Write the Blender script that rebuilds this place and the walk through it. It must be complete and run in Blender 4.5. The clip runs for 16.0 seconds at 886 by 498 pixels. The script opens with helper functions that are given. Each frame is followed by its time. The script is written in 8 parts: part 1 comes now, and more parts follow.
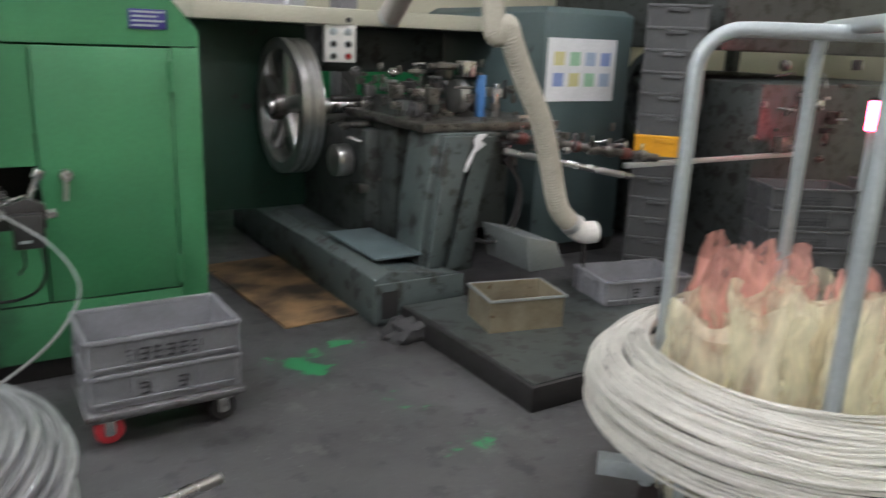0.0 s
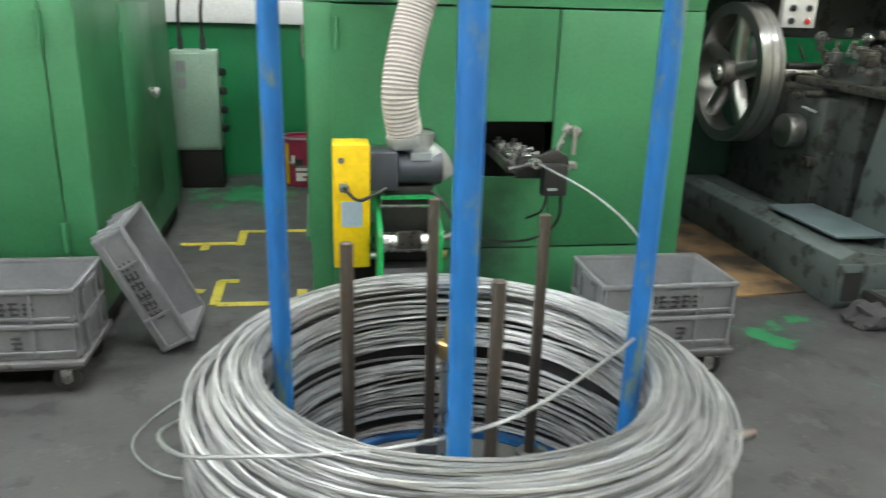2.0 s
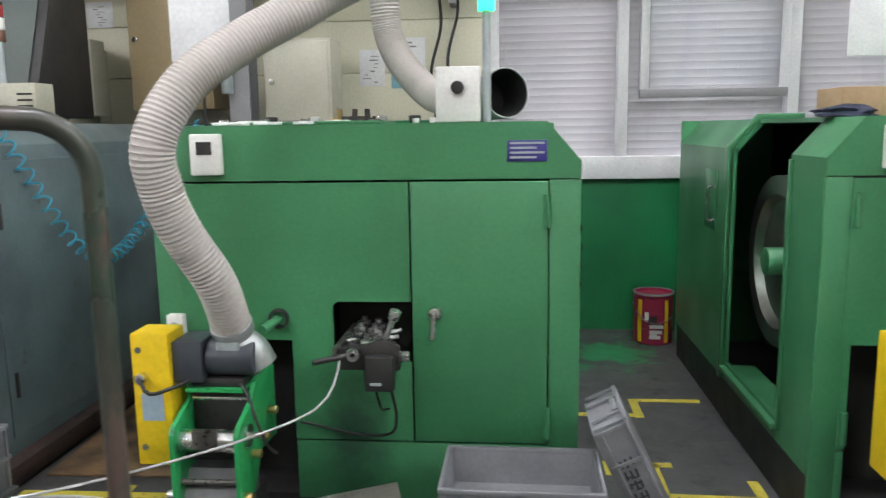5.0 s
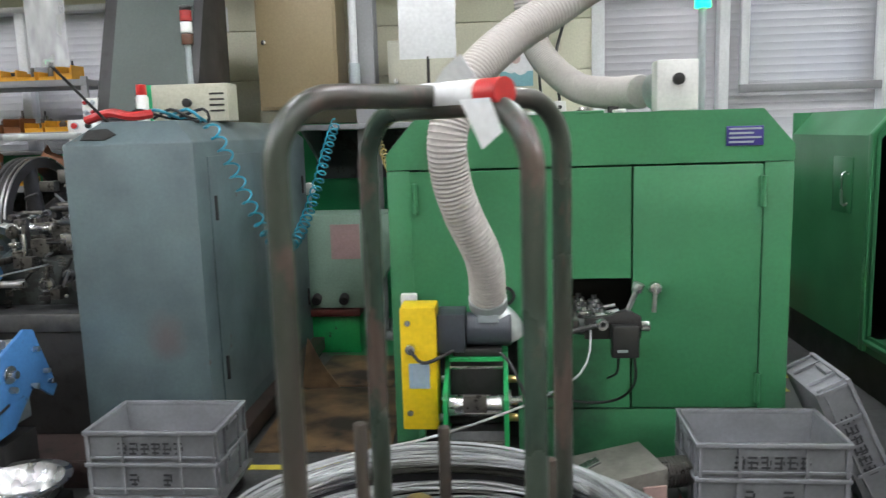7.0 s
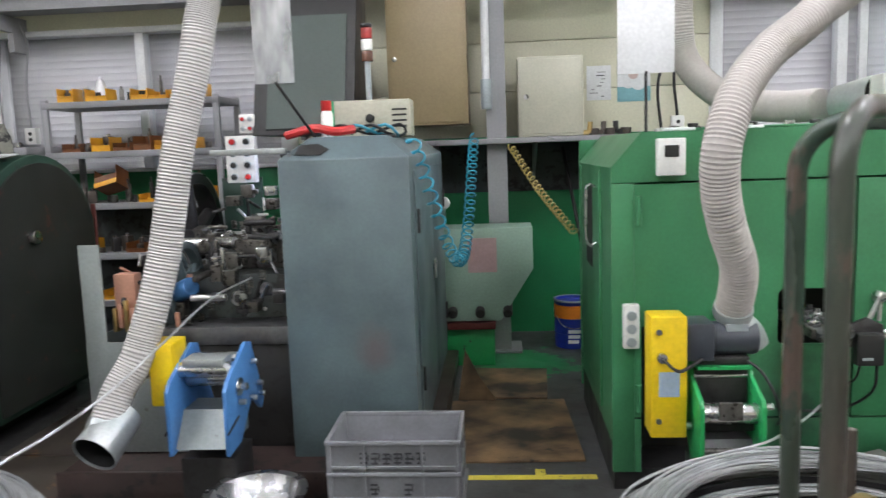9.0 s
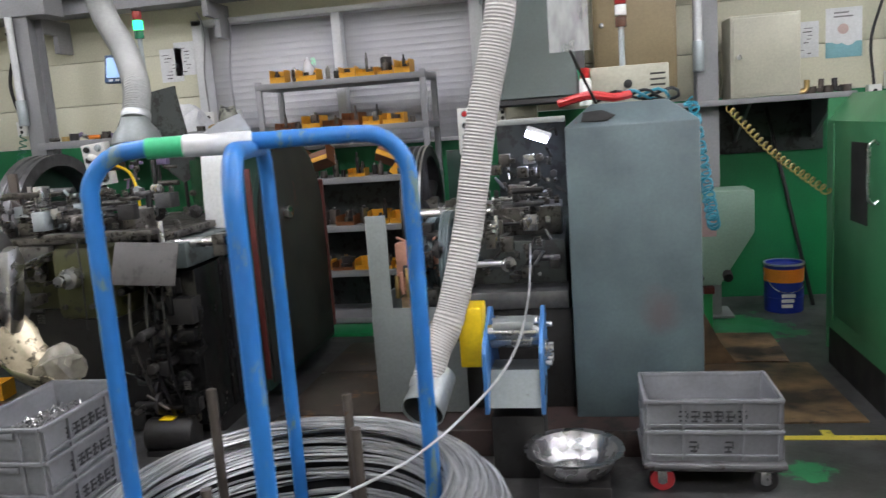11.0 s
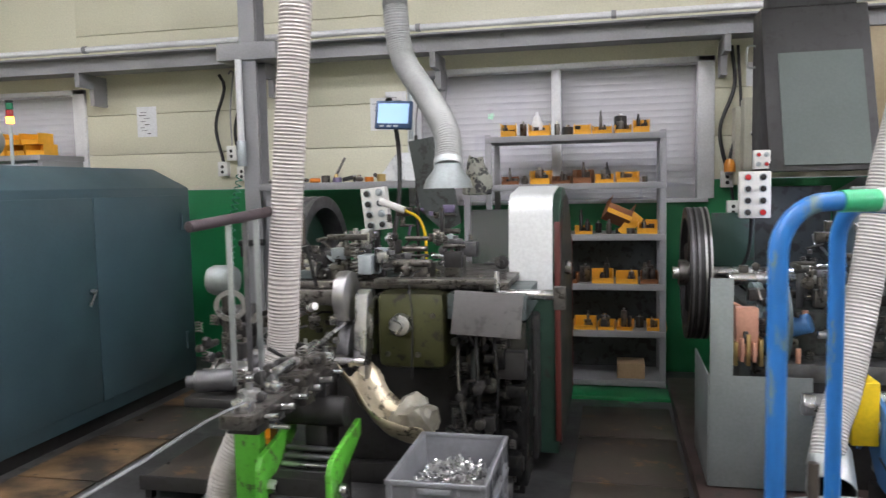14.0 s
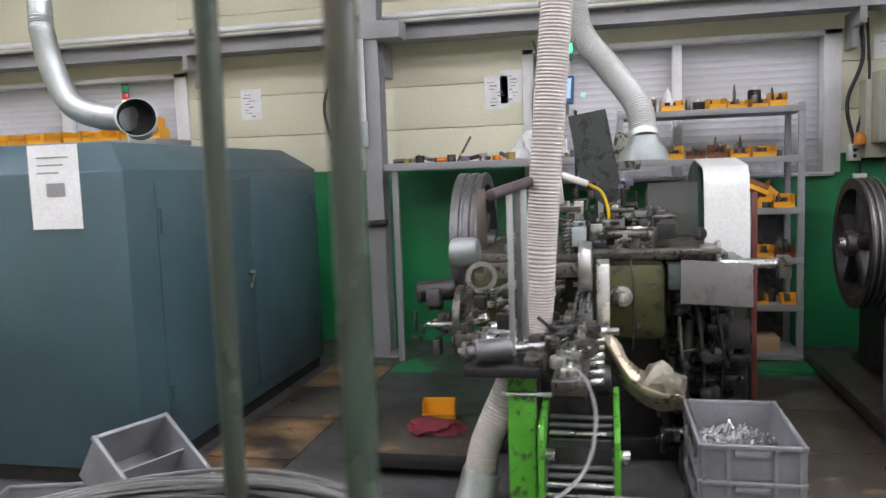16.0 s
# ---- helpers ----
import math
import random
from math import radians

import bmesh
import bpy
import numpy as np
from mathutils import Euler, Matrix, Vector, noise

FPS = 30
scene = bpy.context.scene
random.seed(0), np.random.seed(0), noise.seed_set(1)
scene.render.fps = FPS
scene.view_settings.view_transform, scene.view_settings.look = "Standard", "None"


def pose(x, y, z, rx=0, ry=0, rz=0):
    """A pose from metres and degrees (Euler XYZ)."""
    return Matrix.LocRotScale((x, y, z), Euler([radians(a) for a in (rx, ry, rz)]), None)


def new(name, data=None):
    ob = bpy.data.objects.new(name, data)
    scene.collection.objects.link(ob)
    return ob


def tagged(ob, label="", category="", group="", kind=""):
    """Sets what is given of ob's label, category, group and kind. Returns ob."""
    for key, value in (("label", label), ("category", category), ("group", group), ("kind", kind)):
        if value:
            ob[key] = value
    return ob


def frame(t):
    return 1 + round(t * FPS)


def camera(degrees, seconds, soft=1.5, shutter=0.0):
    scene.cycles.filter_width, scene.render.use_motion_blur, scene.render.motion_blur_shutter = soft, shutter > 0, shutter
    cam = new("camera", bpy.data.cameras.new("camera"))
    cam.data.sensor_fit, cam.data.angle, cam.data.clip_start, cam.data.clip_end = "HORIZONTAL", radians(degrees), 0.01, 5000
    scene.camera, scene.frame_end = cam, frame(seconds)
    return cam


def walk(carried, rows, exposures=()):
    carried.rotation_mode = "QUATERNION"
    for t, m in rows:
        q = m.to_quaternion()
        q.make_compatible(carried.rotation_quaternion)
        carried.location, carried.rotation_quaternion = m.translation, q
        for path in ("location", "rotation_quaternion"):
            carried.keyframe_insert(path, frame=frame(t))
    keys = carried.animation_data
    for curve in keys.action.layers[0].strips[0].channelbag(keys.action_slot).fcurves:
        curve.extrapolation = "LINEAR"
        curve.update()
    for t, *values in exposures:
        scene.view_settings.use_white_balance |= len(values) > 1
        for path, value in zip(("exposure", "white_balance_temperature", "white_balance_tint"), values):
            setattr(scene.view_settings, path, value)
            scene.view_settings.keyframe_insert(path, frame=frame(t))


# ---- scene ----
cam = camera(60.0, 16.0, 1.3, 0.5)
METRES, EYE, TILT, LEAN, TURN = 8.0, 1.5, 0.0, 0.0, -32.6
ROWS = [
    (0.0, 0.0, 0.0, 0.0, 0.63, -15.31, -2.3),
    (0.5, -0.0174, -0.01, -0.0037, 8.83, -16.67, -2.19),
    (1.0, -0.0436, -0.0179, -0.0043, 15.05, -17.54, -1.93),
    (1.5, -0.07, -0.0279, -0.0045, 19.28, -18.13, -1.74),
    (2.0, -0.0925, -0.0341, -0.0053, 23.6, -18.28, -1.54),
    (2.5, -0.1131, -0.0287, -0.0061, 27.83, -18.38, -0.98),
    (3.0, -0.1405, -0.0182, -0.0066, 31.8, -17.35, -0.26),
    (3.5, -0.1666, -0.0193, -0.0023, 35.16, -15.28, 0.3),
    (4.0, -0.1949, -0.0357, 0.0067, 36.37, -11.77, 0.12),
    (4.5, -0.219, -0.0597, 0.0151, 36.75, -10.17, 0.6),
    (5.0, -0.2414, -0.0784, 0.0151, 37.63, -8.99, 0.86),
    (7.5, -0.3427, -0.1973, 0.0085, 36.33, -8.53, 2.02),
    (8.0, -0.3698, -0.2112, 0.0072, 35.88, -7.83, 1.98),
    (10.5, -0.4745, -0.3262, 0.0225, 41.08, -7.21, 3.39),
    (11.0, -0.5001, -0.3414, 0.0156, 42.64, -9.16, 4.12),
    (11.5, -0.5218, -0.361, 0.0117, 43.29, -8.7, 3.57),
    (12.0, -0.5496, -0.389, 0.0144, 43.58, -8.14, 3.25),
    (12.5, -0.5771, -0.4059, 0.0149, 44.65, -7.03, 2.81),
    (13.0, -0.6084, -0.42, 0.0194, 45.33, -6.07, 2.1),
    (13.5, -0.6318, -0.4357, 0.0198, 45.66, -5.12, 1.56),
    (14.0, -0.6541, -0.4666, 0.0219, 45.22, -4.73, 1.18),
    (14.5, -0.6739, -0.4961, 0.0225, 45.36, -4.45, 1.06),
    (15.0, -0.7004, -0.5172, 0.0223, 45.72, -4.33, 1.15),
    (15.5, -0.7297, -0.5385, 0.0223, 45.78, -4.9, 1.55),
    (16.0, -0.7561, -0.5682, 0.0161, 44.61, -5.67, 2.01),
]
walk(cam, [(t, pose(0, 0, EYE, TILT, LEAN, TURN) @ pose(METRES * x, METRES * y, METRES * z, 90 + pitch, roll, yaw)) for t, x, y, z, yaw, pitch, roll in ROWS], [(0.0, 0.1, 6550, 7), (0.5, 0.4, 6600, 2), (0.8, 0.54, 6650, 0), (1.6, 0.72, 6750, -3), (2.4, 0.62, 6750, -1), (3.5, 0.62, 6550, 4), (4.3, 0.42, 6550, 5), (5.0, 0.26, 6500, 6), (7.5, 0.34, 6400, 3), (8.0, 0.46, 6400, 4), (10.5, 0.2, 6450, 8), (11.5, 0.33, 6430, 8), (12.3, 0.46, 6500, 9), (13.0, 0.48, 6600, 9), (14.0, 0.45, 6480, 9), (14.5, 0.49, 6450, 9), (16.0, 0.52, 6450, 10)])

# ---- world ----
world = bpy.data.worlds.new("world")
scene.world = world
world.use_nodes = True
world.node_tree.nodes["Background"].inputs[0].default_value = (0.75, 0.85, 1.0, 1)
world.node_tree.nodes["Background"].inputs[1].default_value = 0.3


# ---- materials ----
def mat(name, col, rough=0.5, metal=0.0, dark=None, amount=0.35, scale=6.0, fine=60.0, bump=0.08,
        stain=None, stain_at=0.62, coat=0.0, stretch=(1, 1, 1), piece=0.0, oil=None, island=0.0):
    """Paint, metal or plastic with variation at two scales, stains and fine relief."""
    m = bpy.data.materials.new(name)
    m.use_nodes = True
    n, ln = m.node_tree.nodes, m.node_tree.links
    b = n["Principled BSDF"]
    tc = n.new("ShaderNodeTexCoord")
    mp = n.new("ShaderNodeMapping")
    mp.inputs["Scale"].default_value = stretch
    ln.new(tc.outputs["Object"], mp.inputs[0])
    big = n.new("ShaderNodeTexNoise")
    big.inputs["Scale"].default_value, big.inputs["Detail"].default_value = scale, 6
    sm = n.new("ShaderNodeTexNoise")
    sm.inputs["Scale"].default_value, sm.inputs["Detail"].default_value = fine, 4
    for q in (big, sm):
        ln.new(mp.outputs[0], q.inputs["Vector"])
    dark = dark or tuple(c * 0.6 for c in col)
    ramp = n.new("ShaderNodeMapRange")
    ramp.inputs[1].default_value, ramp.inputs[2].default_value = 0.3, 0.75
    ramp.inputs[3].default_value, ramp.inputs[4].default_value = 0.0, amount
    ln.new(big.outputs[0], ramp.inputs[0])
    mx = n.new("ShaderNodeMix")
    mx.data_type = "RGBA"
    mx.inputs[6].default_value, mx.inputs[7].default_value = (*col, 1), (*dark, 1)
    ln.new(ramp.outputs[0], mx.inputs[0])
    last = mx.outputs[2]
    grain = n.new("ShaderNodeMix")
    grain.data_type, grain.blend_type = "RGBA", "MULTIPLY"
    gr = n.new("ShaderNodeMapRange")
    gr.inputs[3].default_value, gr.inputs[4].default_value = 0.8, 1.15
    ln.new(sm.outputs[0], gr.inputs[0])
    cb = n.new("ShaderNodeCombineColor")
    for k in range(3):
        ln.new(gr.outputs[0], cb.inputs[k])
    grain.inputs[0].default_value = 1.0
    ln.new(last, grain.inputs[6])
    ln.new(cb.outputs[0], grain.inputs[7])
    last = grain.outputs[2]
    if stain:
        sn = n.new("ShaderNodeTexNoise")
        sn.inputs["Scale"].default_value, sn.inputs["Detail"].default_value = scale * 2.3, 8
        sn.inputs["Roughness"].default_value = 0.65
        ln.new(mp.outputs[0], sn.inputs["Vector"])
        sr = n.new("ShaderNodeMapRange")
        sr.inputs[1].default_value, sr.inputs[2].default_value = stain_at, stain_at + 0.06
        ln.new(sn.outputs[0], sr.inputs[0])
        sx = n.new("ShaderNodeMix")
        sx.data_type = "RGBA"
        sx.inputs[7].default_value = (*stain, 1)
        ln.new(sr.outputs[0], sx.inputs[0])
        ln.new(last, sx.inputs[6])
        last = sx.outputs[2]
    if oil:
        # oil run under the wire hole: centre, reach
        os = n.new("ShaderNodeVectorMath")
        os.operation = "SUBTRACT"
        os.inputs[1].default_value = oil[0]
        ln.new(tc.outputs["Object"], os.inputs[0])
        om = n.new("ShaderNodeVectorMath")
        om.operation = "DIVIDE"
        om.inputs[1].default_value = oil[1]
        ln.new(os.outputs[0], om.inputs[0])
        ol = n.new("ShaderNodeVectorMath")
        ol.operation = "LENGTH"
        ln.new(om.outputs[0], ol.inputs[0])
        on = n.new("ShaderNodeTexNoise")
        on.inputs["Scale"].default_value, on.inputs["Detail"].default_value, on.inputs["Roughness"].default_value = 7, 9, 0.7
        ln.new(tc.outputs["Object"], on.inputs["Vector"])
        oa = n.new("ShaderNodeMath")
        oa.operation = "MULTIPLY_ADD"
        oa.inputs[1].default_value = 1.3
        ln.new(on.outputs[0], oa.inputs[0])
        ln.new(ol.outputs["Value"], oa.inputs[2])
        orr = n.new("ShaderNodeMapRange")
        for k, v in enumerate((0.85, 1.6, oil[3] if len(oil) > 3 else 0.92, 0.0), 1):
            orr.inputs[k].default_value = v
        ln.new(oa.outputs[0], orr.inputs[0])
        ox = n.new("ShaderNodeMix")
        ox.data_type = "RGBA"
        ox.inputs[7].default_value = (*(oil[2] if len(oil) > 2 else (0.014, 0.042, 0.025)), 1)
        ln.new(orr.outputs[0], ox.inputs[0])
        ln.new(last, ox.inputs[6])
        last = ox.outputs[2]
    if piece:
        oi = n.new("ShaderNodeObjectInfo")
        pr = n.new("ShaderNodeMapRange")
        pr.inputs[3].default_value, pr.inputs[4].default_value = 1 - piece, 1 + piece
        ln.new(oi.outputs["Random"], pr.inputs[0])
        hv = n.new("ShaderNodeHueSaturation")
        ln.new(pr.outputs[0], hv.inputs["Value"])
        ln.new(last, hv.inputs["Color"])
        last = hv.outputs[0]
    if island:
        gi = n.new("ShaderNodeNewGeometry")
        ir = n.new("ShaderNodeMapRange")
        ir.inputs[3].default_value, ir.inputs[4].default_value = 1 - island, 1 + island * 0.5
        ln.new(gi.outputs["Random Per Island"], ir.inputs[0])
        iv = n.new("ShaderNodeHueSaturation")
        ln.new(ir.outputs[0], iv.inputs["Value"])
        ln.new(last, iv.inputs["Color"])
        last = iv.outputs[0]
    ln.new(last, b.inputs["Base Color"])
    rr = n.new("ShaderNodeMapRange")
    rr.inputs[3].default_value, rr.inputs[4].default_value = max(0.03, rough - 0.12), min(1, rough + 0.15)
    ln.new(big.outputs[0], rr.inputs[0])
    ln.new(rr.outputs[0], b.inputs["Roughness"])
    b.inputs["Metallic"].default_value = metal
    b.inputs["Coat Weight"].default_value = coat
    if bump:
        bp = n.new("ShaderNodeBump")
        bp.inputs["Strength"].default_value, bp.inputs["Distance"].default_value = bump, 0.004
        ln.new(sm.outputs[0], bp.inputs["Height"])
        ln.new(bp.outputs[0], b.inputs["Normal"])
    return m


def glow(name, col, strength):
    m = bpy.data.materials.new(name)
    m.use_nodes = True
    b = m.node_tree.nodes["Principled BSDF"]
    b.inputs["Base Color"].default_value = (*col, 1)
    b.inputs["Emission Color"].default_value = (*col, 1)
    b.inputs["Emission Strength"].default_value = strength
    return m


def clear(name, col, rough, trans=1.0):
    m = bpy.data.materials.new(name)
    m.use_nodes = True
    b = m.node_tree.nodes["Principled BSDF"]
    b.inputs["Base Color"].default_value = (*col, 1)
    b.inputs["Roughness"].default_value = rough
    b.inputs["Transmission Weight"].default_value = trans
    b.inputs["IOR"].default_value = 1.45
    return m


GREEN = mat("machine_green_paint", (0.049, 0.203, 0.089), 0.33, dark=(0.031, 0.135, 0.058), amount=0.75, scale=2.2, bump=0.05,
            stain=(0.035, 0.11, 0.05), stain_at=0.70, oil=((0.80, 0.0, 0.40), (0.20, 0.3, 0.40)))
GREEN_DARK = mat("dark_green_paint", (0.014, 0.045, 0.03), 0.45, stain=(0.02, 0.02, 0.018), stain_at=0.6, scale=4)
GREEN_FEED = mat("bright_green_paint", (0.022, 0.30, 0.085), 0.38, stain=(0.03, 0.06, 0.035), stain_at=0.60, scale=9)
LIME = mat("lime_green_paint", (0.085, 0.36, 0.03), 0.4, stain=(0.04, 0.08, 0.02), stain_at=0.55, scale=9)
WALL_GREEN = mat("wall_green_paint", (0.012, 0.20, 0.065), 0.42, dark=(0.008, 0.12, 0.045), amount=0.8, scale=1.6, bump=0.1,
                 stain=(0.12, 0.22, 0.14), stain_at=0.74)
CREAM = mat("cream_wall_panel", (0.65, 0.635, 0.49), 0.5, dark=(0.56, 0.55, 0.43), amount=0.5, scale=0.9, bump=0.03)
CEIL = mat("ceiling_paint", (0.55, 0.56, 0.52), 0.7)
TEAL = mat("blue_grey_paint", (0.042, 0.078, 0.095), 0.38, dark=(0.03, 0.055, 0.068), amount=0.7, scale=2.0, bump=0.06,
           stain=(0.035, 0.05, 0.055), stain_at=0.72)
GREYBLUE = mat("grey_green_paint", (0.115, 0.157, 0.166), 0.40, dark=(0.062, 0.084, 0.093), amount=1.0, scale=2.8, bump=0.06,
               stain=(0.085, 0.06, 0.055), stain_at=0.66, oil=((-4.50, 3.6, 0.66), (0.11, 0.3, 0.16), (0.11, 0.075, 0.075), 0.6))
SLATE = mat("slate_machine_paint", (0.068, 0.086, 0.085), 0.42, stain=(0.02, 0.02, 0.019), stain_at=0.53, scale=4)
BLUE = mat("blue_enamel", (0.022, 0.175, 0.50), 0.35, dark=(0.014, 0.10, 0.32), amount=0.7, scale=9, stain=(0.13, 0.20, 0.20), stain_at=0.575, stretch=(1, 1, 0.3))
FEED_BLUE = mat("light_blue_enamel", (0.065, 0.20, 0.46), 0.38, stain=(0.04, 0.05, 0.06), stain_at=0.68, scale=8)
BOTTLE = mat("bottle_green_enamel", (0.030, 0.062, 0.045), 0.28, dark=(0.055, 0.042, 0.036), amount=1.3, scale=3, stain=(0.085, 0.062, 0.052), stain_at=0.54, stretch=(1, 1, 0.4))
SILVER = mat("silver_enamel", (0.42, 0.47, 0.49), 0.35, 0.4, stain=(0.2, 0.2, 0.2), stain_at=0.7, scale=8)
YELLOW = mat("yellow_enamel", (0.80, 0.56, 0.012), 0.38, dark=(0.65, 0.43, 0.01), amount=0.4, scale=7)
BIN = mat("yellow_bin_plastic", (0.75, 0.36, 0.02), 0.4, scale=8, piece=0.12)
CRATE = mat("grey_crate_plastic", (0.225, 0.23, 0.248), 0.5, dark=(0.12, 0.12, 0.13), amount=0.75, scale=5, bump=0.08,
            stain=(0.12, 0.12, 0.12), stain_at=0.70, piece=0.05)
INK = mat("black_ink", (0.035, 0.035, 0.04), 0.6, bump=0)
STEEL = mat("bright_steel", (0.62, 0.62, 0.62), 0.26, 1.0, dark=(0.4, 0.4, 0.41), amount=0.5, scale=12, bump=0.05, piece=0.1)
OILSTEEL = mat("oily_steel", (0.20, 0.19, 0.175), 0.36, 0.8, dark=(0.04, 0.036, 0.032), amount=0.8, scale=14, bump=0.1,
               stain=(0.03, 0.026, 0.022), stain_at=0.55, piece=0.25)
SHEET = mat("galvanised_sheet", (0.50, 0.53, 0.53), 0.42, 0.75, dark=(0.35, 0.38, 0.38), amount=0.7, scale=3.5, bump=0.04)
IRON = mat("black_iron", (0.020, 0.019, 0.019), 0.5, 0.15, stain=(0.012, 0.011, 0.01), stain_at=0.55, scale=7)
RODRUST = mat("browned_steel_bar", (0.10, 0.085, 0.075), 0.45, 0.7, stain=(0.10, 0.06, 0.04), stain_at=0.6, scale=15)
OLIVE = mat("oily_olive_casting", (0.056, 0.058, 0.019), 0.38, 0.1, stain=(0.016, 0.014, 0.01), stain_at=0.55, scale=6)
WIRE = mat("drawn_wire", (0.54, 0.555, 0.57), 0.36, 0.6, dark=(0.26, 0.265, 0.275), amount=0.7, scale=9, bump=0, stretch=(1, 1, 3), island=0.5)
# near-black that stands in for shade between the wires
WIRE_GAP = mat("gap_shade_black", (0.035, 0.034, 0.036), 0.5, 0.4, scale=30, bump=0.3, fine=90)
WIRE_WHITE = mat("white_coated_wire", (0.72, 0.71, 0.66), 0.45, 0.2, dark=(0.5, 0.49, 0.45), amount=0.6, scale=9, bump=0)
WIRE_DARK = mat("phosphate_wire", (0.20, 0.20, 0.205), 0.45, 0.5, dark=(0.09, 0.09, 0.09), amount=0.6, scale=9, bump=0)
HOSE = mat("grey_flex_hose", (0.44, 0.41, 0.385), 0.55, dark=(0.38, 0.36, 0.33), amount=0.5, scale=5, bump=0.03)
RUBBER = mat("black_rubber", (0.02, 0.02, 0.021), 0.6)
CABLE = mat("black_cable", (0.015, 0.015, 0.016), 0.5)
WHITE = mat("white_plate", (0.78, 0.78, 0.75), 0.45, dark=(0.6, 0.6, 0.57), amount=0.5, scale=7)
PAPER = mat("white_paper", (0.78, 0.79, 0.80), 0.8, bump=0.02)
FRAMEW = mat("white_window_frame", (0.72, 0.73, 0.74), 0.4)
BLIND = mat("grey_shutter", (0.44, 0.415, 0.43), 0.5, dark=(0.33, 0.32, 0.335), amount=0.5, scale=1.4)
BEAM = mat("grey_steel_beam", (0.27, 0.27, 0.28), 0.5, stain=(0.16, 0.16, 0.16), stain_at=0.66, scale=3)
TAN = mat("tan_cabinet_paint", (0.36, 0.28, 0.16), 0.42, dark=(0.28, 0.22, 0.13), amount=0.5, scale=2.5)
BEIGE = mat("beige_cabinet_paint", (0.46, 0.45, 0.36), 0.42, scale=3)
MINT = mat("pale_green_paint", (0.26, 0.38, 0.30), 0.45, stain=(0.12, 0.16, 0.13), stain_at=0.68, scale=4)
WOOD = mat("oily_plywood", (0.27, 0.165, 0.08), 0.6, dark=(0.022, 0.017, 0.013), amount=1.5, scale=2.6, fine=50, bump=0.2,
           stain=(0.025, 0.02, 0.016), stain_at=0.60, stretch=(1, 1.3, 1))
PLATE = mat("oily_floor_plate", (0.088, 0.074, 0.062), 0.30, 0.3, stain=(0.20, 0.12, 0.065), stain_at=0.58, scale=2.6, piece=0.15)
TAPE = mat("yellow_floor_tape", (0.62, 0.52, 0.06), 0.55, stain=(0.12, 0.11, 0.06), stain_at=0.6, scale=14)
RED = mat("red_wheel", (0.45, 0.03, 0.04), 0.45)
REDPAINT = mat("red_oxide_paint", (0.09, 0.017, 0.013), 0.45, stain=(0.06, 0.02, 0.015), stain_at=0.6)
MAROON = mat("maroon_pail_print", (0.30, 0.015, 0.06), 0.35)
ORANGE = mat("orange_pail_print", (0.75, 0.22, 0.02), 0.35)
NAVY = mat("navy_pail_print", (0.01, 0.03, 0.30), 0.35)
CURL = mat("cyan_air_tube", (0.04, 0.30, 0.42), 0.3)
CURLG = mat("green_air_tube", (0.03, 0.16, 0.10), 0.35)
CURLY = mat("brass_air_tube", (0.38, 0.30, 0.10), 0.35)
BRASS = mat("brass", (0.62, 0.45, 0.20), 0.3, 1.0)
MOTOR = mat("dark_motor_paint", (0.045, 0.052, 0.065), 0.4, scale=9)
PLATEBLUE = mat("nameplate_blue", (0.05, 0.04, 0.22), 0.35, 0.2)
KRED, KGREEN, KBLACK = mat("red_knob", (0.5, 0.02, 0.02), 0.35), mat("green_knob", (0.05, 0.45, 0.2), 0.35), mat("black_knob", (0.02, 0.02, 0.02), 0.4)
RAG = mat("maroon_rag", (0.16, 0.018, 0.03), 0.9)
BAG = mat("clear_plastic_bag", (0.72, 0.73, 0.75), 0.25, bump=0.3)
# near-black that stands in for shade inside bays, holes and ducts
DARK = mat("interior_shade_black", (0.012, 0.012, 0.012), 0.7)
PURPLE = mat("purple_tape", (0.17, 0.14, 0.24), 0.5)
COPPER = mat("copper_pink_part", (0.62, 0.33, 0.24), 0.35, 0.6)
GLASS = clear("window_glass", (0.9, 0.93, 0.94), 0.03)
ACRYL = clear("oily_acrylic", (0.75, 0.78, 0.74), 0.18)
LAMPG = glow("green_signal", (0.03, 1.0, 0.30), 4)
LAMPA = glow("amber_signal", (1.0, 0.35, 0.04), 6)
LAMPR = glow("red_signal", (1.0, 0.05, 0.06), 5)
SCREEN = glow("lit_screen", (0.30, 0.48, 0.75), 0.5)
TUBE = glow("lit_tube", (0.985, 0.955, 1.02), 97)
WORKLAMP = glow("work_lamp_tube", (0.66, 0.70, 1.0), 85)


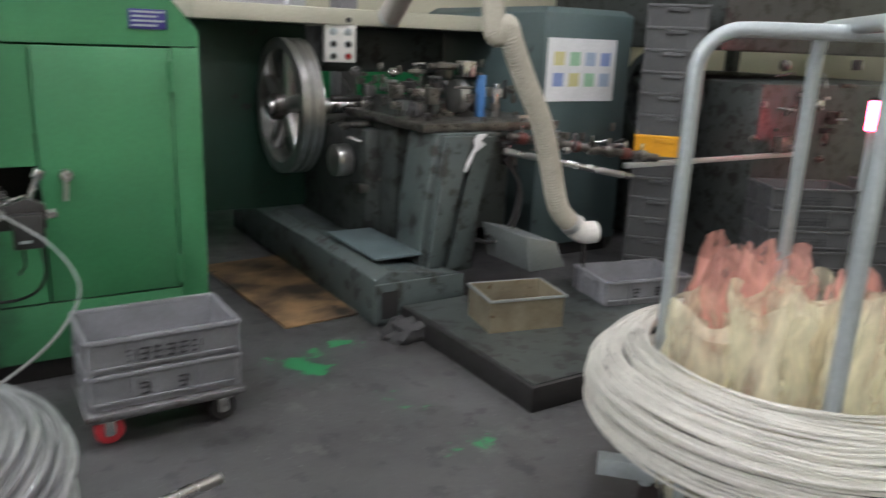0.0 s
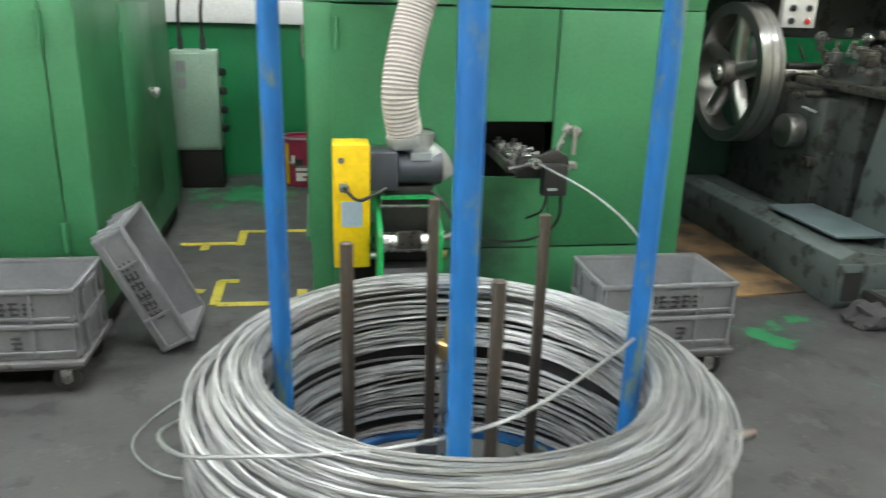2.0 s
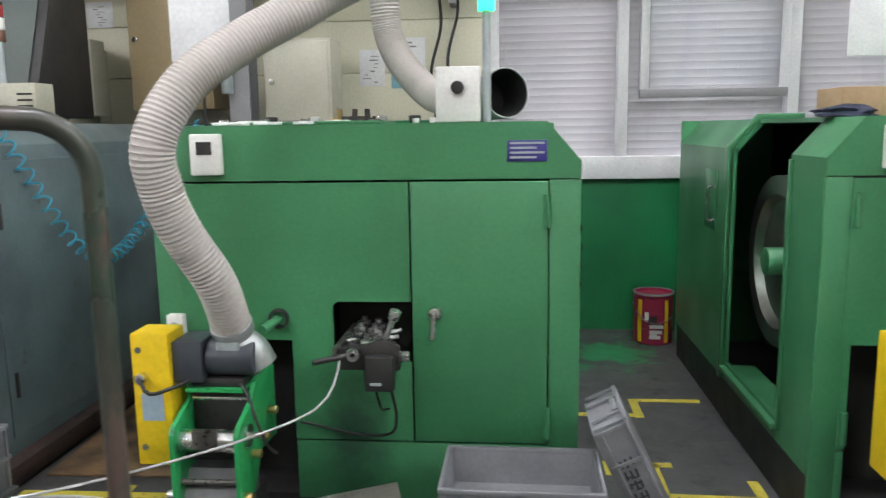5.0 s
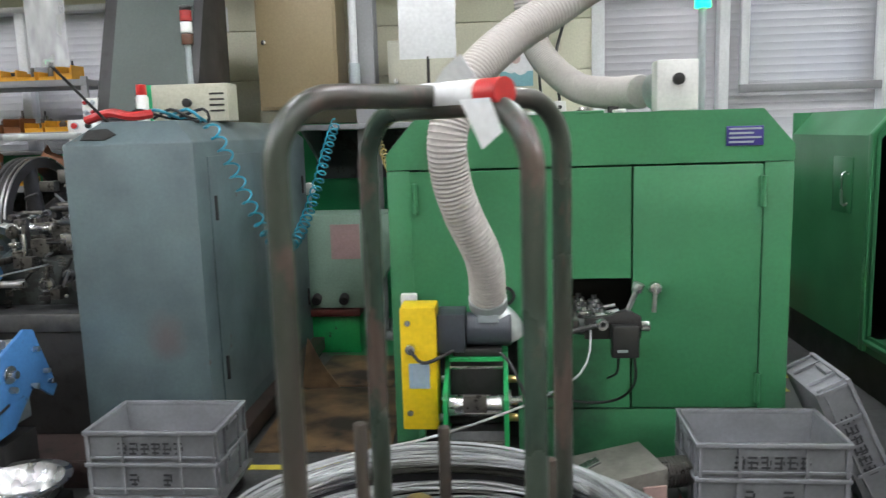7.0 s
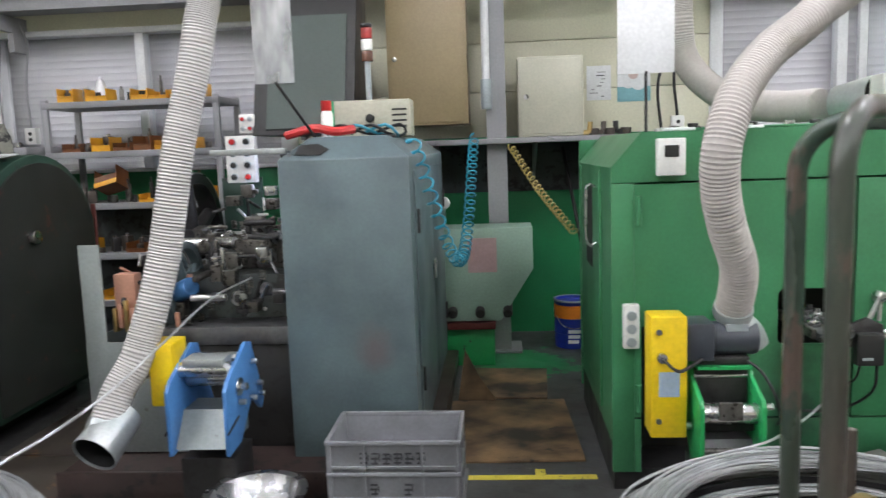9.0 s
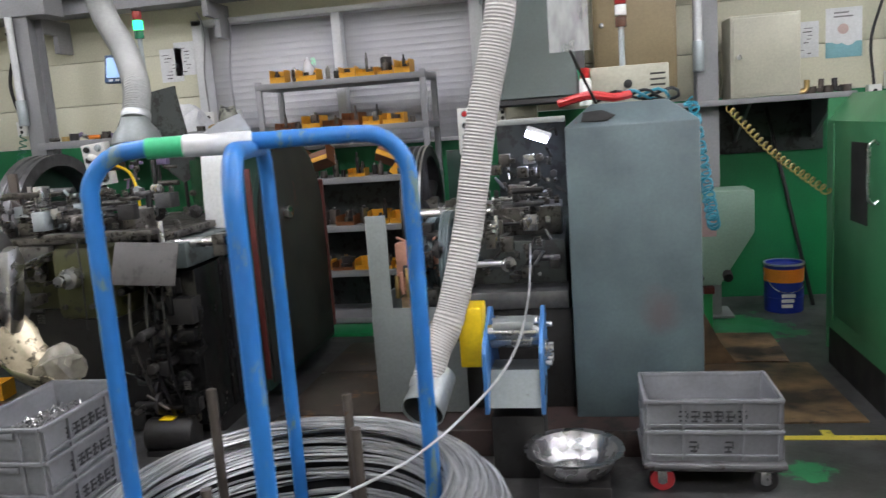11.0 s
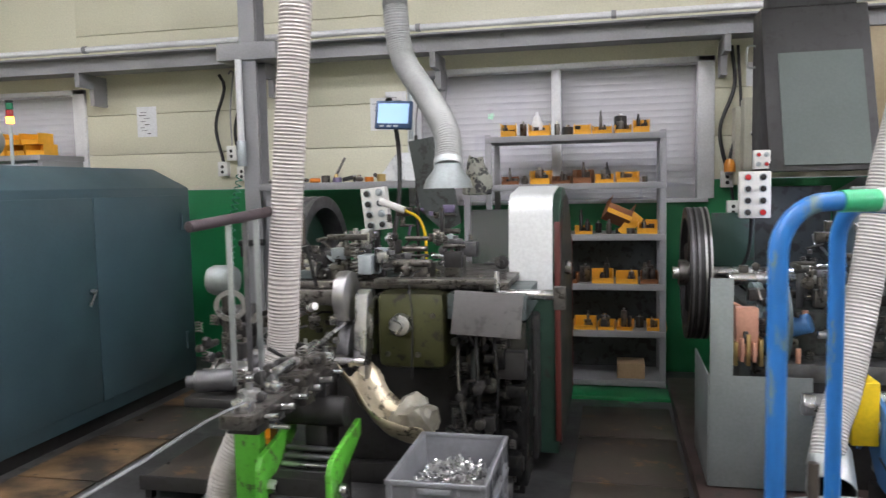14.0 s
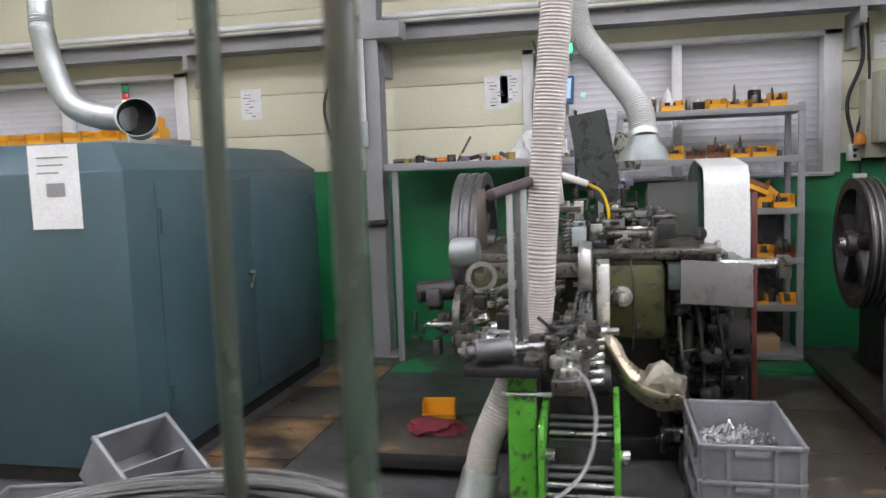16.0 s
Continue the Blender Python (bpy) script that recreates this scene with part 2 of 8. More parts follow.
def floor_mat():
    """Worn dark concrete with chipped green paint in places, oil stains, scuffs and shade painted under dollies."""
    m = bpy.data.materials.new("worn_concrete_floor")
    m.use_nodes = True
    n, ln = m.node_tree.nodes, m.node_tree.links
    b = n["Principled BSDF"]
    tc = n.new("ShaderNodeTexCoord")

    def noise_at(scale, detail, rough=0.6):
        q = n.new("ShaderNodeTexNoise")
        q.inputs["Scale"].default_value, q.inputs["Detail"].default_value, q.inputs["Roughness"].default_value = scale, detail, rough
        ln.new(tc.outputs["Object"], q.inputs["Vector"])
        return q.outputs[0]

    def span(src, a, c, lo=0.0, hi=1.0):
        q = n.new("ShaderNodeMapRange")
        for k, v in enumerate((a, c, lo, hi), 1):
            q.inputs[k].default_value = v
        ln.new(src, q.inputs[0])
        return q.outputs[0]

    def blend(fac, c1, c2):
        q = n.new("ShaderNodeMix")
        q.data_type = "RGBA"
        ln.new(fac, q.inputs[0])
        for k, c in ((6, c1), (7, c2)):
            if isinstance(c, tuple):
                q.inputs[k].default_value = (*c, 1)
            else:
                ln.new(c, q.inputs[k])
        return q.outputs[2]

    def calc(op, a, c):
        q = n.new("ShaderNodeMath")
        q.operation = op
        for k, v in enumerate((a, c)):
            if isinstance(v, (int, float)):
                q.inputs[k].default_value = v
            else:
                ln.new(v, q.inputs[k])
        return q.outputs[0]

    base = blend(span(noise_at(1.3, 6), 0.3, 0.7), (0.080, 0.080, 0.081), (0.044, 0.044, 0.046))
    base = blend(span(noise_at(7, 8), 0.56, 0.62, 0, 0.75), base, (0.03, 0.03, 0.032))
    base = blend(span(noise_at(55, 3), 0.66, 0.70, 0, 0.5), base, (0.22, 0.22, 0.21))
    # patches where green floor paint is left: x, y, radius, how much
    spots = ((1.3, 3.15, 0.55, 0.30), (1.55, 3.3, 0.4, 0.30), (-1.25, 5.9, 1.0, 0.40), (-0.92, 3.25, 0.4, 0.34), (1.45, 2.55, 0.4, 0.26), (1.55, 2.2, 0.3, 0.24), (1.0, 2.7, 0.3, 0.2),
             (-3.75, 5.6, 0.9, 0.5), (-3.9, 3.3, 0.35, 0.35), (-6.4, 5.95, 0.8, 0.55), (-9.2, 5.6, 0.8, 0.4))
    total = None
    for sx, sy, r, k in spots:
        d = n.new("ShaderNodeVectorMath")
        d.operation = "DISTANCE"
        ln.new(tc.outputs["Object"], d.inputs[0])
        d.inputs[1].default_value = (sx, sy, 0)
        f = span(d.outputs["Value"], 0, r, k, -0.1)
        total = f if total is None else calc("MAXIMUM", total, f)
    # oil-soaked stretches beside the machines, painted contact shade under the dollies: x, y, radius
    wet_and_shade = None
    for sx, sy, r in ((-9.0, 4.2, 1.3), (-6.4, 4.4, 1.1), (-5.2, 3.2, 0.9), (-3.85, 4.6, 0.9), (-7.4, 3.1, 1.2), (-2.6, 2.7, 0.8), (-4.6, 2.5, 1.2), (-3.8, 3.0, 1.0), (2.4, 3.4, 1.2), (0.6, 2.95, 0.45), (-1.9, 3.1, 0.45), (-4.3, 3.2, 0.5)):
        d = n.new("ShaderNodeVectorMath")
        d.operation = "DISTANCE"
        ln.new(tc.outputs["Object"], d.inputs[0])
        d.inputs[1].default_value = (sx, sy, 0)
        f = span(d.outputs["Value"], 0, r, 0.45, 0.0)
        wet_and_shade = f if wet_and_shade is None else calc("MAXIMUM", wet_and_shade, f)
    base = blend(span(calc("ADD", noise_at(3.1, 8), wet_and_shade), 0.6, 0.85, 0.0, 0.7), base, (0.024, 0.022, 0.02))
    base = blend(span(noise_at(2.6, 10, 0.75), 0.56, 0.62, 0, 0.35), base, (0.14, 0.14, 0.135))
    chips = span(calc("ADD", noise_at(4.5, 9, 0.68), total), 0.74, 0.79)
    base = blend(chips, base, blend(noise_at(9, 5), (0.012, 0.11, 0.04), (0.03, 0.24, 0.09)))
    ln.new(base, b.inputs["Base Color"])
    ln.new(span(noise_at(2.2, 6), 0.3, 0.7, 0.30, 0.62), b.inputs["Roughness"])
    bp = n.new("ShaderNodeBump")
    bp.inputs["Strength"].default_value, bp.inputs["Distance"].default_value = 0.2, 0.006
    ln.new(noise_at(40, 6), bp.inputs["Height"])
    ln.new(bp.outputs[0], b.inputs["Normal"])
    return m


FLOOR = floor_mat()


def film_mat(name, col, lo, hi):
    """Clouded, creased plastic film that lets part of the light through."""
    m = bpy.data.materials.new(name)
    m.use_nodes = True
    n, ln = m.node_tree.nodes, m.node_tree.links
    b = n["Principled BSDF"]
    b.inputs["Base Color"].default_value = (*col, 1)
    b.inputs["Roughness"].default_value = 0.28
    tc = n.new("ShaderNodeTexCoord")
    mp = n.new("ShaderNodeMapping")
    mp.inputs["Scale"].default_value = (1, 1, 0.35)
    ln.new(tc.outputs["Object"], mp.inputs[0])
    q = n.new("ShaderNodeTexNoise")
    q.inputs["Scale"].default_value, q.inputs["Detail"].default_value = 16, 6
    ln.new(mp.outputs[0], q.inputs["Vector"])
    r = n.new("ShaderNodeMapRange")
    for k, v in enumerate((0.35, 0.68, lo, hi), 1):
        r.inputs[k].default_value = v
    ln.new(q.outputs[0], r.inputs[0])
    bp = n.new("ShaderNodeBump")
    bp.inputs["Strength"].default_value, bp.inputs["Distance"].default_value = 0.7, 0.02
    ln.new(q.outputs[0], bp.inputs["Height"])
    ln.new(bp.outputs[0], b.inputs["Normal"])
    tr, tl, m1, m2 = (n.new(k) for k in ("ShaderNodeBsdfTransparent", "ShaderNodeBsdfTranslucent", "ShaderNodeMixShader", "ShaderNodeMixShader"))
    tl.inputs["Color"].default_value = (*col, 1)
    m1.inputs[0].default_value = 0.4
    ln.new(b.outputs[0], m1.inputs[1])
    ln.new(tl.outputs[0], m1.inputs[2])
    ln.new(r.outputs[0], m2.inputs[0])
    ln.new(tr.outputs[0], m2.inputs[1])
    ln.new(m1.outputs[0], m2.inputs[2])
    ln.new(m2.outputs[0], n["Material Output"].inputs["Surface"])
    return m


WRAP = film_mat("clouded_plastic_wrap", (0.88, 0.86, 0.66), 0.2, 0.85)
WRAPPINK = film_mat("pink_plastic_wrap", (0.85, 0.46, 0.40), 0.2, 0.85)
FOILBAG = film_mat("crumpled_plastic_bag", (0.46, 0.44, 0.39), 0.5, 1.0)
# clear sheet with reflected light painted in as white clouding
CLEARSHEET = film_mat("clear_sheet_reflection", (0.84, 0.85, 0.86), 0.25, 0.6)
GUARDSHEET = mat("dull_guard_sheet", (0.25, 0.275, 0.275), 0.45, 0.6, dark=(0.2, 0.22, 0.22), amount=0.7, scale=3.5, stain=(0.12, 0.11, 0.10), stain_at=0.66, bump=0.05)
TEALGREY = mat("grey_teal_paint", (0.075, 0.11, 0.112), 0.4, dark=(0.05, 0.075, 0.078), amount=0.7, scale=2.0, bump=0.06, stain=(0.03, 0.035, 0.035), stain_at=0.66)
POLISH = mat("polished_steel_rim", (0.50, 0.50, 0.49), 0.32, 1.0, dark=(0.30, 0.30, 0.30), amount=0.5, scale=5, fine=30, bump=0.015)
DULL = mat("dull_grey_roller", (0.16, 0.16, 0.165), 0.42, 0.7, dark=(0.07, 0.07, 0.07), amount=0.7, scale=14, bump=0.05)
PALEPINK = mat("pale_pink_print", (0.6, 0.45, 0.42), 0.6, bump=0)
DARKSLATE = mat("oil_black_slate_paint", (0.044, 0.052, 0.050), 0.45, stain=(0.012, 0.012, 0.011), stain_at=0.52, scale=5)
DRUM = mat("bright_drum_sheet", (0.74, 0.76, 0.76), 0.4, 0.3, dark=(0.6, 0.62, 0.62), amount=0.6, scale=4, bump=0.03)
BROWNBIN = mat("brown_bin_plastic", (0.20, 0.07, 0.02), 0.42, scale=8, piece=0.2)



# ---- mesh helpers ----
def box(bm, x0, y0, z0, x1, y1, z1, bev=0.0, m=None):
    mm = Matrix.Translation(((x0 + x1) / 2, (y0 + y1) / 2, (z0 + z1) / 2)) @ Matrix.Diagonal((abs(x1 - x0), abs(y1 - y0), abs(z1 - z0), 1))
    vs = bmesh.ops.create_cube(bm, size=1, matrix=(m @ mm) if m else mm)["verts"]
    if bev:
        es = list({e for v in vs for e in v.link_edges})
        bmesh.ops.bevel(bm, geom=es, offset=bev, segments=2, affect="EDGES", profile=0.5)
    return bm


def rod(bm, a, c, r, seg=16, r2=None, bev=0.0):
    a, c = Vector(a), Vector(c)
    d = c - a
    m = Matrix.Translation((a + c) / 2) @ d.to_track_quat("Z", "Y").to_matrix().to_4x4()
    vs = bmesh.ops.create_cone(bm, cap_ends=True, segments=seg, radius1=r, radius2=r if r2 is None else r2, depth=d.length, matrix=m)["verts"]
    if bev:
        es = [e for e in {e for v in vs for e in v.link_edges} if e.calc_face_angle(0) > 1.2]
        bmesh.ops.bevel(bm, geom=es, offset=bev, segments=2, affect="EDGES", profile=0.5)
    return bm


def sweep(bm, pts, r, seg=10, closed=False, radii=None):
    pts = [Vector(p) for p in pts]
    n = len(pts)
    tang = [(pts[(i + 1) % n] - pts[i - 1]) if closed or 0 < i < n - 1 else (pts[min(i + 1, n - 1)] - pts[max(i - 1, 0)]) for i in range(n)]
    side = tang[0].orthogonal().normalized()
    rings = []
    for i in range(n):
        t = tang[i].normalized()
        side = (side - t * side.dot(t)).normalized()
        up = t.cross(side)
        rr = radii[i] if radii else r
        rings.append([bm.verts.new(pts[i] + rr * (math.cos(2 * math.pi * k / seg) * side + math.sin(2 * math.pi * k / seg) * up)) for k in range(seg)])
    for i in range(n if closed else n - 1):
        p, q = rings[i], rings[(i + 1) % n]
        for k in range(seg):
            bm.faces.new((p[k], p[(k + 1) % seg], q[(k + 1) % seg], q[k]))
    if not closed:
        bm.faces.new(rings[0][::-1])
        bm.faces.new(rings[-1])
    return bm


def smooth_path(pts, step):
    """Points every step metres along a smooth curve through pts."""
    pts = [Vector(p) for p in pts]
    ext = [2 * pts[0] - pts[1], *pts, 2 * pts[-1] - pts[-2]]
    out = []
    for i in range(1, len(ext) - 2):
        a, p, q, c = ext[i - 1:i + 3]
        k = max(2, int((q - p).length / step))
        for j in range(k):
            u = j / k
            out.append(0.5 * (2 * p + (q - a) * u + (2 * a - 5 * p + 4 * q - c) * u * u + (3 * p - a - 3 * q + c) * u ** 3))
    return out + [pts[-1]]


def lathe(bm, prof, seg=32, m=None):
    m = m or Matrix()
    rings = [[bm.verts.new(m @ Vector((r * math.cos(2 * math.pi * k / seg), r * math.sin(2 * math.pi * k / seg), z))) for k in range(seg)] for r, z in prof]
    for p, q in zip(rings, rings[1:]):
        for k in range(seg):
            bm.faces.new((p[k], p[(k + 1) % seg], q[(k + 1) % seg], q[k]))
    return bm


def prism(bm, poly, a, c, axis="y", bev=0.0):
    put = {"y": lambda u, v, w: (u, w, v), "x": lambda u, v, w: (w, u, v), "z": lambda u, v, w: (u, v, w)}[axis]
    r0 = [bm.verts.new(put(u, v, a)) for u, v in poly]
    r1 = [bm.verts.new(put(u, v, c)) for u, v in poly]
    fs = [bm.faces.new(r0), bm.faces.new(r1[::-1])]
    n = len(poly)
    for k in range(n):
        fs.append(bm.faces.new((r0[k], r1[k], r1[(k + 1) % n], r0[(k + 1) % n])))
    bmesh.ops.recalc_face_normals(bm, faces=fs)
    if bev:
        bmesh.ops.bevel(bm, geom=list({e for f in fs for e in f.edges}), offset=bev, segments=2, affect="EDGES", profile=0.5)
    return bm


def B():
    return bmesh.new()


def mesh_of(name, bm, material, angle=35):
    bmesh.ops.recalc_face_normals(bm, faces=bm.faces)
    for f in bm.faces:
        f.smooth = True
    for e in bm.edges:
        e.smooth = e.calc_face_angle(0) < radians(angle)
    me = bpy.data.meshes.new(name)
    bm.to_mesh(me)
    bm.free()
    me.materials.append(material)
    return me


def part(name, bm, material, parent, label=""):
    ob = new(name, mesh_of(name, bm, material))
    ob.parent = parent
    if label:
        ob["label"] = label
    return ob


def thing(name, at, label, category, group="", rz=0.0, kind=""):
    ob = new(name)
    ob.empty_display_size = 0.1
    ob.matrix_basis = pose(*at, 0, 0, rz)
    return tagged(ob, label, category, group, kind)


def solid(name, bm, material, label, category="", group="", kind="", at=(0, 0, 0), rz=0.0):
    ob = new(name, mesh_of(name, bm, material))
    ob.matrix_basis = pose(*at, 0, 0, rz)
    return tagged(ob, label, category, group, kind)


def again(name, src, parent, m):
    """Another piece on the same mesh."""
    ob = new(name, src.data)
    ob.parent = parent
    ob.matrix_basis = m
    return ob

# ---- the hall ----
X0, X1, Y0, Y1, Z1 = -16.0, 8.0, -6.0, 6.6, 5.4
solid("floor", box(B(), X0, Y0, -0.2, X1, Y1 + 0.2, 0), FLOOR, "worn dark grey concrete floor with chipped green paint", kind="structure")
solid("ceiling", box(B(), X0, Y0, Z1, X1, Y1 + 0.2, Z1 + 0.2), CEIL, "plain grey ceiling high above the machines", kind="structure")
solid("wall_south", box(B(), X0, Y0 - 0.2, 0, X1, Y0, Z1), CREAM, "cream panel wall", kind="structure")
solid("wall_west", box(B(), X0 - 0.2, Y0, 0, X0, Y1, Z1), CREAM, "cream panel wall", kind="structure")
solid("wall_east", box(B(), X1, Y0, 0, X1 + 0.2, Y1, Z1), CREAM, "cream panel wall", kind="structure")

# north wall with its windows: x from, x to, sill, head, mullions
WINDOWS = ((-2.12, 2.6, 1.38, 2.95, (-1.12, 0.14, 1.4)), (-8.25, -5.68, 1.52, 2.72, (-6.93,)), (-14.6, -11.75, 1.5, 2.72, (-13.1,)))
wall = thing("wall_north", (0, 0, 0), "cream sandwich panel wall over a green painted base", "", kind="structure")
cuts = sorted(WINDOWS)
edges = [X0] + [v for w in cuts for v in w[:2]] + [X1]
for k in range(0, len(edges), 2):
    a, c = edges[k], edges[k + 1]
    top = 1.25 if a > -3 else 1.68
    part("painted_base", box(B(), a, Y1, 0, c, Y1 + 0.2, top), WALL_GREEN, wall, "green painted wall base")
    rows = [top] + [v for v in (2.05, 2.45, 2.85, 3.25, 3.65, 4.05, 4.45, 4.85) if v > top + 0.1] + [Z1]
    for lo, hi in zip(rows, rows[1:]):
        part("wall_panel", box(B(), a, Y1, lo + 0.003, c, Y1 + 0.2, hi - 0.003, 0.002), CREAM, wall)
for a, c, s, h, mull in cuts:
    low = s - 0.17 if s < 1.4 else s - 0.03
    part("painted_base", box(B(), a, Y1, 0, c, Y1 + 0.2, low), WALL_GREEN, wall)
    part("wall_panel", box(B(), a, Y1, h, c, Y1 + 0.2, Z1), CREAM, wall)
for k, (a, c, s, h, mull) in enumerate(WINDOWS, 1):
    win = thing(f"window_{k}", (0, 0, 0), "white framed window with grey shutters behind dusty glass", "", kind="structure")
    low = s - 0.17 if s < 1.4 else s - 0.03
    part("window_sill", box(B(), a - 0.03, Y1 - 0.06, low, c + 0.03, Y1 + 0.2, s, 0.006), FRAMEW, win)
    part("window_frame", box(B(), a - 0.04, Y1 - 0.03, s, a + 0.06, Y1 + 0.12, h, 0.006), FRAMEW, win)
    part("window_frame", box(B(), c - 0.06, Y1 - 0.03, s, c + 0.08, Y1 + 0.12, h, 0.006), FRAMEW, win)
    part("window_frame", box(B(), a - 0.04, Y1 - 0.03, h - 0.05, c + 0.08, Y1 + 0.12, h, 0.006), FRAMEW, win)
    xs = [a + 0.06, *mull, c - 0.06]
    for q in mull:
        part("mullion", box(B(), q - 0.04, Y1 - 0.02, s, q + 0.04, Y1 + 0.1, h - 0.05, 0.005), FRAMEW, win)
    for p, q in zip(xs, xs[1:]):
        part("pane", box(B(), p + 0.03, Y1 + 0.04, s + 0.005, q - 0.03, Y1 + 0.046, h - 0.055), GLASS, win).visible_shadow = False
    slat = None
    z = s
    while z < h:
        if slat is None:
            slat = part("shutter_slat", prism(B(), [(0.006, 0), (0.008, 0.004), (0.008, 0.056), (0.006, 0.06), (0.02, 0.06), (0.02, 0)], a, c, "x"), BLIND, win)
            slat.matrix_basis = Matrix.Translation((0, Y1 + 0.14, z))
        else:
            again("shutter_slat", slat, win, Matrix.Translation((0, Y1 + 0.14, z)))
        z += 0.06
    part("shutter_backing", box(B(), a, Y1 + 0.17, low, c, Y1 + 0.2, h), BLIND, win)

sash = thing("window_sash", (0, 0, 0), "inner aluminium sliding sash standing before the window", "window sash", kind="structure")
for a in ((-0.99, 1.82, 0.11, 1.885), (-0.99, 1.885, -0.925, 2.86), (0.045, 1.885, 0.11, 2.86), (-0.99, 2.86, 0.11, 2.92)):
    part("sash_rail", box(B(), a[0], Y1 - 0.018, a[1], a[2], Y1 + 0.03, a[3], 0.005), BEAM if a[1] == 1.82 else FRAMEW, sash)
part("sash_pane", box(B(), -0.92, Y1 + 0.004, 1.89, 0.04, Y1 + 0.010, 2.855), GLASS, sash).visible_shadow = False
# steel beam along the wall, with brackets and a white pipe on it
beam = thing("steel_beam", (0, 0, 0), "grey steel beam running along the wall with brackets", "", kind="structure")
bb = B()
box(bb, X0, 6.18, 2.965, X1, 6.42, 2.98)
box(bb, X0, 6.18, 2.82, X1, 6.42, 2.835)
box(bb, X0, 6.29, 2.835, X1, 6.305, 2.965)
part("beam_profile", bb, BEAM, beam)
for x in (-11.45, -7.95, -5.55, -2.4, -9.55):
    part("bracket", box(box(B(), x - 0.025, 6.19, 2.69, x + 0.025, 6.42, 2.82), x - 0.025, 6.4, 2.53, x + 0.025, Y1, 2.82), BEAM, beam)
pipe = thing("wall_pipe", (0, 0, 0), "white conduit pipe running above the steel beam", "pipe", kind="structure")
part("pipe_run", rod(B(), (X0, 6.24, 3.04), (X1, 6.24, 3.04), 0.028, 12), FRAMEW, pipe)
for k in range(14):
    part("clamp", rod(B(), (X0 + 1.3 + 1.65 * k, 6.24, 3.04), (X0 + 1.34 + 1.65 * k, 6.24, 3.04), 0.035, 12), BEAM, pipe)
for x in (-9.55, -3.9, 2.8):
    col = thing("steel_column", (x, 6.05, 0), "grey steel column standing against the wall", "", kind="structure")
    cb = B()
    box(cb, -0.075, -0.1, 0, 0.075, -0.085, Z1)
    box(cb, -0.075, 0.085, 0, 0.075, 0.1, Z1)
    box(cb, -0.006, -0.085, 0, 0.006, 0.085, Z1)
    part("column_profile", cb, BEAM, col)
    part("base_plate", box(B(), -0.16, -0.16, 0, 0.16, 0.16, 0.02, 0.003), BEAM, col)
    if x < 0:
        part("beam_seat", box(B(), -0.28, -0.13, 2.8, 0.28, 0.12, 2.95, 0.004), BEAM, col)
        part("white_conduit", rod(B(), (-0.07, -0.14, 1.95), (-0.07, -0.14, 2.8), 0.03, 14), FRAMEW, col)
        part("conduit_joint", rod(B(), (-0.07, -0.14, 1.88), (-0.07, -0.14, 2.1), 0.042, 14, bev=0.006), SILVER, col)

# ceiling lights in two rows over the aisle, and one added over the passage
def ceiling_light(x, y):
    t = thing("ceiling_light", (x, y, 4.9), "long white fluorescent ceiling light hanging on rods", "light", "ceiling lights over the aisle")
    part("housing", prism(B(), [(-0.16, 0), (0.16, 0), (0.06, 0.07), (-0.06, 0.07)], -0.75, 0.75, "y"), FRAMEW, t)
    for u in (-0.08, 0.08):
        part("tube", rod(B(), (u, -0.7, -0.03), (u, 0.7, -0.03), 0.03, 10), TUBE, t)
    for v in (-0.5, 0.5):
        part("hanger", rod(B(), (0, v, 0.07), (0, v, Z1 - 4.9), 0.008, 8), STEEL, t)


for x in (-13.5, -10.5, -7.5, -4.5, -1.5, 1.5, 4.5):
    ceiling_light(x, 2.0)
    ceiling_light(x + 0.5, -2.0)
# extra unseen light, added to brighten the passage between the green machines
ceiling_light(-1.2, 5.0)


# floor tape
tape = thing("floor_tape", (0, 0, 0), "worn yellow marking tape stuck on the floor", "", kind="structure")
def strip(x0, y0, x1, y1, w=0.05):
    d = Vector((x1 - x0, y1 - y0, 0))
    ang = math.degrees(math.atan2(d.y, d.x))
    ob = part("tape_strip", box(B(), 0, -w / 2, 0.001, d.length, w / 2, 0.003), TAPE, tape)
    ob.matrix_basis = pose(x0, y0, 0, 0, 0, ang)


for s in ((-1.6, 4.72, -1.26, 4.72), (-1.25, 4.68, -1.25, 4.98), (-1.25, 4.96, -0.86, 4.96), (-0.87, 3.70, -0.87, 3.92), (-1.28, 3.75, -0.86, 3.74),
          (-1.29, 3.75, -1.29, 4.08), (-1.3, 4.07, -1.2, 4.07), (-1.48, 3.97, -1.36, 3.93), (-1.5, 3.95, -1.5, 4.1), (-1.45, 4.60, -1.45, 4.72),
          (-4.2, 3.62, -3.45, 3.63), (-3.72, 3.64, -3.72, 3.72), (-4.0, 4.3, -3.7, 4.3), (-3.7, 3.9, -3.7, 4.1)):
    strip(*s)

# ---- enclosed green machines ----
def hinge(parent, x, y, z, h=0.13):
    hb = B()
    rod(hb, (x, y - 0.012, z - h / 2), (x, y - 0.012, z + h / 2), 0.011, 10)
    box(hb, x - 0.02, y - 0.006, z - h / 2, x + 0.008, y, z + h / 2)
    part("hinge", hb, GREEN, parent)


